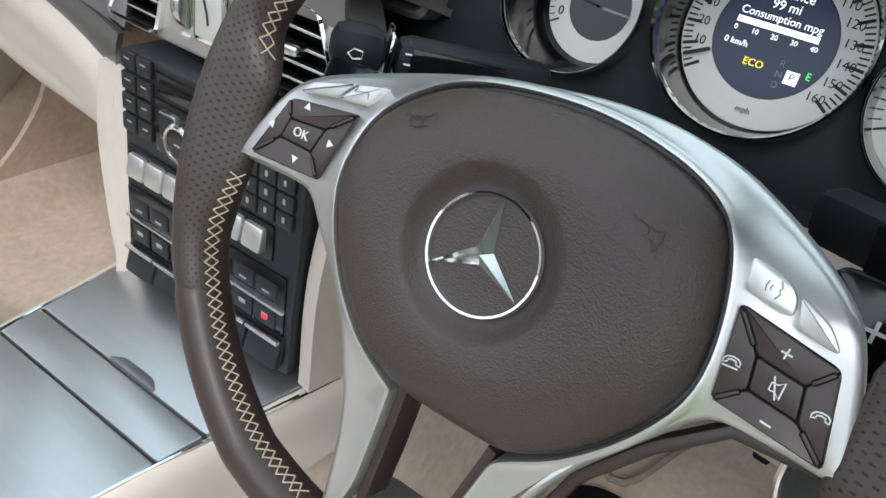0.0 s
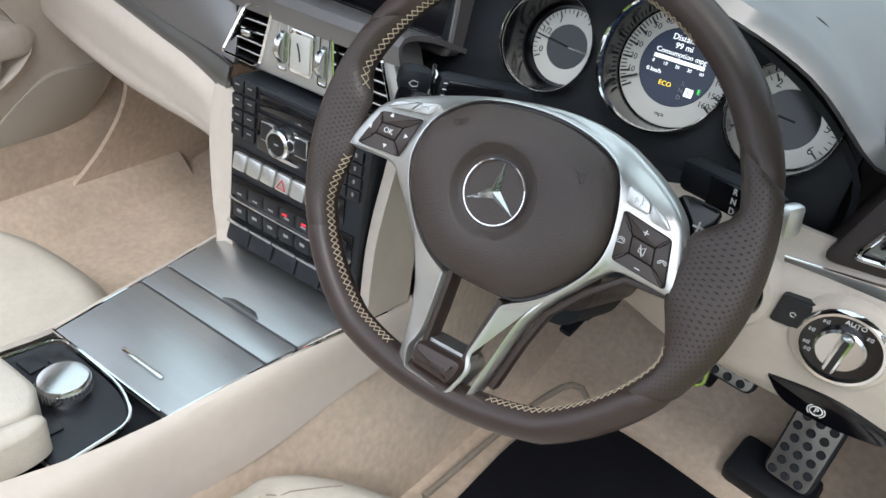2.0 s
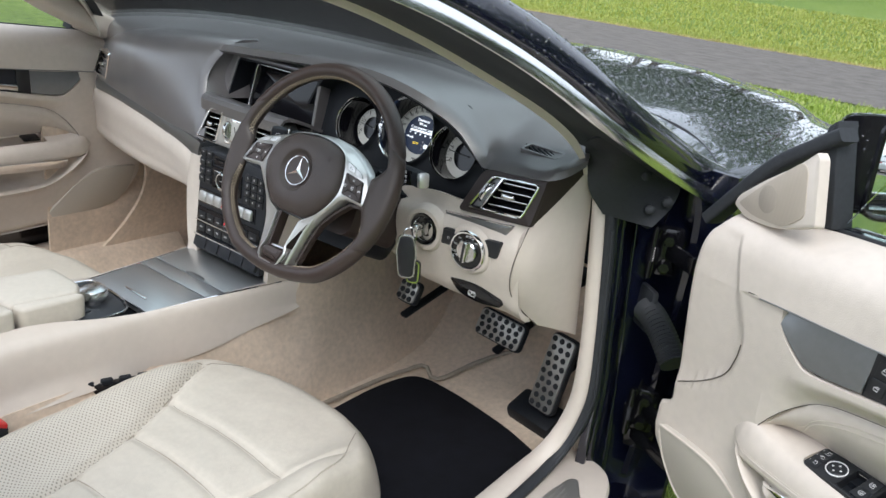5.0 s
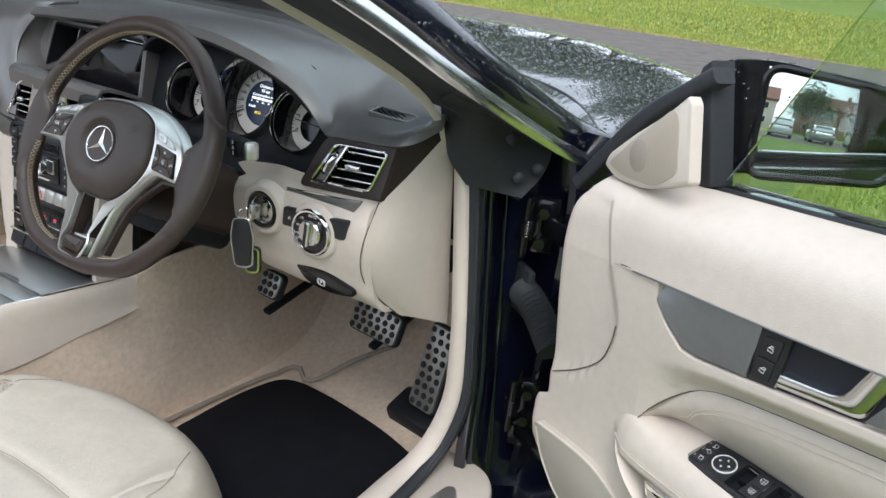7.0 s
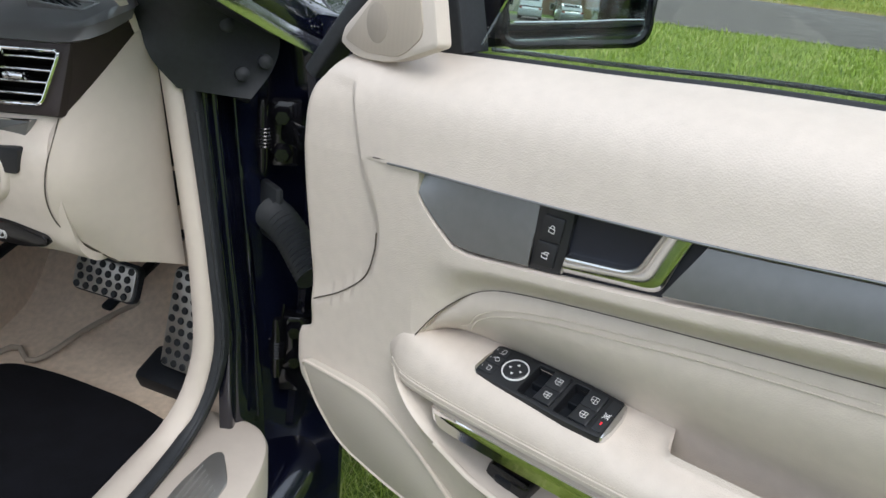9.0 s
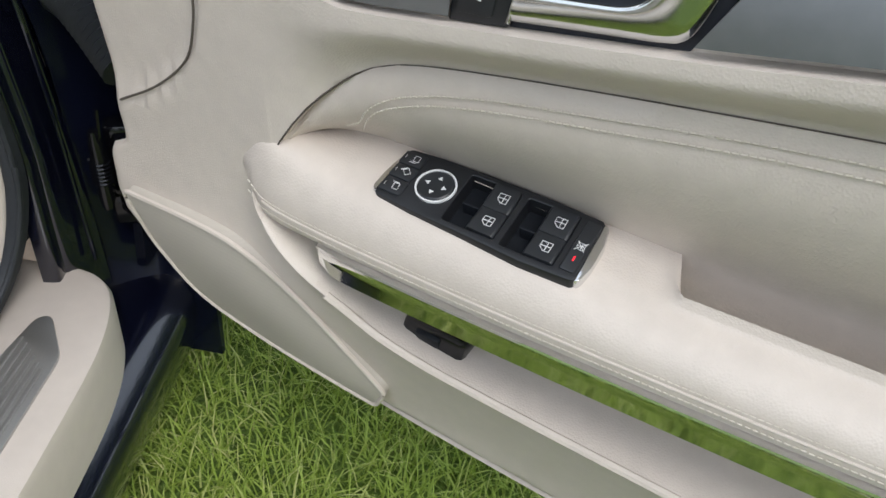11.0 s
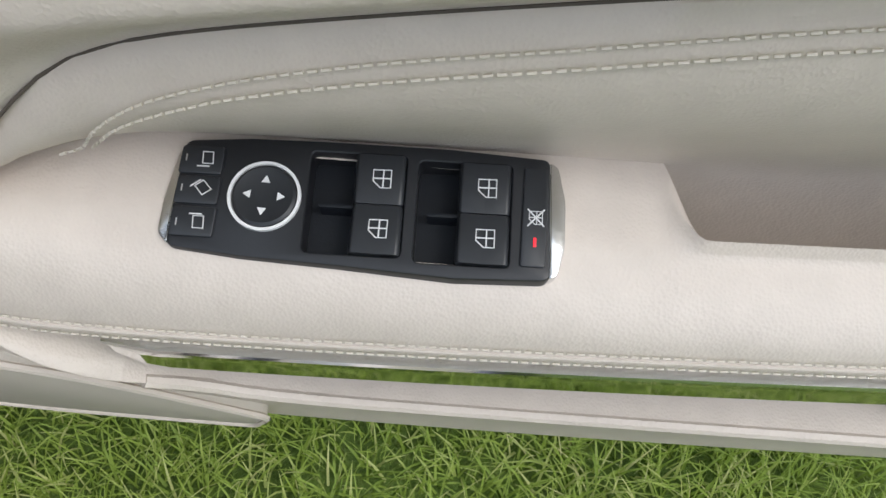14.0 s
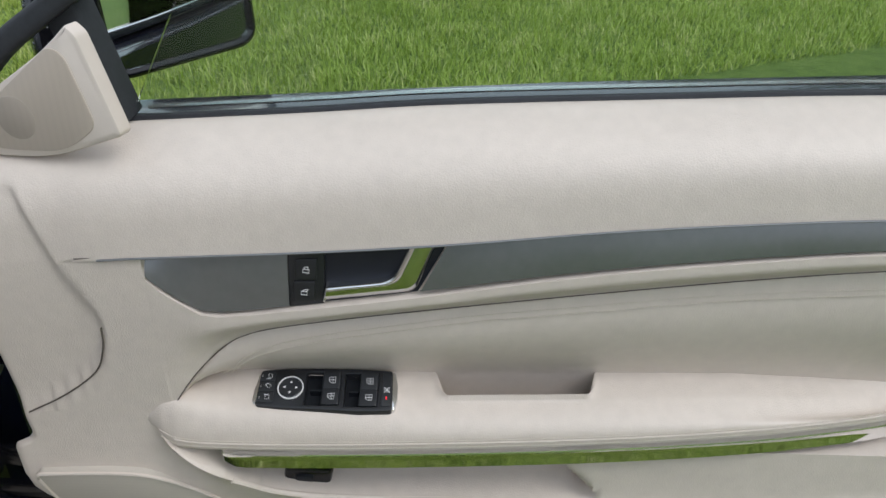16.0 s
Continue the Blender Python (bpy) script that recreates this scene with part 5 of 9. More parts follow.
part("cap_seam", tube(curve_pts([tuple(np.array(r[0]) + (-0.001, -0.0022, 0.0)) for r in cap_rows[1:]], 40), 0.0009, 6, m=DI), seam_dark, dash)

# light switch, trim strip, ignition, parking brake handle
KN = face(0.621, 0.168, 0.655, -3)
lm = KN @ Matrix.Translation((-0.0055, -0.0035, 0.002))
sw = part("light_switch_plate", slab(fillet([(-0.0632, 0.0222), (-0.030, 0.0250), (-0.030, -0.0070), (-0.0665, -0.0085)], 0.004, 3), -0.01, 0.0045, 0.001, m=KN), button_black, dash, "dark switch plates beside the light switch")
part("plate", slab(fillet([(0.0235, 0.0268), (0.0583, 0.0296), (0.0528, -0.0020), (0.0228, -0.0026)], 0.005, 3), -0.01, 0.0042, 0.001, m=KN), button_black, sw)
part("plate_key", slab(fillet([(-0.0605, 0.0198), (-0.0370, 0.0215), (-0.0370, -0.0050), (-0.0630, -0.0060)], 0.003, 3), 0.003, 0.0062, 0.001, m=KN), button_black, sw)
part("fog_mark", tube([(0.0022 * math.cos(k), 0.0022 * math.sin(k), 0) for k in np.linspace(0, 5.5, 10)], 0.0004, 5, m=KN @ Matrix.Translation((-0.0495, 0.0070, 0.0064))), white_print, sw)
ls = part("light_switch", lathe([(0.0375, -0.006), (0.0370, 0.007), (0.0350, 0.0095), (0.0325, 0.0092), (0.0315, 0.006)], 56, m=lm), chrome, dash, "rotary light switch in a chrome ring")
part("collar", lathe([(0.046, -0.004), (0.0435, 0.001), (0.040, 0.0035), (0.037, 0.0035)], 48, m=lm), leather_beige, ls, "beige raised collar")
part("switch_face", lathe([(0, 0.006), (0.032, 0.006), (0.032, 0.002)], 40, m=lm), screen_black, ls)
part("rotary_knob", lathe([(0.0205, 0.006), (0.0205, 0.010), (0.0185, 0.0125), (0, 0.013)], 36, m=lm), satin_chrome, ls)
part("grip", rbox(0.0115, 0.040, 0.012, 0.004, m=lm @ pose(0, 0, 0.0145, 0, 0, -6)), satin_chrome, ls)
part("grip_mark", rbox(0.0050, 0.036, 0.001, 0.0004, m=lm @ pose(0, 0, 0.0204, 0, 0, -6)), dark_print, ls)
bw = bmesh.new()
letters("AUTO", 0.0062, lm @ pose(0.003, 0.0262, 0.0063), bw)
for a in (165, 132, 48, 196, 212):
    ux, uy = 0.0260 * math.cos(radians(a)), 0.0260 * math.sin(radians(a))
    tube([(0.0014, 0.0018, 0), (0.0014, -0.0018, 0), (-0.0004, -0.0012, 0), (-0.0004, 0.0012, 0)], 0.00035, 5, True, m=lm @ pose(ux, uy, 0.0063), bm=bw)
    for dy in (-0.0012, 0.0, 0.0012):
        rbox(0.0020, 0.0004, 0.0003, 0, m=lm @ pose(ux - 0.0025, uy + dy, 0.0063, 0, 0, 12), bm=bw)
part("switch_mark", bw, white_print, ls, smooth=False)
ST = face(0.615, 0.184, 0.70)
tr = fillet([(-0.0695, -0.0005), (0.069, 0.0120), (0.0585, -0.0100), (0.040, -0.0085), (0.0145, -0.0078), (-0.0126, -0.0150), (-0.035, -0.0165), (-0.0675, -0.0175)], [0.003, 0.002, 0.003, 0.02, 0.02, 0.02, 0.02, 0.004], 4)
part("trim_strip", slab(tr, -0.012, 0.0035, 0.0012, m=ST), trim_grey, dash, "brushed grey metal trim strip")
part("bright_edge", tube([V((-0.0695, 0.0005, 0.0034)), V((0.0, 0.0068, 0.0034)), V((0.0695, 0.0128, 0.0034))], 0.0012, 6, m=ST), chrome, dash)
im = face(0.5135, 0.166, 0.6595, -3)
ig = part("ignition", lathe([(0.046, -0.014), (0.043, -0.002), (0.038, 0.0035), (0.0315, 0.0045), (0.0300, 0.001), (0.0295, -0.010), (0, -0.012)], 44, m=im), leather_beige, dash, "round ignition lock in a beige collar")
part("lock_ring", lathe([(0.0300, 0.001), (0.0285, 0.0050), (0.0250, 0.0045), (0.0235, 0.001), (0.0225, -0.005), (0.0160, -0.006), (0.0155, -0.003), (0, -0.003)], 40, m=im), black_gloss, ig)
part("lock_rim", lathe([(0.0232, 0.0020), (0.0222, 0.0034), (0.0210, 0.0020), (0.0206, -0.004)], 40, m=im), satin_chrome, ig, "thin chrome ring")
part("lock_slot", rbox(0.006, 0.020, 0.004, 0.001, m=im @ pose(0, 0, -0.004, 0, 0, 20)), satin_chrome, ig)
BR = face(0.624, 0.190, 0.567, -10)
pb = part("parking_brake_handle", slab(fillet([(-0.053, 0.0130), (-0.020, 0.0195), (0.012, 0.0200), (0.060, 0.0040), (0.0605, -0.0090), (0.014, -0.0180), (-0.034, -0.0120)], [0.003, 0.02, 0.02, 0.006, 0.006, 0.03, 0.02], 4), -0.02, 0.0060, 0.003, m=BR), screen_black, dash, "black parking brake release handle")
pm = BR @ pose(-0.002, -0.0019, 0.0063, 0, 0, -2)
bw = letters("P", 0.0085, pm)
for a0 in (-50, 130):
    tube([(0.0078 * math.cos(radians(a0 + k * 10)), 0.0078 * math.sin(radians(a0 + k * 10)), 0) for k in range(11)], 0.0006, 5, m=pm, bm=bw)
tube([(0.0056 * math.cos(k), 0.0056 * math.sin(k), 0) for k in np.linspace(0, 2 * math.pi, 20)[:-1]], 0.0006, 5, True, m=pm, bm=bw)
part("brake_mark", bw, white_print, pb, smooth=False)
bw = bmesh.new()
for k in range(6):
    tube([(0.0016 * math.cos(a), 0.0022 * math.sin(a), 0) for a in np.linspace(0.4, 5.6, 8)], 0.0003, 5, m=face(0.500 + 0.0055 * k, 0.193, 0.575 + 0.0004 * k, -10), bm=bw)
part("embossed_mark", bw, leather_beige, kp, kind="stuff", smooth=False)


# ---- steering wheel ----
wheel = thing("steering_wheel", pose(0.353, 0.0, 0.752, 65.5, 0, 0.5), "dark brown leather steering wheel with silver spokes and pale stitching", "steering wheel")
RIM_R, RIM_T, RIM_H = 0.1835, 0.0160, -0.023


def rim_point(a, r=None, h=0.0):
    """A point on the rim's middle line: a round wheel, flattened at the very bottom."""
    r = r or RIM_R
    x, y = math.cos(radians(a)), math.sin(radians(a))
    k = 1.0 - 0.052 * max(0.0, -y - 0.86) / 0.14
    return V((r * x * k + 0.002, r * y * k + 0.0035, RIM_H + h))


def thumb(a):
    """How far the grip's leather reaches inwards, towards the end of a spoke."""
    d = abs((a + 180) % 360 - 180)
    d = d if d < 90 else 180 - d
    up = math.sin(radians(a)) > 0
    near = 1 - step(d, 8.0, 17.0) if up else 1 - step(d, 7.0, 26.0)
    return RIM_T + (0.0290 if math.cos(radians(a)) > 0 else 0.0205) * near


def step(x, a, b):
    t = min(1.0, max(0.0, (x - a) / (b - a)))
    return t * t * (3 - 2 * t)


def rim_surface(a, psi, lift=0.0):
    """A point on the rim's leather: psi turns from the inner side (0) over the driver's side (90) to the outer side (180)."""
    c, s = math.cos(radians(psi)), math.sin(radians(psi))
    reach = thumb(a) if c > 0 else RIM_T
    f = 1.0 if c <= 0 else (reach - 0.004) / RIM_T
    r = RIM_R - c * (RIM_T * f + lift)
    z = s * (0.0158 + lift)
    if c > 0 and f > 1:
        z = math.copysign(abs(s) ** 0.75, s) * (0.0158 + lift) * (1 - 0.45 * c * c * (f - 1) / 1.1) + 0.004 * c * (f - 1)
    return rim_point(a, r, z)


def rim_piece(ends, name, mat, label=""):
    """A stretch of the rim between two slanting joints: (outer angle, inner angle) at each end."""
    (o0, i0), (o1, i1) = ends
    n, k = max(8, int(abs(o1 - o0) / 1.8)), 26
    bm = bmesh.new()
    uv = bm.loops.layers.uv.verify()
    grid, ups = [], []
    for i in range(n + 1):
        t = i / n
        ring, us = [], []
        for j in range(k):
            psi = 360.0 * j / k
            w = (1 - math.cos(radians(psi))) / 2
            a = (i0 + (i1 - i0) * t) * (1 - w) + (o0 + (o1 - o0) * t) * w
            ring.append(bm.verts.new(rim_surface(a, psi, -0.0009 if i in (0, n) else 0.0)))
            us.append(radians(a) * RIM_R)
        grid.append(ring)
        ups.append(us)
    for i in range(n):
        for j in range(k):
            q = (j + 1) % k
            fc = bm.faces.new((grid[i][j], grid[i + 1][j], grid[i + 1][q], grid[i][q]))
            v0, v1 = 0.1 * j / k, 0.1 * (j + 1) / k
            for lp, c in zip(fc.loops, ((ups[i][j], v0), (ups[i + 1][j], v0), (ups[i + 1][q], v1), (ups[i][q], v1))):
                lp[uv].uv = c
    bm.faces.new(grid[0])
    bm.faces.new(grid[-1][::-1])
    bmesh.ops.recalc_face_normals(bm, faces=bm.faces[:])
    return part(name, bm, mat, wheel, label, sharp=60)


leather_holes = pin_holes("perforated_leather", (0.048, 0.034, 0.029), 0.42, 0.0034, 0.19, "UV", 0.25)
rim_piece(((21, 32), (155, 144)), "rim_top", leather_brown, "smooth brown leather rim")
rim_piece(((155, 144), (210, 212)), "rim_grip", leather_holes, "perforated brown leather grip")
rim_piece(((210, 212), (332, 325)), "rim_bottom", leather_brown, "smooth brown leather rim")
rim_piece(((-28, -35), (21, 32)), "rim_grip", leather_holes, "perforated brown leather grip")


def stitches(a0, a1, name):
    """Crossed stitching over the seam along the inner edge of the rim."""
    bm = bmesh.new()
    n = int((a1 - a0) * RIM_R * 0.0175 * 0.9 / 0.0054)
    for k in range(n):
        aa, ab = a0 + (a1 - a0) * k / n, a0 + (a1 - a0) * (k + 1) / n
        for p0, p1 in ((4, 34), (34, 4)):
            tube([rim_surface(aa + (ab - aa) * f, p0 + (p1 - p0) * f, 0.0004) for f in (0.0, 0.33, 0.67, 1.0)], 0.00044, 5, bm=bm)
    return part(name, bm, thread, wheel, "pale crossed stitching")


stitches(58, 150, "stitching")
stitches(150, 168, "stitching")
stitches(190, 252, "stitching")
stitches(287, 340, "stitching")

# airbag cover
AIR = [(-0.0775, 0.0285), (-0.0838, 0.0043), (-0.0799, -0.0137), (-0.0720, -0.0301), (-0.0599, -0.0473), (-0.0445, -0.0620), (-0.0312, -0.0692), (-0.0167, -0.0730), (-0.0010, -0.0742), (0.0330, -0.0735), (0.0430, -0.0709), (0.0516, -0.0661), (0.0640, -0.0559), (0.0786, -0.0393), (0.0902, -0.0190), (0.0926, -0.0023), (0.0902, 0.0172), (0.0853, 0.0350), (0.0795, 0.0468), (0.0720, 0.0538), (0.0566, 0.0608), (0.0312, 0.0661), (0.0066, 0.0668), (-0.0186, 0.0642), (-0.0392, 0.0596), (-0.0538, 0.0525), (-0.0675, 0.0415)]
air = curve_pts(AIR, 96, True)

# silver spokes: one front with a raised rim round the cover, its upper edge falling away from the driver
PLATE = [(-0.1580, -0.0150), (-0.1510, 0.0013), (-0.1421, 0.0191), (-0.1319, 0.0313), (-0.1208, 0.0399), (-0.0791, 0.0560), (-0.0431, 0.0670), (0.0009, 0.0745), (0.0251, 0.0765), (0.0484, 0.0755), (0.0727, 0.0700), (0.0857, 0.0645), (0.1008, 0.0573), (0.1114, 0.0515), (0.1249, 0.0426), (0.1370, 0.0313), (0.1445, 0.0134), (0.1500, -0.0054), (0.1540, -0.0225), (0.1382, -0.0206), (0.1126, -0.0186), (0.1045, -0.0198), (0.0981, -0.0253), (0.0802, -0.0482), (0.0648, -0.0685), (0.0545, -0.0902), (0.0477, -0.1233), (0.0405, -0.1521), (0.0330, -0.1830), (-0.0375, -0.1790), (-0.0373, -0.1560), (-0.0376, -0.1354), (-0.0412, -0.1100), (-0.0465, -0.0930), (-0.0525, -0.0800), (-0.0620, -0.0609), (-0.0813, -0.0375), (-0.0913, -0.0272), (-0.1004, -0.0155), (-0.1095, -0.0125)]
CORNER = [0.004] + [0.03] * 17 + [0.004] + [0.012] * 4 + [0.02] * 5 + [0.003, 0.003] + [0.02] * 6 + [0.012] * 4
plate_out = fillet(PLATE, CORNER, 3)
keep_up = [p for p in inset(AIR, -0.0022) if not (p[1] < -0.066 and -0.028 < p[0] < 0.043)]
k0 = min(range(len(keep_up)), key=lambda i: (keep_up[i][0] + 0.0312) ** 2 + (keep_up[i][1] + 0.0692) ** 2)
ring_up = keep_up[k0 + 1:] + keep_up[:k0 + 1]
OPENING = [(-0.0205, -0.0765), (-0.0200, -0.1100), (-0.0205, -0.1320), (-0.0275, -0.1470), (-0.0235, -0.1630), (0.0170, -0.1660), (0.0265, -0.1420), (0.0225, -0.1290), (0.0340, -0.0800)]
plate_in = fillet(ring_up + OPENING, [0.02] * len(ring_up) + [0.002, 0.01, 0.01, 0.004, 0.004, 0.004, 0.004, 0.004, 0.004], 3)


def spoke_plate():
    bm = bmesh.new()
    def drop(x, y):
        return 0.011 * step(y, 0.028, 0.062) + 0.004 * step(abs(x), 0.105, 0.155) + 0.004 * step(-y, 0.13, 0.18)
    def loop(p, z, fall=1.0):
        return [bm.verts.new((x, y, z - fall * drop(x, y))) for x, y in p]
    def wall(a, b):
        for i in range(len(a)):
            bm.faces.new((a[i], a[(i + 1) % len(a)], b[(i + 1) % len(b)], b[i]))
    o = [loop(plate_out, -0.034), loop(plate_out, -0.0150), loop(inset(plate_out, 0.0012), -0.0122), loop(inset(plate_out, 0.0042), -0.0104, 0.85)]
    h = [loop(plate_in, -0.034, 0.0), loop(plate_in, -0.0100, 0.0), loop(inset(plate_in, -0.0010), -0.0080, 0.05), loop(inset(plate_in, -0.0026), -0.0082, 0.12), loop(inset(plate_in, -0.0040), -0.0096, 0.3)]
    for loops in (o, h):
        for a, b in zip(loops, loops[1:]):
            wall(a, b)
    edges = [bm.edges.get((r[i], r[(i + 1) % len(r)])) for r in (o[-1], h[-1]) for i in range(len(r))]
    bmesh.ops.triangle_fill(bm, use_beauty=True, use_dissolve=False, edges=edges)
    bmesh.ops.recalc_face_normals(bm, faces=bm.faces[:])
    return bm


part("spoke_plate", spoke_plate(), silver, wheel, "satin silver three-spoke front", sharp=50)
part("spoke_back", slab(inset(fillet([(-0.14, -0.010), (-0.12, 0.020), (0, 0.050), (0.12, 0.026), (0.14, -0.010), (0.08, -0.040), (0.03, -0.060), (-0.03, -0.060), (-0.08, -0.03)], 0.02, 4), 0.002), -0.055, -0.034), black_soft, wheel)
# brown strip added in place of the shade behind the right-hand spoke
part("spoke_shadow", sweep([V((x, y, -0.036)) for x, y in ((0.150, -0.022), (0.112, -0.024), (0.088, -0.046), (0.066, -0.074), (0.056, -0.105), (0.046, -0.150))], fillet([(-0.003, -0.004), (0.003, -0.004), (0.003, 0.010), (-0.003, 0.010)], 0.002, 2)), leather_brown, wheel, "brown strip standing in for the shade behind the spoke")
part("hub", lathe([(0.056, -0.12), (0.054, -0.05), (0.050, -0.034), (0, -0.032)], 32), black_soft, wheel, "black steering column shroud")


def airbag():
    bm = bmesh.new()
    rings = []
    for f, z in ((1.0, -0.018), (1.0, -0.0095), (0.988, -0.0062), (0.955, -0.0024), (0.88, 0.0018), (0.76, 0.0052), (0.66, 0.0068)):
        rings.append([bm.verts.new((x * f, y * f, z)) for x, y in air])
    n = len(air)
    for r, z in ((0.0385, 0.0072), (0.0368, 0.0066), (0.0352, 0.0050), (0.0318, 0.0014), (0.0300, 0.0000), (0.0275, -0.0006), (0.012, -0.0004)):
        rings.append([bm.verts.new((r * x / math.hypot(x, y), r * y / math.hypot(x, y), z)) for x, y in air])
    for a, b in zip(rings, rings[1:]):
        for i in range(n):
            bm.faces.new((a[i], a[(i + 1) % n], b[(i + 1) % n], b[i]))
    bm.faces.new(rings[-1])
    return bm


ab = part("airbag_cover", airbag(), airbag_brown, wheel, "grained dark brown airbag cover", sharp=70)
part("cover_gap", slab(inset(air, -0.0019), -0.026, -0.0150), black_gloss, wheel)
for x, y, a in ((-0.0485, 0.0392, 14), (0.0558, 0.0362, -14)):
    hm_ = pose(x, y, 0.0050 if x < 0 else 0.0056, 0, 0, a) @ Matrix.Scale(0.66, 4)
    bm = tube([(0.0050 * math.cos(k) - 0.001, 0.0034 * math.sin(k), 0) for k in np.linspace(0, 6.28, 18)[:-1]], 0.0005, 5, True, m=hm_)
    tube([(-0.009, 0.0036, 0), (0.0, 0.0036, 0), (0.008, 0.0040, 0), (0.012, 0.0068, 0)], 0.0005, 5, m=hm_, bm=bm)
    tube([(0.0, -0.0034, 0), (0.008, -0.0018, 0), (0.0125, -0.0068, 0)], 0.0005, 5, m=hm_, bm=bm)
    tube([(0.012, 0.0068, 0), (0.0132, 0.0, 0), (0.0125, -0.0068, 0)], 0.0005, 5, m=hm_, bm=bm)
    part("horn_mark", bm, leather_brown, ab)
# badge: ring and three pointed blades
bd = part("badge_ring", lathe([(0.0258, -0.001), (0.0268, 0.0016), (0.0260, 0.0030), (0.0250, 0.0028), (0.0242, 0.0010), (0.0242, -0.001)], 64), chrome, wheel, "chrome ring badge")
part("badge_base", lathe([(0, 0.0002), (0.0246, 0.0002), (0.0246, -0.001)], 40), airbag_brown, bd)
for a in (90, 210, 330):
    bm = bmesh.new()
    e = [V((math.cos(radians(a + d)) * r, math.sin(radians(a + d)) * r, z)) for d, r, z in ((0, 0.0248, 0.0014), (-60, 0.0046, 0.0006), (60, 0.0046, 0.0006), (0, 0.0, 0.0046))]
    v = [bm.verts.new(p) for p in e]
    bm.faces.new((v[0], v[3], v[1]))
    bm.faces.new((v[0], v[2], v[3]))
    b = [bm.verts.new(V((p.x, p.y, 0.0))) for p in e[:3]]
    bm.faces.new((v[0], v[1], b[1], b[0]))
    bm.faces.new((v[2], v[0], b[0], b[2]))
    bmesh.ops.recalc_face_normals(bm, faces=bm.faces[:])
    part("blade", bm, satin_chrome, bd, "chrome pointed blade", smooth=False)

leather_brown_key = material("brown_key", (0.052, 0.038, 0.034), 0.38, vary=0.08, vary_scale=40)


def key_pad(q, inn, name, label):
    """Five keys inside a four-cornered field: four round the sides and one in the middle, with fine dark gaps."""
    q, inn = [np.array(p) for p in q], [np.array(p) for p in inn]
    c = sum(inn) / 4
    pad = part(name, slab(fillet([tuple(p) for p in q], 0.0030, 3), -0.016, -0.0098, 0.0004), vent_black, wheel, label)
    def shrunk(poly, d):
        return fillet(inset([tuple(p) for p in poly], d), 0.0010, 2)
    for i in range(4):
        a, b, ia, ib = q[i], q[(i + 1) % 4], inn[i], inn[(i + 1) % 4]
        part("key", slab(shrunk((a, b, ib, ia), 0.00042), -0.014, -0.0084, 0.0006), leather_brown_key, pad)
        d, u = ia + (a - ia) * 0.52, (a - ia) / np.linalg.norm(a - ia)
        turn = math.degrees(math.atan2(u[1], u[0]))
        part("key_groove", rbox(float(np.linalg.norm(a - ia)) * 0.66, 0.0024, 0.0012, 0.0004, m=pose(d[0], d[1], -0.0086, 0, 0, turn)), vent_black, pad)
        part("groove_bar", rbox(float(np.linalg.norm(a - ia)) * 0.62, 0.0013, 0.0012, 0.0004, m=pose(d[0], d[1], -0.0082, 0, 0, turn)), leather_brown_key, pad)
    part("centre_key", slab(shrunk(inn, 0.00042), -0.014, -0.0082, 0.0006), leather_brown_key, pad)
    return pad, c


padL, cL = key_pad([(-0.1414, -0.0087), (-0.0975, -0.0066), (-0.0866, 0.0300), (-0.1278, 0.0244)], [(-0.1262, 0.0050), (-0.1062, 0.0046), (-0.1022, 0.0171), (-0.1238, 0.0150)], "menu_keys", "brown menu keys with white arrows")
bw = letters("OK", 0.0066, pose(cL[0], cL[1], -0.0080))
for dx, dy, a in ((-0.001, 0.0135, 0), (0.001, -0.0125, 180), (-0.0190, -0.0015, 90), (0.0180, 0.0015, -90)):
    slab([(-0.0020, -0.0015), (0.0020, -0.0015), (0, 0.0020)], 0, 0.0003, m=pose(cL[0] + dx, cL[1] + dy, -0.0082, 0, 0, a), bm=bw)
part("key_mark", bw, white_print, padL, smooth=False)
padR, cR = key_pad([(0.1002, -0.0119), (0.1435, -0.0168), (0.1348, 0.0178), (0.0957, 0.0252)], [(0.1106, -0.0024), (0.1294, -0.0049), (0.1266, 0.0077), (0.1084, 0.0101)], "phone_keys", "brown telephone and volume keys with white marks")
bw = bmesh.new()
for w_, h_, dx, dy in ((0.0042, 0.0007, -0.0020, 0.0128), (0.0007, 0.0042, -0.0020, 0.0128), (0.0042, 0.0007, 0.0020, -0.0132)):
    rbox(w_, h_, 0.0004, 0, m=pose(cR[0] + dx, cR[1] + dy, -0.0081, 0, 0, -6), bm=bw)
for dx, dy in ((-0.0170, 0.0020), (0.0165, -0.0020)):
    hook = pose(cR[0] + dx, cR[1] + dy, -0.0082, 0, 0, 4) @ Matrix.Scale(0.66, 4)
    tube([(-0.0046, -0.0020, 0), (-0.0046, 0.0002, 0), (-0.003, 0.0018, 0), (0, 0.0024, 0), (0.003, 0.0018, 0), (0.0046, 0.0002, 0), (0.0046, -0.0020, 0), (0.0024, -0.0014, 0), (0.0022, 0.0002, 0), (0, 0.0007, 0), (-0.0022, 0.0002, 0), (-0.0024, -0.0014, 0)], 0.0005, 5, True, m=hook, bm=bw)
    if dx < 0:
        rbox(0.0085, 0.0009, 0.0004, 0, m=hook @ pose(0, -0.0036, 0), bm=bw)
tube([(-0.003, -0.002, 0), (-0.003, 0.002, 0), (0, 0.002, 0), (0.003, 0.0045, 0), (0.003, -0.0045, 0), (0, -0.002, 0)], 0.0005, 5, True, m=pose(cR[0], cR[1], -0.0080) @ Matrix.Scale(0.72, 4), bm=bw)
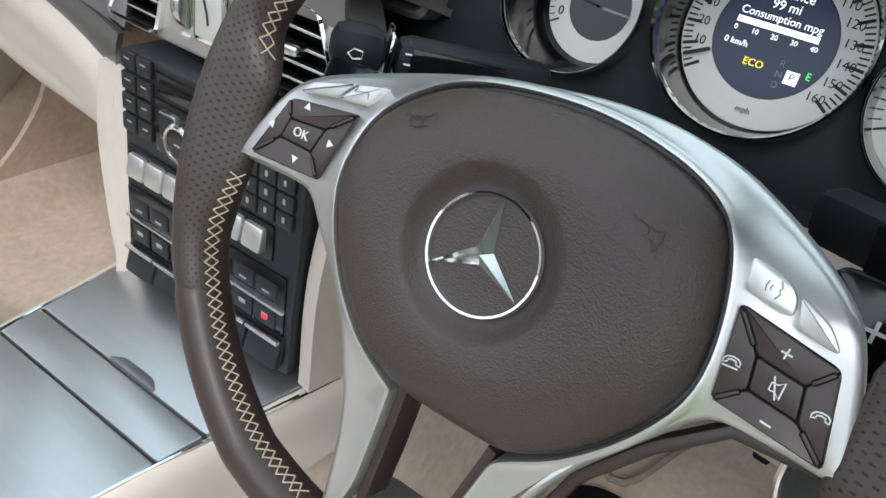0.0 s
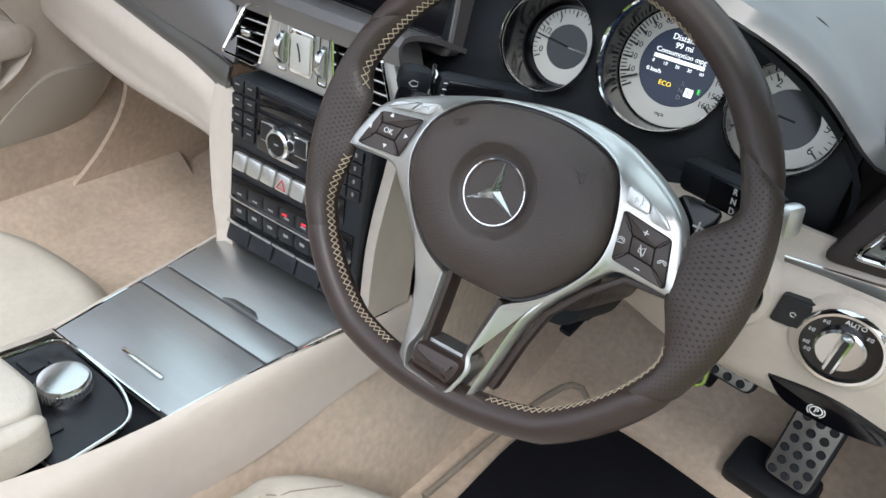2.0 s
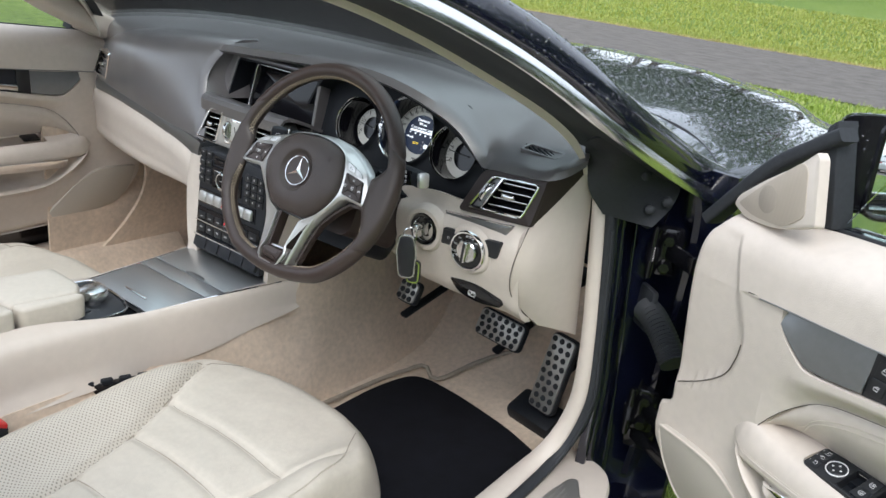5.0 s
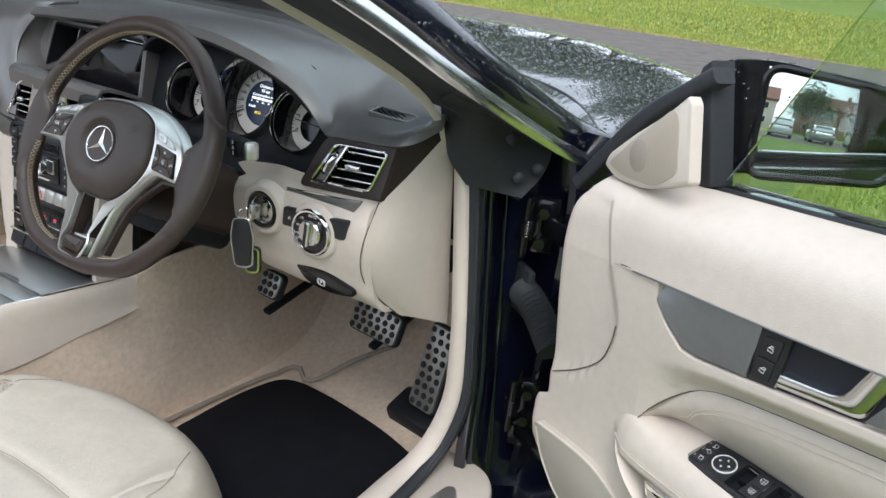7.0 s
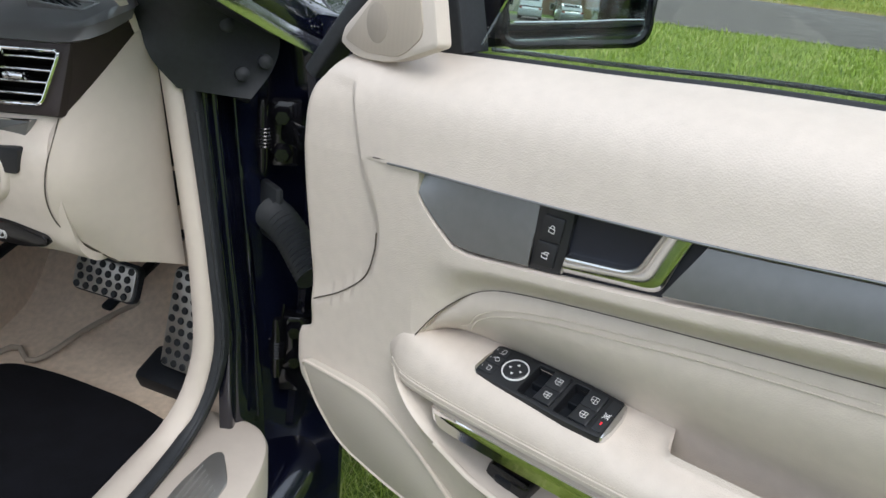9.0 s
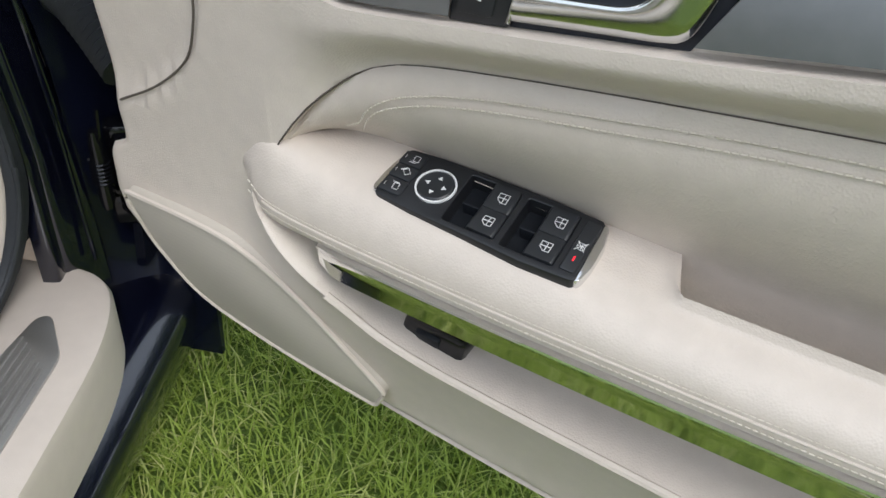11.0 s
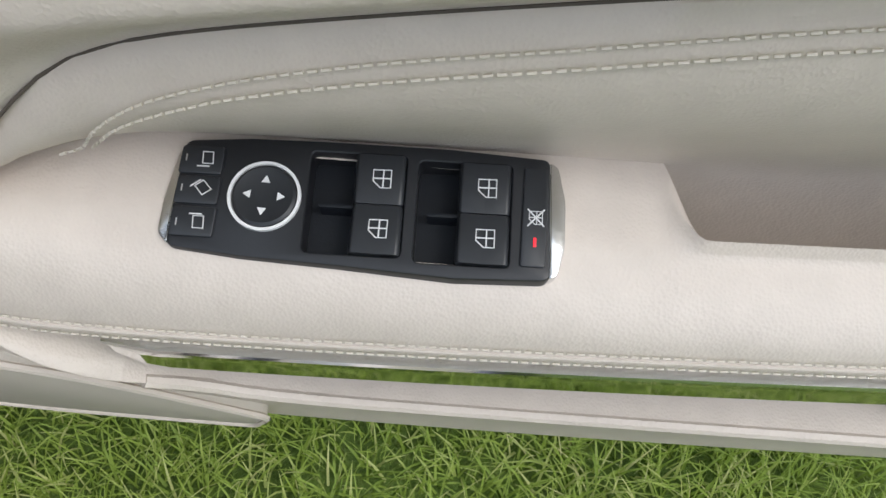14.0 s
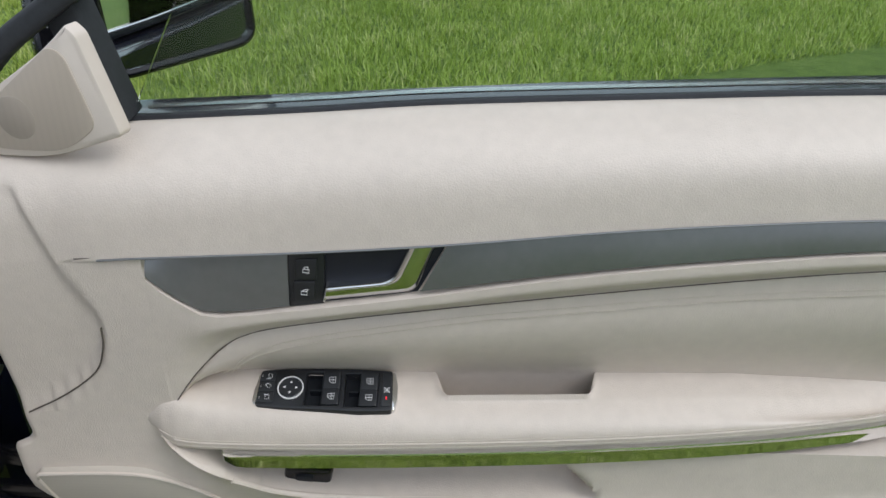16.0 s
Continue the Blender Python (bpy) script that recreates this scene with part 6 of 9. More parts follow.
tube([(-0.0030, 0.0055, 0), (0.0015, -0.0055, 0)], 0.0005, 5, m=pose(cR[0], cR[1], -0.0078) @ Matrix.Scale(0.72, 4), bm=bw)
part("key_mark", bw, white_print, padR, smooth=False)
part("list_key", slab(fillet([(-0.1233, 0.0290), (-0.1018, 0.0330), (-0.0930, 0.0428), (-0.1173, 0.0360)], 0.002, 3), -0.016, -0.0078, 0.001), silver, wheel, "silver list key")
part("back_key", slab(fillet([(-0.1006, 0.0330), (-0.0848, 0.0350), (-0.0780, 0.0462), (-0.0918, 0.0430)], 0.002, 3), -0.016, -0.0078, 0.001), silver, wheel, "silver back key")
part("voice_key", slab(fillet([(0.0952, 0.0300), (0.1136, 0.0274), (0.1120, 0.0345), (0.1087, 0.0382), (0.0926, 0.0426)], 0.003, 3), -0.016, -0.0078, 0.001), silver, wheel, "silver voice key")
part("blank_key", slab(fillet([(0.1161, 0.0246), (0.1322, 0.0224), (0.1285, 0.0270), (0.1246, 0.0308), (0.1124, 0.0362)], 0.003, 3), -0.016, -0.0078, 0.001), silver, wheel, "silver blank key")
bw = tube([(0, 0.0035, 0), (0.0012, 0.001, 0), (0.0006, 0, 0), (0.0014, -0.001, 0), (0.0002, -0.0035, 0)], 0.0003, 5, m=pose(0.1050, 0.0345, -0.0076))
for k in (1, 2):
    tube([(-0.0016 * k, 0.001 * k, 0), (-0.0016 * k - 0.0005, 0, 0), (-0.0016 * k, -0.001 * k, 0)], 0.0003, 5, m=pose(0.1045, 0.0345, -0.0076), bm=bw)
part("voice_mark", bw, grey_print, wheel)
part("back_mark", tube([(0.004, -0.0016, 0), (0.004, 0.0012, 0), (-0.004, 0.0012, 0), (-0.002, 0.0030, 0)], 0.0003, 5, m=pose(-0.0890, 0.0390, -0.0076, 0, 0, 12)), grey_print, wheel)
# lower opening: brown walls and the pad between the two lower spokes
part("lower_pad", slab(fillet([(-0.0245, -0.1490), (-0.0205, -0.1585), (0.0170, -0.1610), (0.0222, -0.1500), (0.0240, -0.1415), (0.0205, -0.1365), (-0.0175, -0.1370), (-0.0225, -0.1400)], 0.004, 4), -0.045, -0.0060, 0.0075), leather_brown, wheel, "brown pad between the lower spokes")
part("pad_floor", slab(inset(fillet([(-0.0275, -0.1470), (-0.0235, -0.1640), (0.0170, -0.1670), (0.0265, -0.1420), (0.0220, -0.1360), (-0.0200, -0.1360)], 0.004, 3), -0.002), -0.046, -0.0190), silver, wheel)
for s, wall_ in ((-1, [(-0.0205, -0.0745), (-0.0200, -0.1100), (-0.0205, -0.1380)]), (1, [(0.0340, -0.0780), (0.0285, -0.1040), (0.0225, -0.1380)])):
    part("opening_wall", sweep([V((x - s * 0.0025, y, -0.033)) for x, y in wall_], fillet([(-0.0025, -0.002), (0.0025, -0.002), (0.0025, 0.019), (-0.0025, 0.019)], 0.001, 2)), leather_brown, wheel, "brown inner wall of the opening")
part("pad_letter", letters("AIRBAG", 0.0070, pose(-0.0005, -0.1500, -0.0058)), leather_brown_key, wheel, smooth=False)
# gear paddles
for s in (-1, 1):
    part("paddle", slab(fillet([(s * 0.112, 0.000), (s * 0.150, 0.010), (s * 0.152, 0.048), (s * 0.118, 0.050)], 0.008, 4), -0.062, -0.055, 0.002), black_gloss, wheel, "black gear paddle")
    bw = bmesh.new()
    rbox(0.009, 0.0016, 0.0004, 0, m=Matrix.Translation((s * 0.140, 0.030, -0.0546)), bm=bw)
    if s > 0:
        rbox(0.0016, 0.009, 0.0004, 0, m=Matrix.Translation((s * 0.140, 0.030, -0.0546)), bm=bw)
    part("paddle_mark", bw, white_print, wheel, smooth=False)

# ---- stalks on the column ----
def stalk_frame(a, b):
    """A frame with x along the stalk from a to b and z up."""
    x = (V(b) - V(a)).normalized()
    y = V((0, 0, 1)).cross(x).normalized()
    z = x.cross(y)
    m = Matrix((x, y, z)).transposed().to_4x4()
    m.translation = V(a)
    return m


ws = thing("wiper_stalk", stalk_frame((0.190, 0.081, 0.774), (0.252, 0.138, 0.764)), "black wiper and indicator stalk with a chrome ring", "stalk")
part("tip", rbox(0.032, 0.023, 0.027, 0.009, m=pose(0.016, 0, 0)), black_soft, ws)
part("ring", rbox(0.0035, 0.0245, 0.0285, 0.004, m=pose(0.0335, 0, 0)), chrome, ws)
part("stem", rbox(0.095, 0.024, 0.026, 0.009, m=pose(0.083, 0, -0.001)), black_soft, ws)
part("flat", rbox(0.055, 0.004, 0.018, 0.002, m=pose(0.072, -0.0120, 0)), black_gloss, ws)
bw = tube([(-0.005, 0, 0), (-0.002, 0, 0.003), (0.003, 0, 0.002), (0.003, 0, -0.002), (-0.002, 0, -0.003)], 0.0005, 5, True, m=pose(0.015, -0.0118, 0))
for k in range(3):
    rbox(0.004, 0.0004, 0.0009, 0, m=pose(0.043, -0.0124, 0.006 - 0.006 * k), bm=bw)
part("wiper_mark", bw, white_print, ws)
gs = thing("gear_stalk", stalk_frame((0.455, 0.150, 0.756), (0.5475, 0.103, 0.769)), "black gear selector stalk with white letters", "stalk")
part("stem", rbox(0.100, 0.024, 0.030, 0.009, m=pose(0.045, 0, 0)), black_soft, gs)
part("letter_plate", rbox(0.045, 0.003, 0.024, 0.001, m=pose(0.055, -0.0122, 0)), black_gloss, gs)
bw = bmesh.new()
for k, c in enumerate("RND"):
    letters(c, 0.0075, pose(0.060, -0.0140, 0.008 - 0.008 * k, 90), bw)
part("gear_mark", bw, white_print, gs, smooth=False)
part("park_button", rbox(0.013, 0.020, 0.027, 0.005, m=pose(0.1015, 0, 0)), silver, gs, "pale park button")
CM = pose(0.353, 0.0, 0.752, 65.5, 0, 0.5)
col = thing("steering_column", CM @ Matrix.Translation((0, -0.02, -0.16)), "dark steering column shroud", "steering column")
part("shroud", sweep([V((0, 0, -0.07)), V((0, 0, 0.0)), V((0, 0, 0.07))], fillet([(-0.082, -0.060), (0.082, -0.060), (0.075, 0.055), (-0.075, 0.055)], 0.03, 5), up=(0, 1, 0)), leather_brown, col, "brown column shroud")
part("lower_shroud", sweep([V((0, -0.045, -0.09)), V((0, -0.045, 0.03))], fillet([(-0.060, -0.040), (0.060, -0.040), (0.075, 0.02), (-0.075, 0.02)], 0.02, 4), up=(0, 1, 0)), black_soft, col)


# ---- centre console ----
con = thing("centre_console", pose(0, -0.1, 0.1), "beige centre console with brushed aluminium lids", "console")
KI = Matrix.Translation((0, 0.1, -0.1))
# side walls and rim: plan outline widens towards the stack
EDGE_R = [(0.060, -1.0), (0.060, -0.50), (0.063, -0.33), (0.074, -0.21), (0.079, -0.12), (0.095, -0.01), (0.112, 0.10), (0.128, 0.175), (0.140, 0.245)]
EDGE_L = [(-0.150, 0.19), (-0.140, 0.10), (-0.132, -0.01), (-0.125, -0.12), (-0.130, -0.22), (-0.13, -0.45), (-0.13, -1.0)]
for pts, s in ((EDGE_R, 1), (EDGE_L[::-1], -1)):
    rise = lambda y: 0.02 * max(0, y) + 0.008 * min(1.0, max(0.0, (-y - 0.12) / 0.12))
    rows = [[(x - s * 0.020 * min(1.0, max(0.0, (-y - 0.20) / 0.03)), y, 0.407 + rise(y) + 0.018 * min(1.0, max(0.0, (-y - 0.20) / 0.03))) for x, y in pts],
            [(x, y, 0.407 + rise(y)) for x, y in pts],
            [(x + s * 0.006, y, 0.404 + rise(y)) for x, y in pts],
            [(x + s * 0.011, y, 0.388 + rise(y)) for x, y in pts],
            [(x + s * 0.014, y, 0.362) for x, y in pts],
            [(x + s * 0.017, y, 0.330 + 0.10 * max(0, y + 0.03)) for x, y in pts],
            [(x + s * (0.019 + 0.014 * min(1.0, max(0.0, (-y - 0.12) / 0.2))), y, 0.296 + 0.22 * max(0, y + 0.03)) for x, y in pts]]
    part("console_side", sheet(rows, 50, 20, 0.006 * s, m=KI), vinyl_beige, con, "beige padded console side")
part("console_core", rbox(0.17, 1.2, 0.26, 0.02, m=KI @ pose(-0.02, -0.40, 0.26)), black_soft, con)
# carpeted flank towards the footwell
rows = [[(0.090, -0.9, 0.31), (0.090, -0.15, 0.31), (0.122, 0.10, 0.335), (0.138, 0.20, 0.36), (0.150, 0.245, 0.43), (0.17, 0.55, 0.46), (0.17, 0.8, 0.48)], [(0.104, -0.9, 0.25), (0.106, -0.15, 0.25), (0.138, 0.10, 0.26), (0.150, 0.20, 0.27), (0.168, 0.26, 0.30), (0.185, 0.55, 0.30), (0.185, 0.8, 0.30)], [(0.15, -0.9, 0.105), (0.155, -0.15, 0.105), (0.185, 0.10, 0.105), (0.192, 0.205, 0.107), (0.196, 0.27, 0.108), (0.21, 0.55, 0.11), (0.21, 0.8, 0.11)]]
part("tunnel_carpet", sheet(rows, 40, 14, 0.01, m=KI), carpet_beige, con, "beige carpeted tunnel side")
rows = [[(-x, y, z) for x, y, z in r] for r in rows]
part("tunnel_carpet", sheet(rows, 40, 14, -0.01, m=KI), carpet_beige, con, "beige carpeted tunnel side")


def lid(y0, y1, name, z, label):
    def xr(y):
        return float(np.interp(y, [p[1] for p in EDGE_R], [p[0] for p in EDGE_R])) - 0.002
    def xl(y):
        return float(np.interp(y, [p[1] for p in EDGE_L[::-1]], [p[0] for p in EDGE_L[::-1]])) + 0.002
    q = [(xl(y0), y0), (xr(y0), y0), (xr(y1), y1), (xl(y1), y1)]
    return part(name, slab(fillet(q, 0.003, 2), -0.012, 0.0, 0.0015, m=KI @ pose(0, 0, z, 1.4)), brushed, con, label)


l1 = lid(-0.118, 0.0035, "lid", 0.413, "brushed aluminium ashtray lid")
lid(0.006, 0.047, "lid", 0.413, "brushed aluminium cross piece")
l3 = lid(0.0495, 0.185, "lid", 0.413, "brushed aluminium storage lid")
part("pull_slot", slab(fillet([(-0.036, -0.003), (0.036, -0.003), (0.036, 0.003), (-0.036, 0.003)], 0.003, 3), 0, 0.0022, 0.0008, m=KI @ pose(-0.005, -0.088, 0.412, 0, 0, 0)), chrome, l1)
part("thumb_notch", slab(fillet([(-0.034, 0.0), (0.034, 0.0), (0.02, 0.010), (-0.02, 0.010)], 0.006, 4), -0.002, 0.0008, 0.0004, m=KI @ pose(0.0, 0.050, 0.4148)), trim_grey, l3)
for pts in (EDGE_R[3:6] + [(0.136, 0.175)], EDGE_L[1:4]):
    part("bright_edge", tube(curve_pts([(x, y, 0.4115 + 0.024 * y) for x, y in pts], 16), 0.0022, 6, m=KI), chrome, con, "thin bright edge")
part("bright_edge", tube([(-0.125, -0.120, 0.411), (0.068, -0.120, 0.411)], 0.002, 6, m=KI), chrome, con)

# rotary controller panel
cp = part("controller_panel", slab(fillet([(-0.118, -0.225), (0.062, -0.235), (0.062, -0.150), (0.02, -0.132), (-0.098, -0.128)], [0.01, 0.01, 0.02, 0.03, 0.02], 5), -0.01, 0.0, 0.002, m=KI @ pose(0, 0, 0.418)), anthracite, con, "dark rotary controller panel")
part("panel_rim", tube([V((x, y, 0.419)) for x, y in fillet([(-0.120, -0.228), (0.066, -0.238), (0.066, -0.150), (0.02, -0.128), (-0.100, -0.124)], [0.01, 0.01, 0.02, 0.03, 0.02], 5)], 0.002, 6, True, m=KI), chrome, cp)
kb = part("controller_knob", lathe([(0.022, 0), (0.0225, 0.006), (0.026, 0.008), (0.0265, 0.022), (0.0245, 0.025), (0.018, 0.0262), (0, 0.0265)], 40, m=KI @ Matrix.Translation((-0.015, -0.172, 0.418))), satin_chrome, con, "round silver rotary controller")
for k in range(40):
    a = 2 * math.pi * k / 40
    part("knurl", rbox(0.0014, 0.0022, 0.011, 0, m=KI @ pose(-0.015 + 0.0264 * math.cos(a), -0.172 + 0.0264 * math.sin(a), 0.433, 0, 0, math.degrees(a))), satin_chrome, kb, smooth=False)
for x, y, a in ((-0.060, -0.148, 4), (-0.080, -0.172, 0), (0.012, -0.208, -6), (-0.02, -0.214, 0)):
    part("panel_key", rbox(0.028, 0.018, 0.004, 0.002, m=KI @ pose(x, y, 0.419, 0, 0, a)), button_black, cp)

# folding armrest lids
def cushion(poly, z0, z1, r, name, label, mat=None, dome=0.002):
    return part(name, slab(fillet(poly, 0.014, 5), z0, z1, r, m=KI, dome=dome), mat or seat_leather, con, label, sharp=80)


cushion([(-0.120, -0.345), (0.010, -0.345), (0.030, -0.225), (0.0, -0.205), (-0.10, -0.205)], 0.42, 0.468, 0.008, "wrist_rest", "beige leather wrist rest")
cushion([(0.012, -0.342), (0.047, -0.337), (0.055, -0.240), (0.048, -0.222), (0.034, -0.226)], 0.426, 0.470, 0.007, "wrist_rest", "beige leather wrist rest")
cushion([(0.0, -0.90), (0.036, -0.90), (0.037, -0.48), (0.047, -0.346), (0.010, -0.351)], 0.426, 0.474, 0.007, "armrest_lid", "beige leather armrest lid")
cushion([(-0.135, -0.90), (-0.004, -0.90), (0.004, -0.352), (-0.120, -0.352)], 0.415, 0.470, 0.008, "armrest_lid", "beige leather armrest lid")
for x in (0.040,):
    part("stitching", tube(curve_pts([(x - 0.010, -0.88, 0.471), (x - 0.008, -0.50, 0.471), (x, -0.36, 0.471)], 20), 0.0008, 5, m=KI), thread_beige, con)
part("key_slot", rbox(0.004, 0.050, 0.0175, 0.0018, m=KI @ pose(0.0770, -0.286, 0.404, 0, -24, -6)), seam_dark, con)
part("release_key", rbox(0.005, 0.0475, 0.0150, 0.0018, m=KI @ pose(0.0775, -0.286, 0.404, 0, -24, -6)), vinyl_beige, con)


# ---- seats ----
def seat(x0, mirror, name, label):
    """A leather seat: cushion with a raised front roll, piped bolsters, perforated middle, backrest."""
    s = thing(name, pose(x0, -0.30, 0.10) @ Matrix.Diagonal((mirror, 1, 1, 1)), label, "seat")
    n = 96
    def seam_at(y):
        """Where the inner seam lies across the cushion, at y along it."""
        return float(np.interp(y, (-0.30, -0.12, 0.04, 0.22, 0.29, 0.34), (0.345, 0.375, 0.505, 0.735, 0.83, 0.90)))
    def cush(u, v):
        # u across -1..1, v from back -1 to front 1
        w = (0.232 + 0.010 * math.cos(v * 1.4)) * (1.11 if u < 0 else 1.02)
        y = -0.30 + 0.695 * (v + 1) / 2 - 0.115 * abs(u) ** 2.6 * step(v, -0.2, 1.0)
        z = 0.168 + 0.042 * (v + 1) / 2
        sa = seam_at(y)
        bol = 0.040 * math.exp(-((abs(u) - 0.80) / 0.18) ** 2) * (1 - 0.75 * step(v, 0.35, 0.9))
        edge = -0.10 * max(0, (abs(u) - 0.88) / 0.12) ** 2.4
        front = -0.11 * max(0, (v - 0.76) / 0.24) ** 2.4
        side = -0.011 * math.exp(-((abs(u) - sa) / 0.024) ** 2) * (1 - step(v, 0.62, 0.75))
        inside = 1.0 if abs(u) < sa else 0.0
        cross = sum(-0.008 * math.exp(-((y - c + 0.03 * (u * u - 0.2)) / 0.008) ** 2) for c in (0.135, 0.035, -0.085)) * inside
        puff = 0.007 * max(0, 1 - (u / sa) ** 2) * inside * (1 - step(v, 0.5, 0.9))
        crumple = 0.0022 * noise.noise(V((u * 3, v * 4, 0.7))) + 0.0010 * noise.noise(V((u * 9, v * 11, 0.3)))
        return (u * w, y, z + bol + edge + front + side + cross + puff + crumple)
    def piping_at(y):
        return float(np.interp(y, (-0.30, 0.0, 0.12, 0.20, 0.225), (0.84, 0.85, 0.86, 0.83, 0.79)))
    for holes in (False, True):
        bm = bmesh.new()
        g = [[bm.verts.new(cush(-1 + 2 * i / n, -1 + 2 * j / n)) for j in range(n + 1)] for i in range(n + 1)]
        for i in range(n):
            for j in range(n):
                u, v = -1 + 2 * (i + 0.5) / n, -1 + 2 * (j + 0.5) / n
                y = cush(u, v)[1]
                inner = u < 0 and seam_at(y) < -u < piping_at(y) and y < 0.225
                if inner == holes:
                    bm.faces.new((g[i][j], g[i + 1][j], g[i + 1][j + 1], g[i][j + 1]))
        bmesh.ops.delete(bm, geom=[q for q in bm.verts if not q.link_faces], context="VERTS")
        if holes:
            part("perforated_panel", bm, seat_perforated, s, "cream perforated leather bolster panel", sharp=80)
        else:
            part("cushion", bm, seat_leather, s, "cream leather seat cushion", sharp=80)
    part("base", rbox(0.44, 0.50, 0.12, 0.03, m=Matrix.Translation((0, -0.03, 0.07))), black_soft, s)
    bk = [[(-0.25, -0.34, 0.14), (-0.18, -0.39, 0.16), (0, -0.405, 0.165), (0.18, -0.39, 0.16), (0.25, -0.34, 0.14)],
          [(-0.27, -0.36, 0.28), (-0.19, -0.43, 0.29), (0, -0.445, 0.29), (0.19, -0.43, 0.29), (0.27, -0.36, 0.28)],
          [(-0.27, -0.46, 0.48), (-0.19, -0.51, 0.50), (0, -0.525, 0.50), (0.19, -0.51, 0.50), (0.27, -0.46, 0.48)],
          [(-0.22, -0.57, 0.68), (-0.15, -0.60, 0.70), (0, -0.61, 0.70), (0.15, -0.60, 0.70), (0.22, -0.57, 0.68)]]
    part("backrest", sheet(bk, 24, 24, 0.10), seat_leather, s, "cream leather backrest", sharp=80)
    def on_cushion(y, u):
        """The cushion's skin at y along it and u across it."""
        lo, hi = -1.0, 1.0
        for _ in range(30):
            mid = (lo + hi) / 2
            lo, hi = (mid, hi) if cush(u, mid)[1] < y else (lo, mid)
        return V(cush(u, lo))
    for sx in (-1, 1):
        part("seam", tube([on_cushion(y, sx * seam_at(y)) + V((0, 0, 0.0004)) for y in np.linspace(-0.28, 0.235, 34)], 0.0011, 6), seat_seam, s)
        part("piping", tube([on_cushion(y, sx * piping_at(y)) + V((0, 0, 0.0008)) for y in np.linspace(-0.28, 0.225, 34)], 0.0016, 6), seat_leather, s)
        part("seam", tube([on_cushion(y, sx * float(np.interp(y, (0.225, 0.30), (0.79, 0.62)))) + V((0, 0, 0.0004)) for y in np.linspace(0.225, 0.30, 14)], 0.0009, 6), seat_seam, s)
    for c in (0.135, 0.035, -0.085):
        sa = seam_at(c) * 0.97
        part("seam", tube([on_cushion(c - 0.03 * (u * u - 0.2), u) + V((0, 0, 0.0006)) for u in np.linspace(-sa, sa, 25)], 0.0010, 6), seat_seam, s)
    return s


seat(0.387, 1, "driver_seat", "cream leather driver's seat with stitched bolsters")
seat(-0.40, -1, "passenger_seat", "cream leather front passenger seat")
bk = thing("belt_buckle", pose(0.124, -0.445, 0.295, -24, 0, 0), "black seat belt buckle with a red release key", "belt buckle")
part("shell", rbox(0.036, 0.050, 0.06, 0.010), black_soft, bk)
part("release_key", rbox(0.026, 0.040, 0.012, 0.004, m=Matrix.Translation((0, 0, 0.029))), red_plastic, bk, "red release key")
rail = thing("seat_rail_switches", pose(0.110, -0.205, 0.296, 0, 0, -22), "black seat adjuster strip beside the cushion", "seat control")
part("strip", rbox(0.016, 0.14, 0.024, 0.005), black_gloss, rail)
for k in range(4):
    part("catch", rbox(0.012, 0.022, 0.012, 0.003, m=Matrix.Translation((0.002, -0.050 + 0.033 * k, 0.013))), black_soft, rail)

# ---- footwell ----
mat_out = fillet([(0.245, -0.28), (0.265, 0.10), (0.275, 0.36), (0.300, 0.462), (0.34, 0.485), (0.44, 0.482), (0.60, 0.455), (0.70, 0.42), (0.72, 0.39), (0.72, -0.28)], [0.03, 0.02, 0.05, 0.04, 0.03, 0.05, 0.05, 0.03, 0.03, 0.03], 5)
fm = thing("floor_mat", pose(0.48, 0.1, 0.112), "black carpet mat on the driver's floor", "floor mat")
part("mat", slab(mat_out, 0.0, 0.012, 0.004, m=Matrix.Translation((-0.48, -0.1, 0)) @ pose(0, 0, 0, 2.2)), mat_black, fm)
part("raised_carpet", tube([V((x, y, 0.125 + 0.30 * max(0, y - 0.50))) for x, y in curve_pts([(0.23, 0.18), (0.252, 0.42), (0.272, 0.512), (0.30, 0.535), (0.335, 0.512), (0.362, 0.53), (0.40, 0.62), (0.46, 0.70), (0.56, 0.70), (0.63, 0.63), (0.64, 0.56)], 50)], 0.0055, 8, m=BI), carpet_edge, body, "piped edge of the footwell carpet")


def pedal(name, m, w, h, label, rows_, cols, shape=None):
    """A stainless pedal plate with round black rubber studs on a dark arm."""
    p = thing(name, m, label, "pedal")
    out = shape or fillet([(-w / 2, -h / 2), (w / 2, -h / 2), (w / 2, h / 2), (-w / 2, h / 2)], 0.012, 4)
    part("rubber_base", slab(inset(out, -0.004), -0.016, -0.002, 0.003), rubber, p)
    part("plate", slab(out, -0.004, 0.003, 0.0015), steel, p, "brushed stainless plate")
    for r in range(rows_):
        for c in range(cols):
            off = 0.5 if r % 2 else 0.0
            x = -w / 2 + w * (c + 0.5 + off * 0.5) / (cols + 0.25)
            y = -h / 2 + h * (r + 0.5) / rows_
            part("stud", lathe([(0, 0.0065), (0.0055, 0.006), (0.0068, 0.004), (0.0068, 0.001)], 12, m=Matrix.Translation((x, y, 0))), rubber, p)
    part("arm", rbox(0.022, 0.012, 0.24, 0.005, m=pose(0, h * 0.3, -0.11, 40)), black_soft, p)
    return p


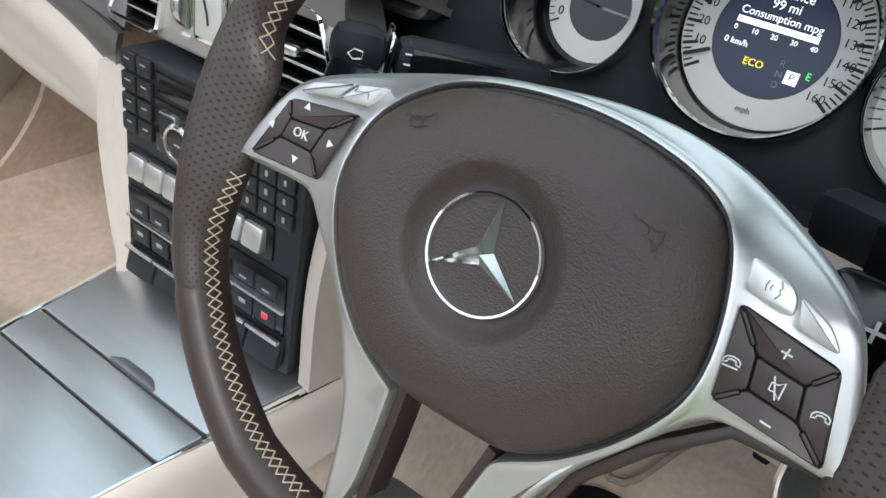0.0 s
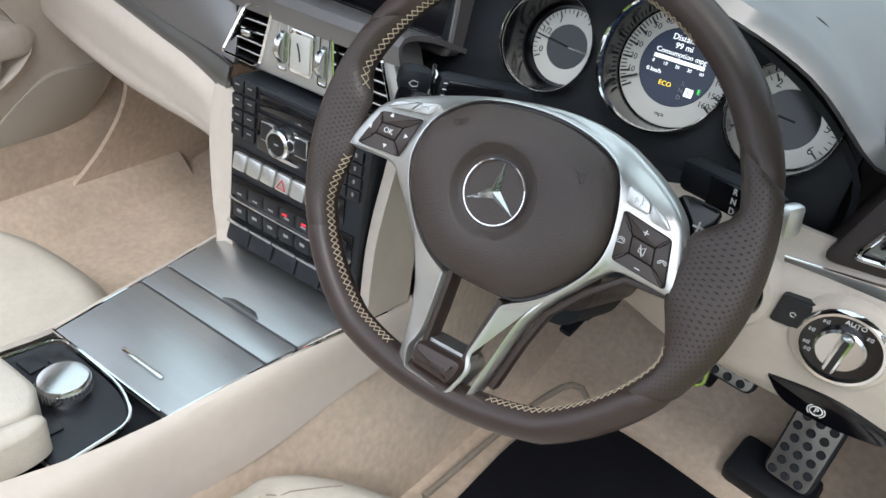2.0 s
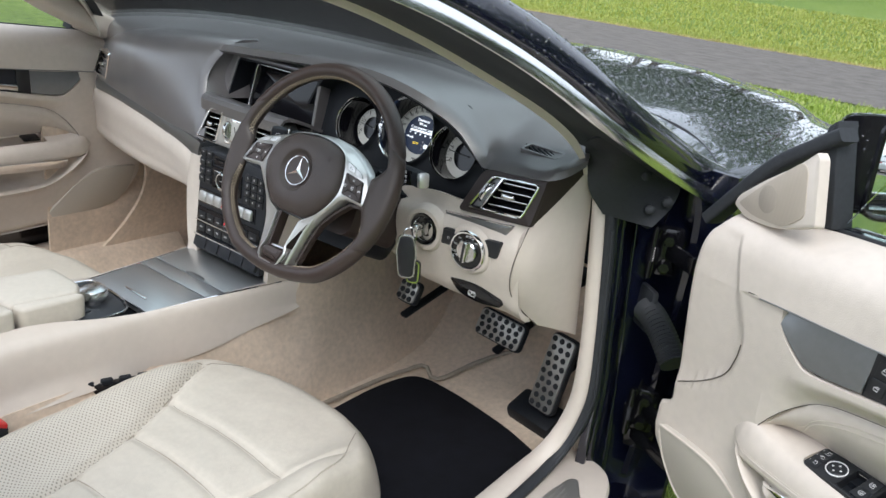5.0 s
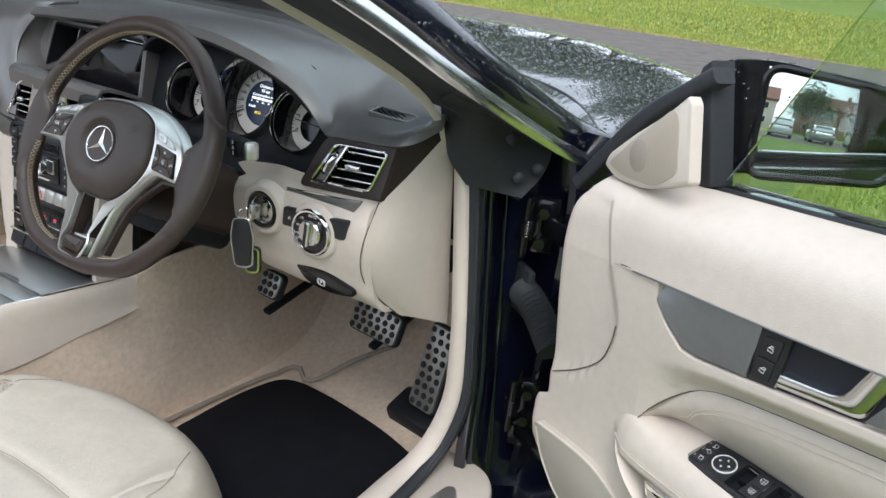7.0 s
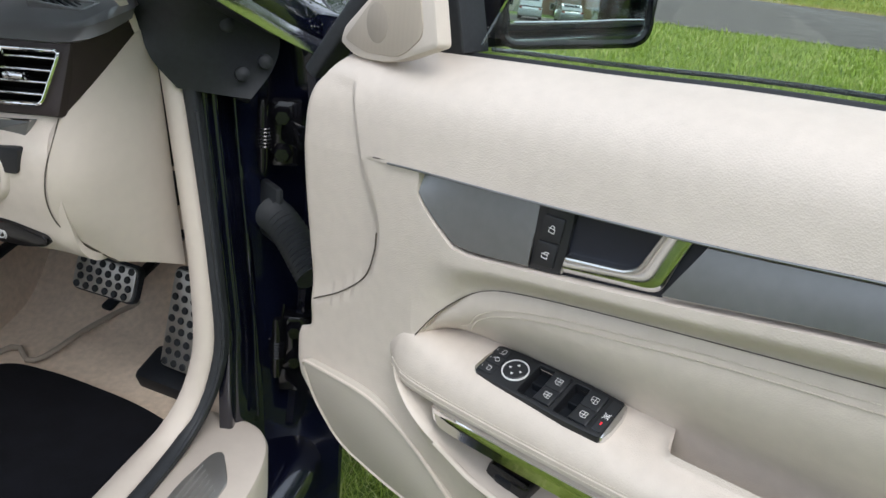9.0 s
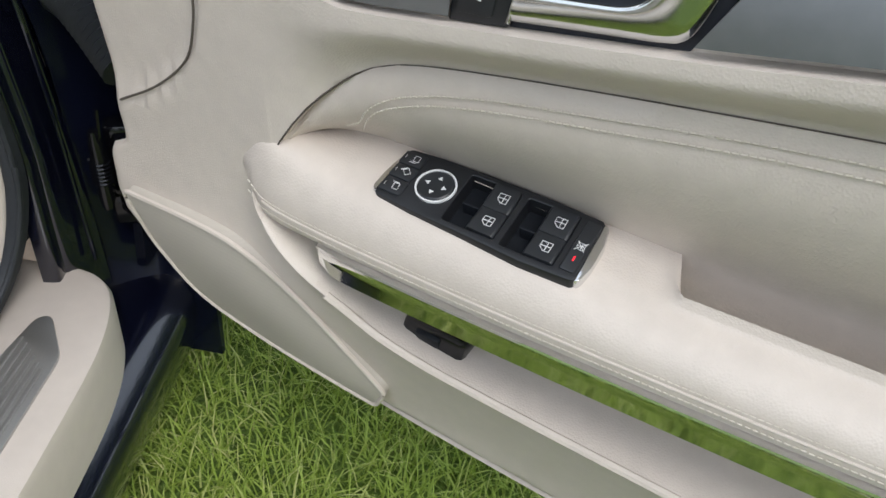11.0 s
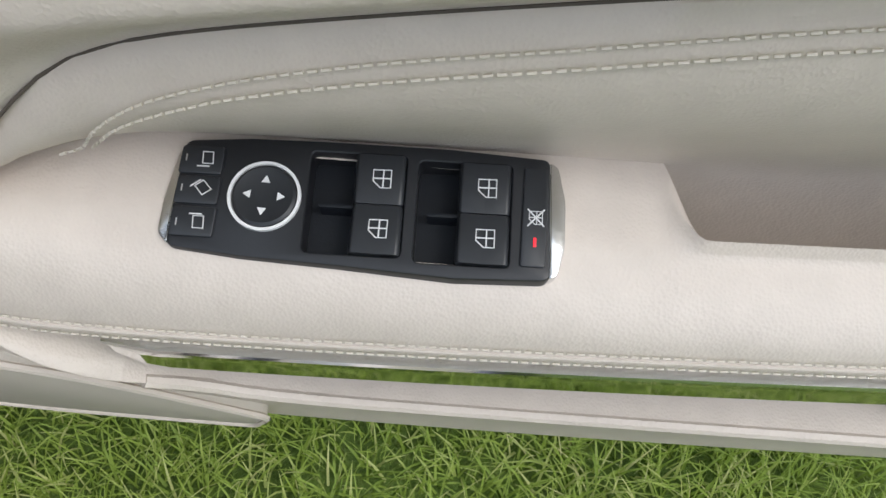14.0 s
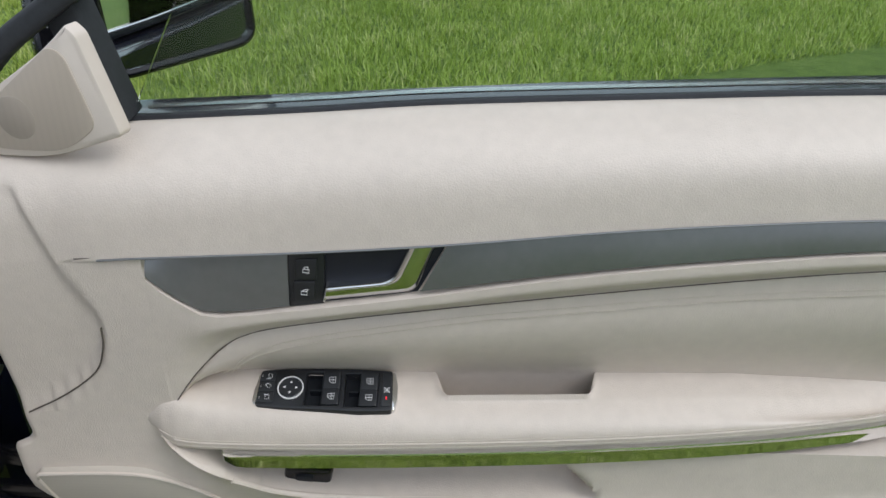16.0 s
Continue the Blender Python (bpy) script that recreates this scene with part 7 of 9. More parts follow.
pedal("brake_pedal", pose(0.482, 0.556, 0.3105, 68, 0, -8), 0.132, 0.062, "stainless brake pedal with black rubber studs", 4, 6)
ap = pedal("accelerator_pedal", pose(0.6455, 0.537, 0.268, 74, 0, -12), 0.066, 0.178, "tall stainless accelerator pedal with black rubber studs", 9, 3)
pedal("parking_brake_pedal", pose(0.282, 0.4445, 0.3695, 66, 0, -6), 0.055, 0.050, "small stainless parking brake pedal with rubber studs", 3, 3)
part("foot_block", rbox(0.13, 0.08, 0.05, 0.012, m=ap.matrix_basis.inverted() @ pose(0.625, 0.545, 0.145, 22, 0, -10)), black_soft, ap)

# ---- key in the ignition ----
key = thing("car_key", pose(0.5115, 0.137, 0.650), "car key fob hanging from the ignition", "key")
part("key_shaft", rbox(0.013, 0.034, 0.024, 0.004, m=pose(0.004, 0.014, 0.012, 0, 0, -6)), satin_chrome, key, "chrome key end")
part("key_ring", tube([(0.012 * math.cos(a), 0.002, 0.014 * math.sin(a)) for a in np.linspace(0, 6.28, 20)[:-1]], 0.0011, 6, True, m=pose(-0.004, -0.004, 0.002, 0, 0, 34)), chrome, key)
FB = pose(-0.004, -0.008, -0.036, 86, -6, 22)
fob_out = [(-0.013, -0.040), (0.013, -0.040), (0.0175, 0.006), (0.012, 0.036), (-0.012, 0.036), (-0.0175, 0.006)]
part("fob", slab(fillet(fob_out, 0.008, 4), -0.005, 0.006, 0.004, m=FB), button_black, key, "grey-black key fob")
part("fob_edge", tube([V((x, y, 0.0)) for x, y in fillet([(x * 1.05, y * 1.02) for x, y in fob_out], 0.008, 4)], 0.0022, 6, True, m=FB), satin_chrome, key, "chrome rim of the fob")
TG = pose(0.004, 0.006, -0.066, 88, -4, 22)
part("tag", slab(fillet([(-0.0135, -0.026), (0.0135, -0.026), (0.0145, 0.02), (-0.0145, 0.02)], 0.010, 4), -0.003, 0.003, 0.002, m=TG), button_black, key, "dark key tag with a green edge")
part("tag_edge", tube([V((x, y, 0.0022)) for x, y in fillet([(-0.0105, -0.023), (0.0105, -0.023), (0.0115, 0.017), (-0.0115, 0.017)], 0.008, 4)], 0.0018, 6, True, m=TG), lime_plastic, key, "green edge")


# ---- driver's door, standing open ----
DM = pose(0.973, 0.2594, 0, 0, 0, -27)
door = thing("driver_door", DM, "open navy car door with beige leather lining and metal trim", "car door")
U1 = 1.17


def at_u(pairs):
    xs, ys = zip(*curve_pts(pairs, 60))
    return lambda u: float(np.interp(u, xs, ys))


belt = at_u([(0.0, 0.822), (0.136, 0.838), (0.337, 0.855), (0.467, 0.867), (0.686, 0.880), (0.878, 0.890), (1.2, 0.900)])
alu_t = at_u([(0.0, 0.72), (0.10, 0.729), (0.173, 0.737), (0.335, 0.749), (0.474, 0.762), (0.628, 0.781), (0.770, 0.794), (0.898, 0.802), (1.2, 0.812)])
alu_b0 = at_u([(0.173, 0.735), (0.198, 0.705), (0.225, 0.684), (0.25, 0.674), (0.325, 0.684), (0.449, 0.704), (0.585, 0.729), (0.733, 0.750), (0.912, 0.768), (1.2, 0.784)])
groove = at_u([(0.185, 0.536), (0.194, 0.553), (0.216, 0.587), (0.239, 0.612), (0.266, 0.632), (0.32, 0.648), (0.485, 0.676), (0.751, 0.715), (0.944, 0.736), (1.2, 0.750)])
foot = at_u([(0.0, 0.450), (0.012, 0.405), (0.03, 0.368), (0.058, 0.328), (0.10, 0.311), (0.147, 0.304), (0.273, 0.294), (0.5, 0.291), (0.79, 0.303), (0.976, 0.330), (1.08, 0.370), (1.17, 0.46)])
arm_in = at_u([(0.145, 0.002), (0.157, 0.007), (0.17, 0.015), (0.19, 0.0205), (0.22, 0.023), (0.30, 0.024), (0.5, 0.024), (0.66, 0.022), (0.83, 0.016), (0.95, 0.0), (1.03, -0.025), (1.17, -0.05)])
lip = at_u([(0.152, 0.548), (0.158, 0.537), (0.17, 0.518), (0.188, 0.499), (0.217, 0.475), (0.248, 0.450), (0.276, 0.430), (0.312, 0.420), (0.36, 0.416), (0.5, 0.415), (0.9, 0.420), (1.2, 0.45)])
stitch_v = at_u([(0.17, 0.522), (0.20, 0.511), (0.37, 0.514), (0.65, 0.530), (0.83, 0.545), (0.95, 0.552), (1.17, 0.55)])


seam_u = at_u([(0.520, 0.005), (0.533, 0.034), (0.561, 0.080), (0.595, 0.1185), (0.628, 0.133), (0.662, 0.1365), (0.717, 0.112), (0.7715, 0.091), (0.803, 0.076), (0.82, 0.070)])
front_edge = at_u([(0.29, 0.0), (0.44, 0.0), (0.466, 0.0), (0.478, 0.002), (0.493, 0.024), (0.525, 0.0236), (0.60, 0.018), (0.687, 0.0115), (0.757, 0.0085), (0.79, 0.014), (0.80, 0.024), (0.806, 0.022), (0.83, 0.030)])


def alu_b(u):
    return min(alu_b0(u), alu_t(u) - 0.001)


def nose_ridge(u, v):
    """How far the lining rises to the edge that clasps the nose of the armrest."""
    d = v - lip(u)
    fall = 1 - step(d, 0.0, 0.006) if d > 0 else 1 - step(-d, 0.0, 0.034)
    return max(0.0, arm_in(u) - 0.0055) * step(u, 0.160, 0.184) * (1 - step(u, 0.195, 0.275)) * fall


def base_depth(u, v):
    """How far the lining stands into the cabin at u along the door and the height v."""
    if v > alu_t(u):
        s = (v - alu_t(u)) / max(0.02, belt(u) - alu_t(u))
        cover = 0.006 * step(seam_u(v) - u, -0.004, 0.006) * (1 - step(v, 0.790, 0.806)) if v < 0.81 else 0.0
        near = 1 - step(u, 0.110, 0.150)
        return (0.020 - 0.002 * near) - 0.008 * s - 0.068 * s ** 5 - cover
    front = 0.004 + 0.014 * step(v, 0.47, 0.73)
    if 0.52 < v < 0.79:
        front -= 0.006 * step(seam_u(v) - u, -0.004, 0.006) * step(v, 0.52, 0.56)
    slope = 0.010 - 0.038 * step(0.46 - v, 0.0, 0.17)
    if u < 0.155 or (u < 0.19 and v > groove(u)):
        return min(front, slope) if v < 0.46 else front
    if v > alu_b(u) and u > 0.173:
        return 0.008
    g, b = groove(u), alu_b(u)
    if v > g:
        k = step(u, 0.18, 0.27)
        t = (b - v) / max(0.008, b - g)
        return front * (1 - k) + k * (0.020 - 0.026 * step(t, 0.25, 1.0))
    l = lip(u)
    if v > max(0.50, l):
        t = (g - v) / max(0.012, g - 0.548)
        k = step(u, 0.184, 0.21)
        return front * (1 - k) + k * (-0.004 + 0.006 * math.sin(min(1, t) * math.pi) - 0.046 * step(t, 0.15, 1.05))
    if v <= l:
        blend = step(u, 0.155, 0.24)
        flat = min(front, slope) if v < 0.46 else front
        return flat * (1 - blend) + blend * (slope + 0.005 * (1 - step(l - v, 0.0, 0.012)))
    ramp = step(u - (0.655 - (v - 0.42) * 0.9), -0.008, 0.010)
    hollow = (-0.055 * (1 - ramp) + 0.006 * ramp) * step(u, 0.185, 0.25) + front * (1 - step(u, 0.185, 0.25))
    k = step(v - l, 0.003, 0.010)
    blend = step(u, 0.155, 0.24)
    return front * (1 - blend) + ((slope + 0.005) * (1 - k) + hollow * k) * blend


def depth(u, v):
    return base_depth(u, v) + nose_ridge(u, v)


def lining():
    """The padded skin, cut along its edges so that they stay crisp."""
    bm = bmesh.new()
    us = sorted(set([round(U1 * k / 190, 5) for k in range(191)] + [round(0.15 + 0.0022 * k, 5) for k in range(60)] + [round(0.02 + 0.0025 * k, 5) for k in range(52)]))
    cols = []
    for u in us:
        lo, hi = foot(u), belt(u)
        l_ = lip(u) if u > 0.155 else 0.47 + (lip(0.155) - 0.47) * step(u, 0.06, 0.155)
        m_ = max(l_ + 0.008, 0.50)
        marks = [lo, max(l_, lo + 0.01), m_, max(groove(u) if u > 0.15 else 0.535, m_ + 0.012), alu_b(u), alu_t(u), hi]
        vs = []
        for (a, b), n in zip(zip(marks, marks[1:]), (26, 10, 14, 14, 3, 24)):
            e = 0.0004 if b - a > 0.002 else 0.0
            vs += [a + e + (b - a - 2 * e) * k / n for k in range(n + 1)]
        col = [bm.verts.new((u, 0.035, lo - 0.004))]
        for v in vs:
            e = min(1.0, (v - lo) / 0.016, (u + 0.003) / 0.012, (U1 - u + 0.002) / 0.03)
            col.append(bm.verts.new((u + front_edge(v) * max(0.0, 1 - u / 0.07), -depth(u, v) + 0.014 * (1 - max(0.0, e)) ** 2, v)))
        col.append(bm.verts.new((u, 0.075, hi - 0.004)))
        cols.append(col)
    for a, b in zip(cols, cols[1:]):
        for j in range(len(a) - 1):
            bm.faces.new((a[j], b[j], b[j + 1], a[j + 1]))
    return bm


panel = part("lining", lining(), leather_beige, door, "beige padded door lining", sharp=60)
DL = Matrix(((1, 0, 0, 0), (0, 0, -1, 0), (0, 1, 0, 0), (0, 0, 0, 1)))   # plate frame: x along, y up, z into the cabin

recess_blue = material("recess_blue", (0.006, 0.008, 0.016), 0.5, grain=900, bump=0.1, vary=0.1)
handle_chrome = material("handle_chrome", (0.72, 0.73, 0.73), 0.14, 1.0, vary=0.03, vary_scale=20, rough_vary=0.03)

# painted shell behind the lining
shell = fillet([(0.012, 0.815), (0.008, 0.45), (0.035, 0.345), (0.075, 0.295), (0.16, 0.278), (0.55, 0.270), (0.98, 0.295), (1.12, 0.36), (1.19, 0.52), (1.20, 0.893), (0.6, 0.860)], 0.03, 4)
part("shell", slab(shell, -0.165, -0.070, 0.006, m=DL), navy_paint, door, "dark navy painted door shell")
part("shell_edge", slab(inset(shell, 0.008), -0.074, -0.058, 0.0, m=DL), navy_paint, door)
part("shell_front", slab(fillet([(0.012, 0.80), (0.012, 0.40), (0.03, 0.40), (0.03, 0.80)], 0.004, 2), -0.16, -0.02, 0.004, m=DL), black_soft, door)

# metal trim: front piece, switch, handle recess, long piece
def strip_between(u0, u1, lift, name, mat, label, slant=0.0, n=50):
    bm = bmesh.new()
    top_, bot_ = [], []
    for k in range(n + 1):
        u = u0 + (u1 - u0) * k / n
        top_.append((u, alu_t(u) - 0.0015))
        bot_.append((u, alu_b(u) + 0.0015))
    rows_ = []
    for f in (0.0, 0.04, 0.25, 0.5, 0.75, 0.96, 1.0):
        bulge = lift + 0.0012 * (1 - (2 * f - 1) ** 2) - 0.0085 * f + 0.0045 - (0.006 if f in (0.0, 1.0) else 0)
        rows_.append([(a[0] + slant * (0.5 - f), -bulge, b[1] + (a[1] - b[1]) * f) for a, b in zip(top_, bot_)])
    return part(name, sheet(rows_, 0, 0, 0.0, smooth=False), mat, door, label, sharp=50)


strip_between(0.174, 0.3245, 0.012, "metal_trim", trim_grey, "brushed grey metal trim")
strip_between(0.4625, U1, 0.014, "metal_trim", trim_grey, "brushed grey metal trim", slant=-0.026)
bl = [(u, -0.021, alu_t(u) + 0.001) for u in np.linspace(0.15, U1, 40)]
part("bright_line", tube(bl, 0.0011, 6), trim_grey, door, "thin bright line above the trim")
part("panel_crease", tube([(u, -0.0190, alu_t(u) + 0.0035) for u in np.linspace(0.128, U1, 40)], 0.0007, 5), seam_dark, door)
part("lock_plate", slab(fillet([(0.3235, alu_b(0.3235) + 0.001), (0.3575, alu_b(0.3575) + 0.001), (0.361, alu_t(0.361) - 0.001), (0.3255, alu_t(0.3255) - 0.001)], 0.001, 3), 0.004, 0.0135, 0.001, m=DL), button_black, door, "black central locking keys")
for k, (uu, vv) in enumerate(((0.3425, 0.7285), (0.3395, 0.7035))):
    part("lock_key", slab(fillet([(-0.0115, -0.0125), (0.0095, -0.0105), (0.0115, 0.0125), (-0.0095, 0.0115)], 0.002, 3), 0, 0.0025, 0.0008, m=DL @ Matrix.Translation((uu, vv, 0.0128))), button_black, door)
    bw = tube([(-0.0028, -0.0028, 0), (0.0028, -0.0028, 0), (0.0028, 0.0010, 0), (-0.0028, 0.0010, 0)], 0.0004, 5, True, m=DL @ pose(uu, vv, 0.0156, 0, 0, -8))
    tube([(-0.0016, 0.0012, 0), (-0.0012 + 0.002 * k, 0.0036, 0), (0.0016 + 0.002 * k, 0.0036, 0), (0.0018, 0.0012, 0)], 0.0004, 5, m=DL @ pose(uu, vv, 0.0156, 0, 0, -8), bm=bw)
    part("lock_mark", bw, white_print, door)
rc = fillet([(0.355, alu_b(0.355) + 0.0005), (0.448, alu_b(0.448) + 0.0005), (0.476, alu_t(0.476) - 0.0005), (0.358, alu_t(0.358) - 0.0005)], 0.001, 3)
part("handle_recess", slab(rc, 0.0, 0.0092, 0.0, m=DL), recess_blue, door, "black handle recess")
outer_ = curve_pts([(0.358, 0.6935), (0.38, 0.697), (0.41, 0.7015), (0.434, 0.7052), (0.4445, 0.7085), (0.4495, 0.716), (0.4565, 0.738), (0.467, 0.7675)], 40)
inner_ = curve_pts([(0.362, 0.711), (0.38, 0.7137), (0.40, 0.7165), (0.416, 0.7195), (0.4255, 0.7265), (0.4315, 0.739), (0.437, 0.752), (0.443, 0.7655)], 40)
rows_ = []
for f, w in ((0.0, 0.004), (0.0, 0.0115), (0.04, 0.0140), (0.25, 0.0162), (0.5, 0.0178), (0.75, 0.0187), (0.90, 0.0190), (0.96, 0.0180), (1.0, 0.0155), (1.0, 0.004)):
    rows_.append([(a[0] + (b[0] - a[0]) * f, -w, a[1] + (b[1] - a[1]) * f) for a, b in zip(outer_, inner_)])
part("door_handle", sheet(rows_, 0, 0, smooth=False), handle_chrome, door, "polished chrome door handle", sharp=60)
for e in (0, -1):
    part("handle_end", sweep([(outer_[e][0], -0.0125, outer_[e][1]), (inner_[e][0], -0.0155, inner_[e][1])], fillet([(-0.0012, -0.008), (0.0012, -0.008), (0.0012, 0.003), (-0.0012, 0.003)], 0.0008, 2), up=(0, -1, 0)), handle_chrome, door)

# leather insert seam and twin stitching
part("insert_seam", tube([(u, -depth(u, groove(u) + 0.0005) - 0.0005, groove(u)) for u in np.linspace(0.186, U1, 90)], 0.0007, 5), seam_dark, door)


def stitch_row(pts, name, length=0.0030, gap=0.0012, r=0.00042, mat=None):
    """A row of single stitches along a smooth line."""
    total = sum((V(b) - V(a)).length for a, b in zip(pts, pts[1:]))
    n = int(total / (length + gap))
    q = curve_pts(pts, 2 * n + 1)
    bm = bmesh.new()
    for k in range(n):
        a, b = V(q[2 * k]), V(q[2 * k + 1])
        tube([a, (a + b) / 2, b + (b - a) * 0.35], r, 5, bm=bm)
    return part(name, bm, mat or thread_beige, door, "pale stitching", kind="stuff")


st = at_u([(0.25, 0.576), (0.268, 0.602), (0.30, 0.620), (0.35, 0.634), (0.41, 0.6455), (0.50, 0.662), (0.60, 0.676), (0.77, 0.698), (0.98, 0.713), (1.17, 0.718)])
for dv in (0.0, 0.0065):
    stitch_row([(u, -max(depth(u, st(u) + dv), depth(u, st(u) + dv + 0.004)) - 0.0016, st(u) + dv) for u in np.linspace(0.25 - dv, 1.15, 90)], "stitching", r=0.0006)

# armrest
def ell(x):
    return math.sqrt(max(0.0, 1 - (1 - min(1.0, max(0.0, x))) ** 2))


def arm_section(u):
    """Outline of the armrest at u: depth into the cabin, height."""
    nose = ell((u - 0.150) / 0.062)
    top = float(np.interp(u, [0.15, 0.18, 0.20, 0.235, 0.28, 0.467, 0.66, 0.79, 0.98, 1.10], [0.546, 0.556, 0.560, 0.563, 0.564, 0.562, 0.570, 0.575, 0.566, 0.545]))
    tip = ell((u - 0.150) / 0.050)
    top = 0.538 + (top - 0.538) * tip
    wi = 0.001 + (arm_in(u) - 0.001) * tip
    notch = step(u, 0.464, 0.483) * (1 - step(u, 0.632, 0.652))
    wo = -0.052 + 0.043 * notch
    wo = 0.0 + wo * nose
    edge = 0.538 + (stitch_v(u) - 0.538) * tip
    bot = edge - 0.012 * tip
    q = step(u, 0.165, 0.26)
    lo = top - 0.015 * nose * q
    mid = wi - 0.030 * nose
    back = [(wo, top - 0.066 * notch - 0.006), (wo, top - 0.006 * notch), (wo * 0.6 + mid * 0.4, top - 0.003 * nose), (mid, lo + 0.005 * nose)]
    front_ = [(mid, lo + 0.005 * nose), (wi - 0.012 * nose, lo - 0.004 * nose * (0.3 + 0.7 * q)), (wi - 0.003 * nose, (lo + edge) / 2), (wi, edge + 0.002 * nose), (wi - 0.0005, bot + 0.004 * nose), (wi - 0.005 * nose, bot), (wi - 0.030 * nose, bot - 0.004 * nose)]
    return back, front_


def armrest():
    bm = bmesh.new()
    rings = []
    us = list(0.1502 + 0.0848 * np.linspace(0, 1, 40) ** 1.8) + list(np.linspace(0.24, 0.46, 30)) + list(np.linspace(0.462, 0.66, 80)) + list(np.linspace(0.665, 1.10, 50))
    for u in us:
        back, front_ = arm_section(u)
        sec = []
        for (p, q), n in zip(zip(back, back[1:]), (5, 5, 6)):
            sec += [(p[0] + (q[0] - p[0]) * k / n, p[1] + (q[1] - p[1]) * k / n) for k in range(n)]
        sec += curve_pts(front_, 26)
        rings.append([bm.verts.new((u, -w, v)) for w, v in sec])
    for a, b in zip(rings, rings[1:]):
        for i in range(len(a) - 1):
            bm.faces.new((a[i], a[i + 1], b[i + 1], b[i]))
    bm.faces.new(rings[0])
    bm.faces.new(rings[-1][::-1])
    bmesh.ops.recalc_face_normals(bm, faces=bm.faces[:])
    inv = SM.inverted()
    inside = lambda q: abs(q.x) < 0.071 and abs(q.y) < 0.0215 and abs(q.z) < 0.02
    bmesh.ops.delete(bm, geom=[f for f in bm.faces if all(inside(inv @ w.co) for w in f.verts)], context="FACES")
    return bm


# the switch panel's frame: x along, y towards the window, z out of the armrest
SM = pose(0.3515, 0.0140, 0.5572) @ pose(0, 0, 0, math.degrees(math.atan2(0.0155, 0.0475)), -1.2, 0)
part("armrest", armrest(), leather_beige, door, "smooth beige leather armrest", sharp=60)
part("piping", tube([(u, -arm_in(u) - 0.0004, stitch_v(u) + 0.0005) for u in np.linspace(0.19, 1.03, 60)], 0.0010, 6), leather_beige, door)
for dv in (0.0, 0.009):
    stitch_row([(u, -arm_in(u) - 0.0012, stitch_v(u) - 0.004 + dv) for u in np.linspace(0.175, 1.03, 60)], "stitching", 0.0030 if dv != 0.0045 else 0.02, 0.0012 if dv != 0.0045 else 0.0, 0.00042)
rows_ = []
for f, dw in ((0.0, -0.004), (0.03, 0.0012), (0.09, 0.0018), (0.13, 0.0005), (0.5, -0.0012), (0.96, -0.0028), (1.0, -0.006)):
    rows_.append([(u, -arm_in(u) - dw + 0.006 * (1 - min(1.0, (u - 0.212) / 0.05)), stitch_v(u) - 0.0125 - 0.026 * f * min(1.0, (u - 0.205) / 0.045)) for u in np.linspace(0.240, 1.06, 70)])
part("chrome_strip", sheet(rows_, 0, 0, -0.003, smooth=False), chrome, door, "polished chrome strip below the armrest", sharp=50)
part("lip_bead", tube([(u, -depth(u, lip(u) - 0.004) + 0.0005, lip(u) - 0.002) for u in np.linspace(0.245, 1.08, 60)], 0.0038, 8), leather_beige, door, "rounded lip of the door pocket")
part("lip_crease", tube([(u, -depth(u, lip(u) - 0.013) + 0.0002, lip(u) - 0.013) for u in np.linspace(0.25, 1.08, 60)], 0.0009, 5), seam_dark, door)
part("cup_floor", slab(fillet([(0.474, 0.012), (0.648, 0.012), (0.648, 0.056), (0.474, 0.056)], 0.006, 3), 0.480, 0.495, 0.001), leather_beige, door)

# window and mirror switches in the armrest
button_grey = material("button_grey", (0.020, 0.022, 0.026), 0.4, vary=0.1, vary_scale=40)
so = fillet([(-0.0735, 0.0222), (-0.0468, 0.0246), (-0.0134, 0.0252), (0.0312, 0.0251), (0.0700, 0.0230), (0.0712, -0.0262), (0.0343, -0.0276), (-0.0083, -0.0254), (-0.0468, -0.0240), (-0.0750, -0.0215)], [0.004, 0, 0, 0, 0.003, 0.004, 0, 0, 0, 0.004], 4)
WELLS = ((-0.0235, -0.0061, 0.0142, 0.0205, -0.0208), (0.0189, 0.0344, 0.0553, 0.0193, -0.0221))
inn = [fillet([(a, lo), (c, lo), (c, hi), (a, hi)], 0.0025, 3) for a, b, c, hi, lo in WELLS]
swp = part("switch_panel", holed(so, inn, -0.013, 0.003, 0.0012, m=SM), button_black, door, "black window and mirror switch panel")
for s_, q in ((-1, [(-0.0725, 0.021), (-0.0755, 0.017), (-0.0785, -0.002), (-0.0790, -0.016), (-0.0745, -0.021)]), (1, [(0.0695, 0.0225), (0.0735, 0.0205), (0.0765, 0.006), (0.0765, -0.012), (0.0740, -0.0235), (0.0705, -0.0258)])):
    part("end_edge", slab(fillet(q, 0.002, 3), -0.01, 0.0022, 0.001, m=SM), satin_chrome, swp, "bright end edge")
RM = SM @ Matrix.Translation((-0.0395, 0.0002, 0.001))
part("mirror_ring", lathe([(0.0141, 0.002), (0.0141, 0.0036), (0.0129, 0.0036), (0.0127, 0.0022)], 48, m=RM), white_print, swp, "bright ring")
mk = part("mirror_key", lathe([(0, 0.0030), (0.008, 0.0034), (0.0112, 0.0042), (0.0124, 0.0034), (0.0126, 0.001)], 40, m=RM), button_grey, swp, "round mirror adjuster")
bw = bmesh.new()
for a in (0, 90, 180, 270):
    slab([(-0.0017, 0.0052), (0.0017, 0.0052), (0, 0.0082)], 0, 0.0003, m=RM @ pose(0, 0, 0.0038, 0, 0, a - 2), bm=bw)
part("mirror_mark", bw, white_print, mk, smooth=False)


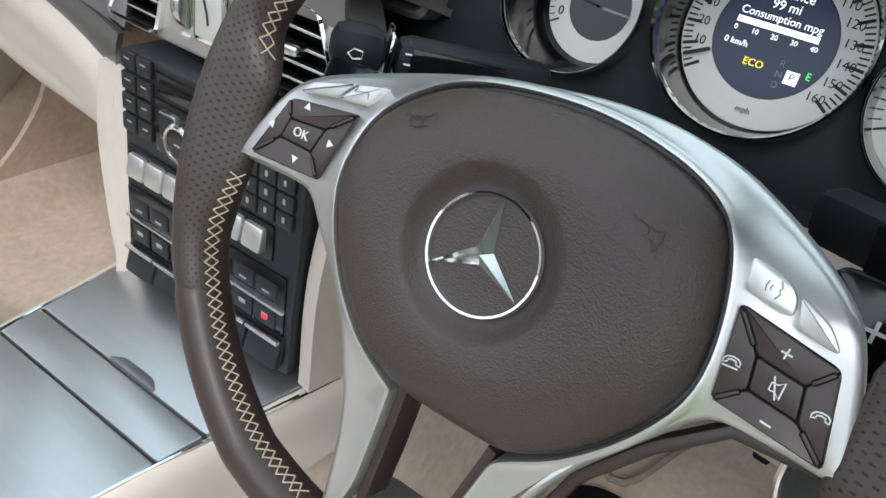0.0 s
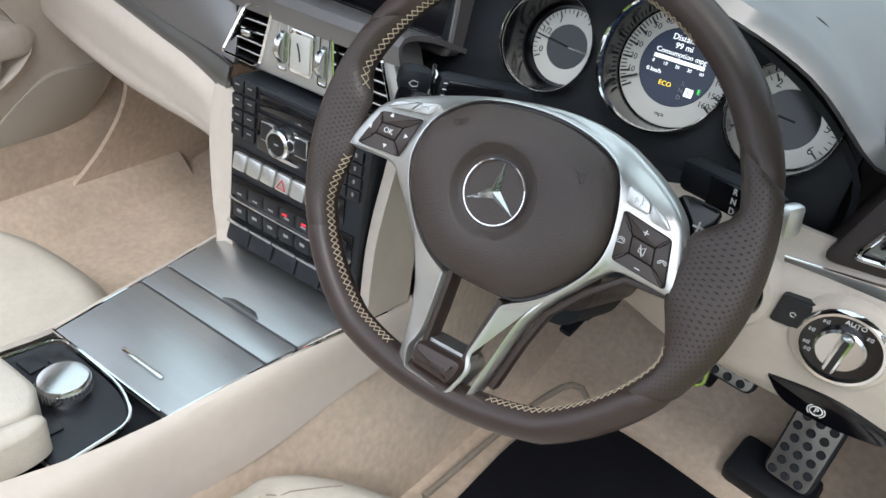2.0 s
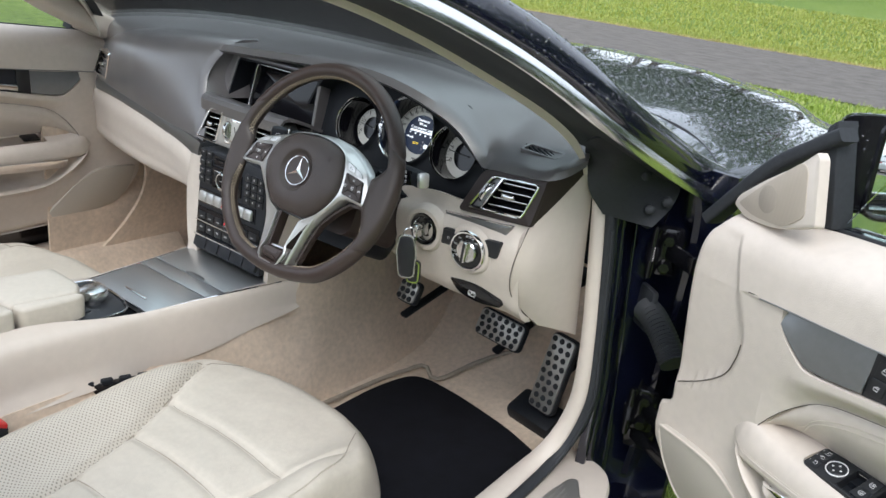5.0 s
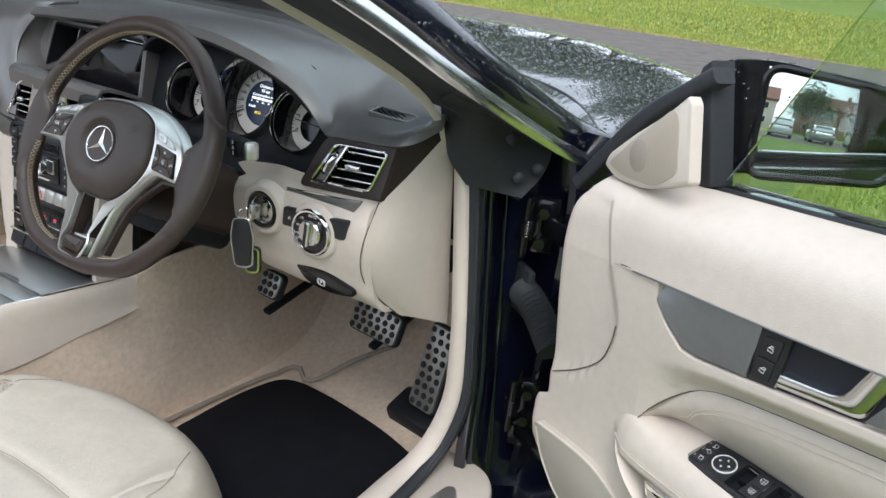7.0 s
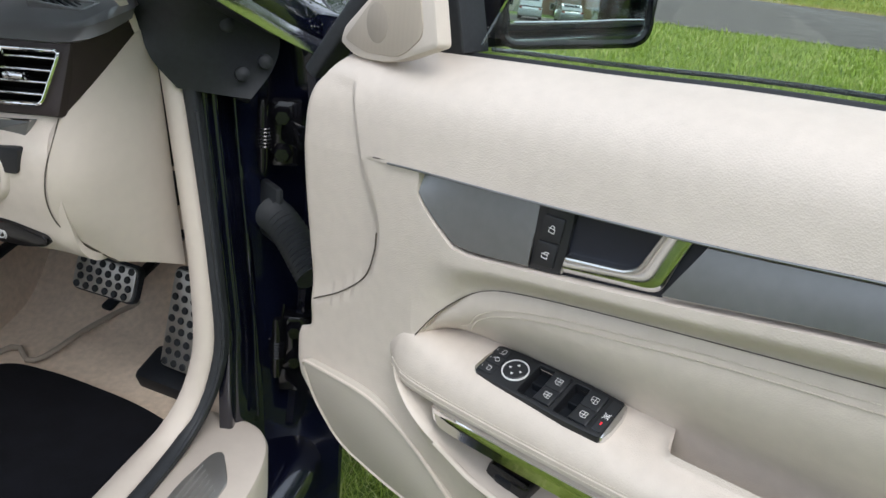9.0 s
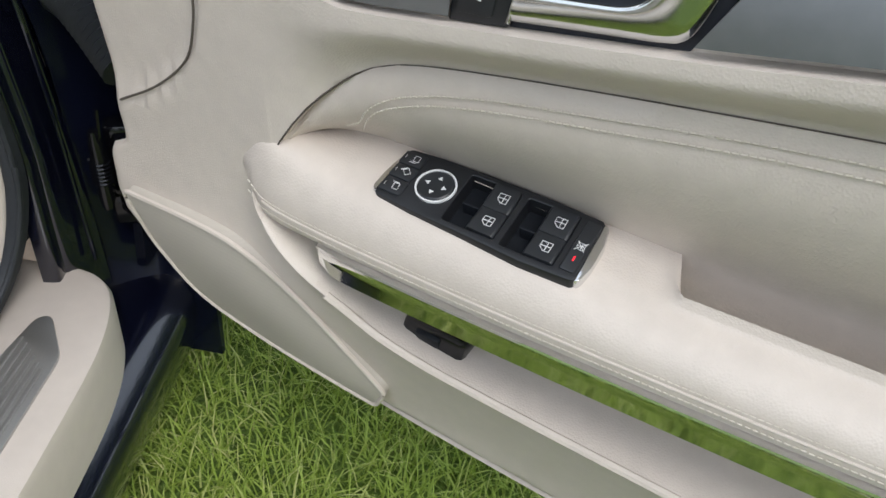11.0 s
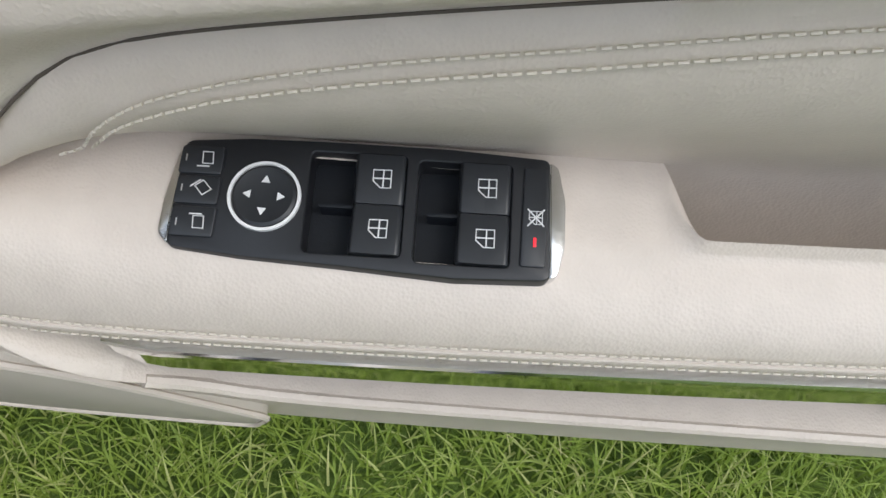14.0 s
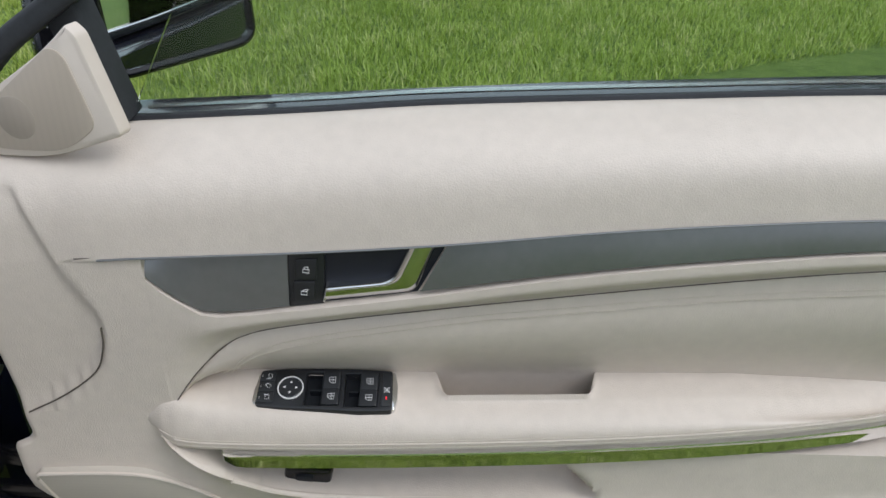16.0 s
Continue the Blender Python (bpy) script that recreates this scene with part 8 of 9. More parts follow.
def window_mark(m, bm, s=1.0):
    """A car window in outline: its lower front corner cut away."""
    def line(q, closed=False):
        tube([(x * s, y * s, 0) for x, y in q], 0.00030 * s, 5, closed, m=m, bm=bm)
    line([(-0.0036, 0.0036), (0.0034, 0.0036), (0.0034, -0.0036), (-0.0006, -0.0036), (-0.0036, -0.0008)], True)
    line([(0.0004, 0.0036), (0.0004, -0.0034)])
    line([(-0.0034, 0.0002), (0.0034, 0.0002)])


def mirror_mark(m, bm, fold):
    tube([(-0.0018, 0.0026, 0), (0.0022, 0.0026, 0), (0.0026, -0.0022, 0), (-0.0014, -0.0022, 0)], 0.00028, 5, True, m=m, bm=bm)
    tube([(-0.0034, 0.0034 * fold, 0), (0.0014, 0.0034 * fold, 0)], 0.00028, 5, m=m, bm=bm)


SMALL = (((0.0078, 0.0194), 0.0142, -1, 0), ((-0.0046, 0.0068), 0.0016, 1, 38), ((-0.0176, -0.0056), -0.0122, 1, 0))
for (lo, hi), my, fold, turn in SMALL:
    ke = part("small_key", slab(fillet([(-0.0742, lo), (-0.0572, lo), (-0.0568, hi), (-0.0736, hi)], 0.0014, 3), 0.002, 0.0042, 0.0006, m=SM), button_grey, swp)
    bw = bmesh.new()
    mirror_mark(SM @ pose(-0.0635, my, 0.0044, 0, 0, turn), bw, fold)
    part("small_mark", bw, white_print, ke)
    part("tell_tale", slab([(-0.0717, my - 0.0014), (-0.0712, my - 0.0014), (-0.0712, my + 0.0014), (-0.0717, my + 0.0014)], 0.0042, 0.0044, m=SM), silver, ke, smooth=False)
for a, b, c, hi, lo in WELLS:
    mid = (hi + lo) / 2
    wl_ = part("finger_well", slab(fillet([(a - 0.001, lo - 0.001), (c + 0.001, lo - 0.001), (c + 0.001, hi + 0.001), (a - 0.001, hi + 0.001)], 0.003, 3), -0.014, -0.0105, 0, m=SM), black_soft, swp, "dark finger well")
    part("divider", slab(fillet([(a + 0.004, mid - 0.0009), (b + 0.003, mid - 0.0009), (b + 0.003, mid + 0.0009), (a + 0.004, mid + 0.0009)], 0.0008, 2), -0.012, -0.001, 0.0004, m=SM), black_soft, wl_)
    for y0, y1, tip in ((mid + 0.0003, hi - 0.0004, 3), (lo + 0.0004, mid - 0.0003, -4)):
        KM = SM @ pose((b + c) / 2, (y0 + y1) / 2, 0.0018, tip, -3, 0)
        hx, hy = (c - b) / 2 - 0.0003, (y1 - y0) / 2
        prof = [(-hx + 0.004, -0.011), (-hx + 0.0012, -0.004), (-hx, 0.0008), (-hx + 0.0014, 0.0030), (0, 0.0022), (hx - 0.0012, 0.0021), (hx, 0.0010), (hx, -0.011)]
        wk = part("window_key", sweep([(0, -hy, 0), (0, -hy + 0.0005, 0), (0, hy - 0.0005, 0), (0, hy, 0)], fillet(prof, 0.0006, 2), m=KM, up=(0, 0, 1), scale=[0.96, 1, 1, 0.96]), button_grey, swp)
        bw = bmesh.new()
        window_mark(KM @ pose(0.0012, 0, 0.0026), bw)
        part("window_mark", bw, white_print, wk)
part("child_lock_key", slab(fillet([(0.0592, -0.0214), (0.0688, -0.0214), (0.0698, 0.0183), (0.0600, 0.0188)], 0.0014, 3), 0.002, 0.0042, 0.0006, m=SM), button_grey, swp)
part("child_lock_lamp", rbox(0.0011, 0.0036, 0.0006, 0.0002, m=SM @ pose(0.0646, -0.0118, 0.0044)), lit_red, swp)
bw = bmesh.new()
window_mark(SM @ pose(0.0648, -0.0020, 0.0044), bw, 0.72)
tube([(-0.0032, 0.0034, 0), (0.0032, -0.0034, 0)], 0.0003, 5, m=SM @ pose(0.0648, -0.0020, 0.0045), bm=bw)
tube([(-0.0032, -0.0034, 0), (0.0032, 0.0034, 0)], 0.0003, 5, m=SM @ pose(0.0648, -0.0020, 0.0045), bm=bw)
part("child_lock_mark", bw, white_print, swp)

# lower loudspeaker grille, front cover seam, boot switch, reflector
def mesh_material(name, base, scale):
    mt = material(name, base, 0.6, vary=0.05)
    nt = mt.node_tree
    bs = nt.nodes["Principled BSDF"]
    co, vo, rg, mx = (nt.nodes.new(k) for k in ("ShaderNodeTexCoord", "ShaderNodeTexVoronoi", "ShaderNodeMapRange", "ShaderNodeBump"))
    vo.inputs["Scale"].default_value, vo.inputs["Randomness"].default_value = scale, 0.0
    rg.inputs["From Min"].default_value, rg.inputs["From Max"].default_value = 0.25, 0.40
    mx.inputs["Strength"].default_value, mx.inputs["Distance"].default_value = 0.08, 0.0004
    nt.links.new(co.outputs["Object"], vo.inputs["Vector"])
    nt.links.new(vo.outputs["Distance"], rg.inputs["Value"])
    nt.links.new(rg.outputs["Result"], mx.inputs["Height"])
    nt.links.new(mx.outputs["Normal"], bs.inputs["Normal"])
    mm = nt.nodes.new("ShaderNodeMix")
    mm.data_type = "RGBA"
    mm.inputs["A"].default_value, mm.inputs["B"].default_value = (*[c * 0.93 for c in base], 1), (*base, 1)
    nt.links.new(rg.outputs["Result"], mm.inputs["Factor"])
    nt.links.new(mm.outputs["Result"], bs.inputs["Base Color"])
    return mt


grille_mesh = mesh_material("grille_mesh", (0.50, 0.455, 0.395), 700)
go = fillet([(0.022, 0.447), (0.033, 0.388), (0.068, 0.330), (0.145, 0.311), (0.222, 0.304), (0.270, 0.302), (0.284, 0.334), (0.21, 0.416), (0.155, 0.450), (0.11, 0.453)], [0.01, 0.02, 0.03, 0.03, 0.03, 0.006, 0.01, 0.04, 0.04, 0.03], 5)
GM = Matrix.Translation((0, 0, 0.375)) @ pose(0, 0, 0, 13) @ Matrix.Translation((0, 0, -0.375)) @ DL
gl = part("speaker_grille", slab(go, -0.02, -0.0035, 0.003, m=GM), grille_mesh, door, "fine beige loudspeaker grille")
part("grille_rim", tube([V((x, 0.004, y)) for x, y in go], 0.0022, 6, True, m=Matrix.Translation((0, 0, 0.375)) @ pose(0, 0, 0, 13) @ Matrix.Translation((0, 0, -0.375))), vinyl_beige, gl)
seam_pts = [(0.137, 0.655), (0.133, 0.628), (0.1185, 0.595), (0.080, 0.561), (0.034, 0.533)]
sq = curve_pts(seam_pts, 60)
part("cover_seam", tube([V((u, -max(depth(u, v), depth(u + 0.006, v), depth(u, v + 0.005)) - 0.0002, v)) for u, v in sq], 0.0010, 5), seam_dark, door)
bs_ = part("boot_switch", slab(fillet([(-0.030, -0.016), (0.026, -0.018), (0.032, 0.016), (-0.024, 0.018)], 0.009, 4), 0, 0.026, 0.005, m=DL @ Matrix.Translation((0.322, 0.424, -0.036))), black_gloss, door, "black boot release switch")
part("pull_tab", rbox(0.022, 0.014, 0.008, 0.003, m=DL @ pose(0.320, 0.426, -0.012, 20)), black_soft, bs_)
part("reflector", slab(fillet([(0.790, 0.318), (0.866, 0.316), (0.864, 0.328), (0.798, 0.332)], 0.004, 3), -0.040, -0.0185, 0.002, m=DL), red_reflector, door, "red door edge reflector")
part("reflector_rim", slab(fillet([(0.787, 0.315), (0.869, 0.313), (0.867, 0.331), (0.796, 0.335)], 0.004, 3), -0.040, -0.0215, 0.001, m=DL), vinyl_beige, door)

# small loudspeaker triangle at the window's front
TM = pose(0.0133, 0.0333, 0, 0, 0, -13.2) @ DL
to = fillet([(0.003, 0.828), (0.009, 0.845), (0.06, 0.884), (0.1177, 0.9225), (0.146, 0.9475), (0.1552, 0.940), (0.1815, 0.8545), (0.1045, 0.8238), (0.034, 0.8175)], [0.006, 0.01, 0, 0.02, 0.003, 0.004, 0.006, 0.03, 0.02], 5)
tt = part("mirror_triangle", slab(to, -0.016, 0.0, 0.004, m=TM), vinyl_beige, door, "beige triangle behind the mirror")
part("tweeter_grille", slab(fillet([(0.0145, 0.834), (0.065, 0.880), (0.1264, 0.9285), (0.1402, 0.923), (0.1590, 0.861), (0.1217, 0.8330), (0.0523, 0.8268)], [0.008, 0.02, 0.008, 0.01, 0.012, 0.02, 0.02], 5), -0.001, 0.0012, 0.0008, m=TM), mesh_material("tweeter_mesh", (0.46, 0.395, 0.33), 560), tt, "beige tweeter grille")
# flat disc in darker mesh colour, painting the shade behind the grille
part("tweeter_dome", lathe([(0, 0.0004), (0.019, 0.0004), (0.020, 0.0)], 28, m=TM @ Matrix.Translation((0.078, 0.860, 0.0012))), mesh_material("tweeter_shadow", (0.36, 0.31, 0.26), 560), tt)
part("window_rail", slab(fillet([(0.137, 0.836), (0.172, 0.842), (0.132, 0.985), (0.120, 0.975), (0.113, 0.941)], 0.003, 2), -0.095, -0.055, 0.003, m=DL), rubber, door, "black window guide")
fr = curve_pts([(-0.04, 0.785), (0.0, 0.835), (0.06, 0.905), (0.12, 0.950), (0.152, 0.972)], 16)
part("triangle_frame", sweep([V((u, 0.055, v)) for u, v in fr], fillet([(-0.018, -0.012), (0.018, -0.012), (0.018, 0.008), (-0.018, 0.008)], 0.006, 3), up=(-0.7, 0, 0.7)), rubber, door, "black rubber door frame")
wl = [(u, 0.078, belt(u) - 0.002) for u in np.linspace(0.16, U1, 40)]
part("window_seal", sweep(wl, fillet([(-0.006, -0.010), (0.006, -0.010), (0.005, 0.003), (-0.005, 0.002)], 0.002, 2)), rubber, door, "black window seal")
part("bright_sill", tube([(u, 0.090, belt(u) + 0.004) for u in np.linspace(0.18, U1, 40)], 0.0025, 6), satin_chrome, door)
wg = part("window_pane", slab([(0.165, 0.84), (1.17, 0.89), (1.12, 1.24), (0.5, 1.20), (0.30, 1.10)], -0.0865, -0.0825, 0, m=DL), window_glass, door, "clear raised side window", smooth=False)
wg.visible_shadow = False

# ---- door mirror ----
WD = DM.inverted()
MW = WD @ pose(1.205, 0.50, 0.895, -4.0, 0, 8)
mo = fillet([(-0.125, -0.072), (0.125, -0.052), (0.118, 0.068), (-0.06, 0.084), (-0.125, 0.074)], [0.02, 0.05, 0.045, 0.03, 0.02], 6)
bm = bmesh.new()
rings = []
for f, y in ((0.98, -0.062), (1.0, -0.05), (1.0, -0.02), (0.97, 0.03), (0.86, 0.075), (0.62, 0.105), (0.25, 0.118)):
    rings.append([bm.verts.new(MW @ V((x * f, y, z * f))) for x, z in mo])
for a_, b_ in zip(rings, rings[1:]):
    for i in range(len(mo)):
        bm.faces.new((a_[i], a_[(i + 1) % len(mo)], b_[(i + 1) % len(mo)], b_[i]))
bm.faces.new(rings[0][::-1])
bm.faces.new(rings[-1])
bmesh.ops.recalc_face_normals(bm, faces=bm.faces[:])
mir = part("mirror_housing", bm, black_gloss, door, "wet black mirror housing", sharp=50)
mg = fillet([(-0.052, -0.068), (0.110, -0.047), (0.104, 0.058), (-0.058, 0.070)], 0.018, 5)
MGM = MW @ Matrix.Translation((0, -0.062, 0)) @ DL
MQ = [(-0.056, -0.072), (0.114, -0.051), (0.108, 0.062), (-0.062, 0.074)]
rows_ = []
for b in np.linspace(0, 1, 13):
    row = []
    for a in np.linspace(0, 1, 17):
        x, y = ((MQ[0][k] * (1 - a) + MQ[1][k] * a) * (1 - b) + (MQ[3][k] * (1 - a) + MQ[2][k] * a) * b for k in (0, 1))
        row.append((x, y, 0.006 - ((x - 0.026) ** 2 + y * y) / 2.4))
    rows_.append(row)
part("mirror_glass", sheet(rows_, 0, 0, smooth=False, m=MGM), material("mirror_silver", (0.85, 0.88, 0.88), 0.01, 1.0), mir, "silvered curved mirror glass", sharp=80)
part("mirror_rim", frame_plate(inset(mg, -0.010), mg, -0.012, 0.010, m=MGM, bevel=0.004), black_gloss, mir)
part("mirror_foot", slab(fillet([(-0.12, -0.09), (-0.03, -0.075), (-0.05, 0.07), (-0.12, 0.07)], 0.02, 4), -0.03, 0.01, 0.006, m=MW @ DL), black_soft, mir)


# ---- passenger's door, shut: the same lining mirrored ----
PM = Matrix(((0, -1, 0, -0.795), (-1, 0, 0, 0.435), (0, 0, 1, -0.035), (0, 0, 0, 1)))
pdoor = thing("passenger_door", PM, "closed car door with beige leather lining and grey metal trim", "car door")
for ob in list(door.children_recursive):
    base = ob.name.split(".")[0]
    if base in ("lining", "metal_trim", "bright_line", "panel_crease", "lock_plate", "handle_recess", "door_handle", "insert_seam", "armrest", "cup_floor", "speaker_grille", "shell", "window_seal", "mirror_triangle", "tweeter_grille", "window_rail", "triangle_frame", "stitching") or (base == "chrome_strip" and ob.parent == door):
        twin = ob.copy()
        scene.collection.objects.link(twin)
        twin.parent = pdoor
part("window_switch", rbox(0.045, 0.030, 0.006, 0.003, m=pose(0.325, 0.012, 0.560, 18)), black_gloss, pdoor, "black window switch")


# ---- grass ----
def leaf_material(name, a, b, c):
    mt = bpy.data.materials.new(name)
    mt.use_nodes = True
    nt = mt.node_tree
    bs = nt.nodes["Principled BSDF"]
    bs.inputs["Roughness"].default_value = 0.55
    bs.inputs["Subsurface Weight"].default_value = 0.0
    ge = nt.nodes.new("ShaderNodeNewGeometry")
    ramp = nt.nodes.new("ShaderNodeValToRGB")
    e = ramp.color_ramp.elements
    e[0].position, e[0].color = 0.0, (*a, 1)
    e[1].position, e[1].color = 1.0, (*c, 1)
    k = e.new(0.68)
    k.color = (*b, 1)
    co, no, ad = nt.nodes.new("ShaderNodeTexCoord"), nt.nodes.new("ShaderNodeTexNoise"), nt.nodes.new("ShaderNodeMath")
    no.inputs["Scale"].default_value, no.inputs["Detail"].default_value = 3.5, 3
    ad.operation, ad.inputs[1].default_value = "MULTIPLY_ADD", 0.52
    dim = nt.nodes.new("ShaderNodeMath")
    dim.operation, dim.inputs[1].default_value = "MULTIPLY", 0.62
    nt.links.new(co.outputs["Object"], no.inputs["Vector"])
    nt.links.new(no.outputs["Fac"], dim.inputs[0])
    nt.links.new(ge.outputs["Random Per Island"], ad.inputs[0])
    nt.links.new(dim.outputs[0], ad.inputs[2])
    nt.links.new(ad.outputs[0], ramp.inputs["Fac"])
    nt.links.new(ramp.outputs["Color"], bs.inputs["Base Color"])
    tr = nt.nodes.new("ShaderNodeBsdfTranslucent")
    mx = nt.nodes.new("ShaderNodeMixShader")
    mx.inputs[0].default_value = 0.35
    nt.links.new(ramp.outputs["Color"], tr.inputs["Color"])
    nt.links.new(bs.outputs[0], mx.inputs[1])
    nt.links.new(tr.outputs[0], mx.inputs[2])
    nt.links.new(mx.outputs[0], nt.nodes["Material Output"].inputs["Surface"])
    return mt


blade_green = leaf_material("grass_blade", (0.15, 0.24, 0.026), (0.37, 0.48, 0.085), (0.74, 0.68, 0.36))


def grass_patch(name, boxes, mat, label, seed):
    """Bent blades strewn over rectangles: x0, x1, y0, y1, count, length, width."""
    rng = np.random.RandomState(seed)
    verts, faces = [], []
    for x0, x1, y0, y1, n, length, width in boxes:
        x, y = rng.uniform(x0, x1, n), rng.uniform(y0, y1, n)
        clump = np.array([noise.noise(V((a * 3.1, b * 3.1, 0.2))) for a, b in zip(x, y)])
        h = length * (0.55 + 0.6 * rng.rand(n)) * (1 + 0.45 * clump)
        yaw, lean = rng.uniform(0, 2 * np.pi, n), rng.uniform(0.25, 1.35, n)
        w = width * (0.6 + 0.7 * rng.rand(n))
        cx, cy = np.cos(yaw), np.sin(yaw)
        for k, f in enumerate((0.0, 0.45, 0.8, 1.0)):
            out = h * f * np.sin(lean * (0.35 + 0.65 * f))
            up = h * f * np.cos(lean * (0.35 + 0.65 * f)) - 0.03 + bank(y)
            ww = w * (1 - f ** 2) + 0.0001
            for s in (-1, 1):
                verts.append(np.stack([x + cx * out - s * cy * ww, y + cy * out + s * cx * ww, up], 1))
    # blades are laid out ring by ring: eight rows of points a patch
    allv, allf, base = [], [], 0
    for b in range(len(boxes)):
        rows8 = verts[8 * b:8 * b + 8]
        n = len(rows8[0])
        block = np.stack(rows8, 1).reshape(-1, 3)
        allv.append(block)
        i = base + np.arange(n) * 8
        for k in range(3):
            allf.append(np.stack([i + 2 * k, i + 2 * k + 1, i + 2 * k + 3, i + 2 * k + 2], 1))
        base += len(block)
    me = bpy.data.meshes.new(name)
    me.from_pydata(np.concatenate(allv).tolist(), [], np.concatenate(allf).tolist())
    me.materials.append(mat)
    return tagged(new(name, me), label, "grass", kind="stuff")


grass_patch("grass", [(0.82, 2.3, -0.9, 0.75, 42000, 0.060, 0.0013), (0.95, 3.2, 0.75, 2.2, 34000, 0.065, 0.0018), (0.9, 6.5, 2.2, 5.0, 52000, 0.07, 0.003), (-3, 10, 5.0, 9.5, 60000, 0.08, 0.006), (2.3, 4.5, -2.0, 0.75, 16000, 0.065, 0.003)], blade_green, "tufted green lawn grass with dry straw", 5)
grass_patch("verge_grass", [(-14, 12, 16.3, 17.6, 26000, 0.10, 0.008), (-20, 16, 17.5, 26.0, 60000, 0.11, 0.014)], leaf_material("verge_blade", (0.24, 0.29, 0.040), (0.44, 0.48, 0.11), (0.58, 0.53, 0.24)), "pale green grass beyond the path", 9)

grass_patch("dry_grass_edge", [(-14, 12, 16.1, 16.5, 9000, 0.07, 0.008)], leaf_material("dry_blade", (0.44, 0.36, 0.13), (0.60, 0.50, 0.22), (0.66, 0.52, 0.27)), "straw-coloured dry grass along the path edge", 13)


# ---- car park, houses and trees behind the car ----
ground_sheet("car_park", -70, 70, -33, -19, -0.018, 40, 6, asphalt, 0.0, "grey asphalt car park", "car park")
white_paint = material("white_car_paint", (0.72, 0.73, 0.74), 0.25, vary=0.04, vary_scale=2, coat=1.0)
silver_paint2 = material("silver_car_paint", (0.42, 0.44, 0.46), 0.3, 0.6, vary=0.05, vary_scale=2, coat=1.0)
dark_glass = material("tinted_glass", (0.012, 0.015, 0.018), 0.06, vary=0.05)
tyre_rubber = material("tyre_rubber", (0.02, 0.02, 0.02), 0.8, vary=0.2)
alloy = material("alloy", (0.5, 0.5, 0.52), 0.3, 0.9, vary=0.05)
lamp_red = material("tail_lamp", (0.35, 0.01, 0.01), 0.15, coat=1.0)
brick_wall = material("house_brick", (0.33, 0.19, 0.13), 0.85, grain=40, bump=0.5, vary=0.3, vary_scale=1.5)
render_wall = material("house_render", (0.62, 0.58, 0.52), 0.85, grain=60, bump=0.3, vary=0.15, vary_scale=0.8)
roof_tile = material("roof_tile", (0.16, 0.075, 0.05), 0.8, grain=12, bump=0.6, vary=0.3, vary_scale=1.2)
frame_white = material("white_frame", (0.75, 0.75, 0.75), 0.4, vary=0.04)
bark = material("bark", (0.09, 0.065, 0.045), 0.9, grain=30, bump=0.8, vary=0.3, vary_scale=3)


def parked_car(m, paint, label, tall=0.0):
    """A hatchback seen from afar: shell with a tapered cabin, dark windows, wheels and lamps."""
    c = thing("parked_car", m, label, "car", group="cars in the car park")
    side = [(-2.1, 0.35), (-2.15, 0.75), (-1.95, 0.92), (-1.0, 1.0), (1.9, 1.02), (2.1, 0.9), (2.12, 0.4), (1.9, 0.25), (-1.9, 0.25)]
    part("shell", sweep([(-0.88, 0, 0), (-0.84, 0, 0), (0.84, 0, 0), (0.88, 0, 0)], fillet(side, 0.12, 4), scale=[0.95, 1.0, 1.0, 0.95]), paint, c)
    roof = [[(x * 0.80, y, z) for x in (-1, -0.5, 0, 0.5, 1)] for y, z in ((-1.05, 1.0), (-0.35, 1.38 + tall), (0.3, 1.46 + tall), (1.2, 1.42 + tall), (1.75, 1.02))]
    part("roof", sheet(roof, 12, 24, 0.03), paint, c)
    for sx in (-1, 1):
        part("side_window", sweep([(sx * 0.79, 0, 0), (sx * 0.80, 0, 0)], fillet([(-0.95, 1.0), (-0.35, 1.33 + tall), (0.3, 1.41 + tall), (1.15, 1.37 + tall), (1.6, 1.0)], 0.06, 3)), dark_glass, c)
        for y in (-1.32, 1.30):
            t_ = part("tyre", lathe([(0.20, -0.1), (0.31, -0.1), (0.32, 0), (0.31, 0.1), (0.20, 0.1)], 24, m=pose(sx * 0.80, y, 0.30, 0, 90, 0)), tyre_rubber, c)
            part("rim", lathe([(0, 0.03), (0.21, 0.02), (0.22, 0.0), (0.21, -0.02), (0, -0.03)], 20, m=pose(sx * 0.87, y, 0.30, 0, 90, 0)), alloy, t_)
        part("tail_lamp", rbox(0.22, 0.08, 0.16, 0.03, m=pose(sx * 0.70, 2.05, 0.86)), lamp_red, c)
    part("rear_window", slab(fillet([(-0.66, -0.2), (0.66, -0.2), (0.58, 0.2), (-0.58, 0.2)], 0.06, 3), 0, 0.02, m=pose(0, 1.50, 1.24 + tall * 0.5, -125, 0, 180)), dark_glass, c)
    part("windscreen", slab(fillet([(-0.70, -0.24), (0.70, -0.24), (0.62, 0.24), (-0.62, 0.24)], 0.06, 3), 0, 0.02, m=pose(0, -0.74, 1.21 + tall * 0.5, 63, 0, 0)), dark_glass, c)
    part("number_plate", rbox(0.5, 0.02, 0.11, 0.004, m=pose(0, 2.125, 0.62)), frame_white, c)
    return c


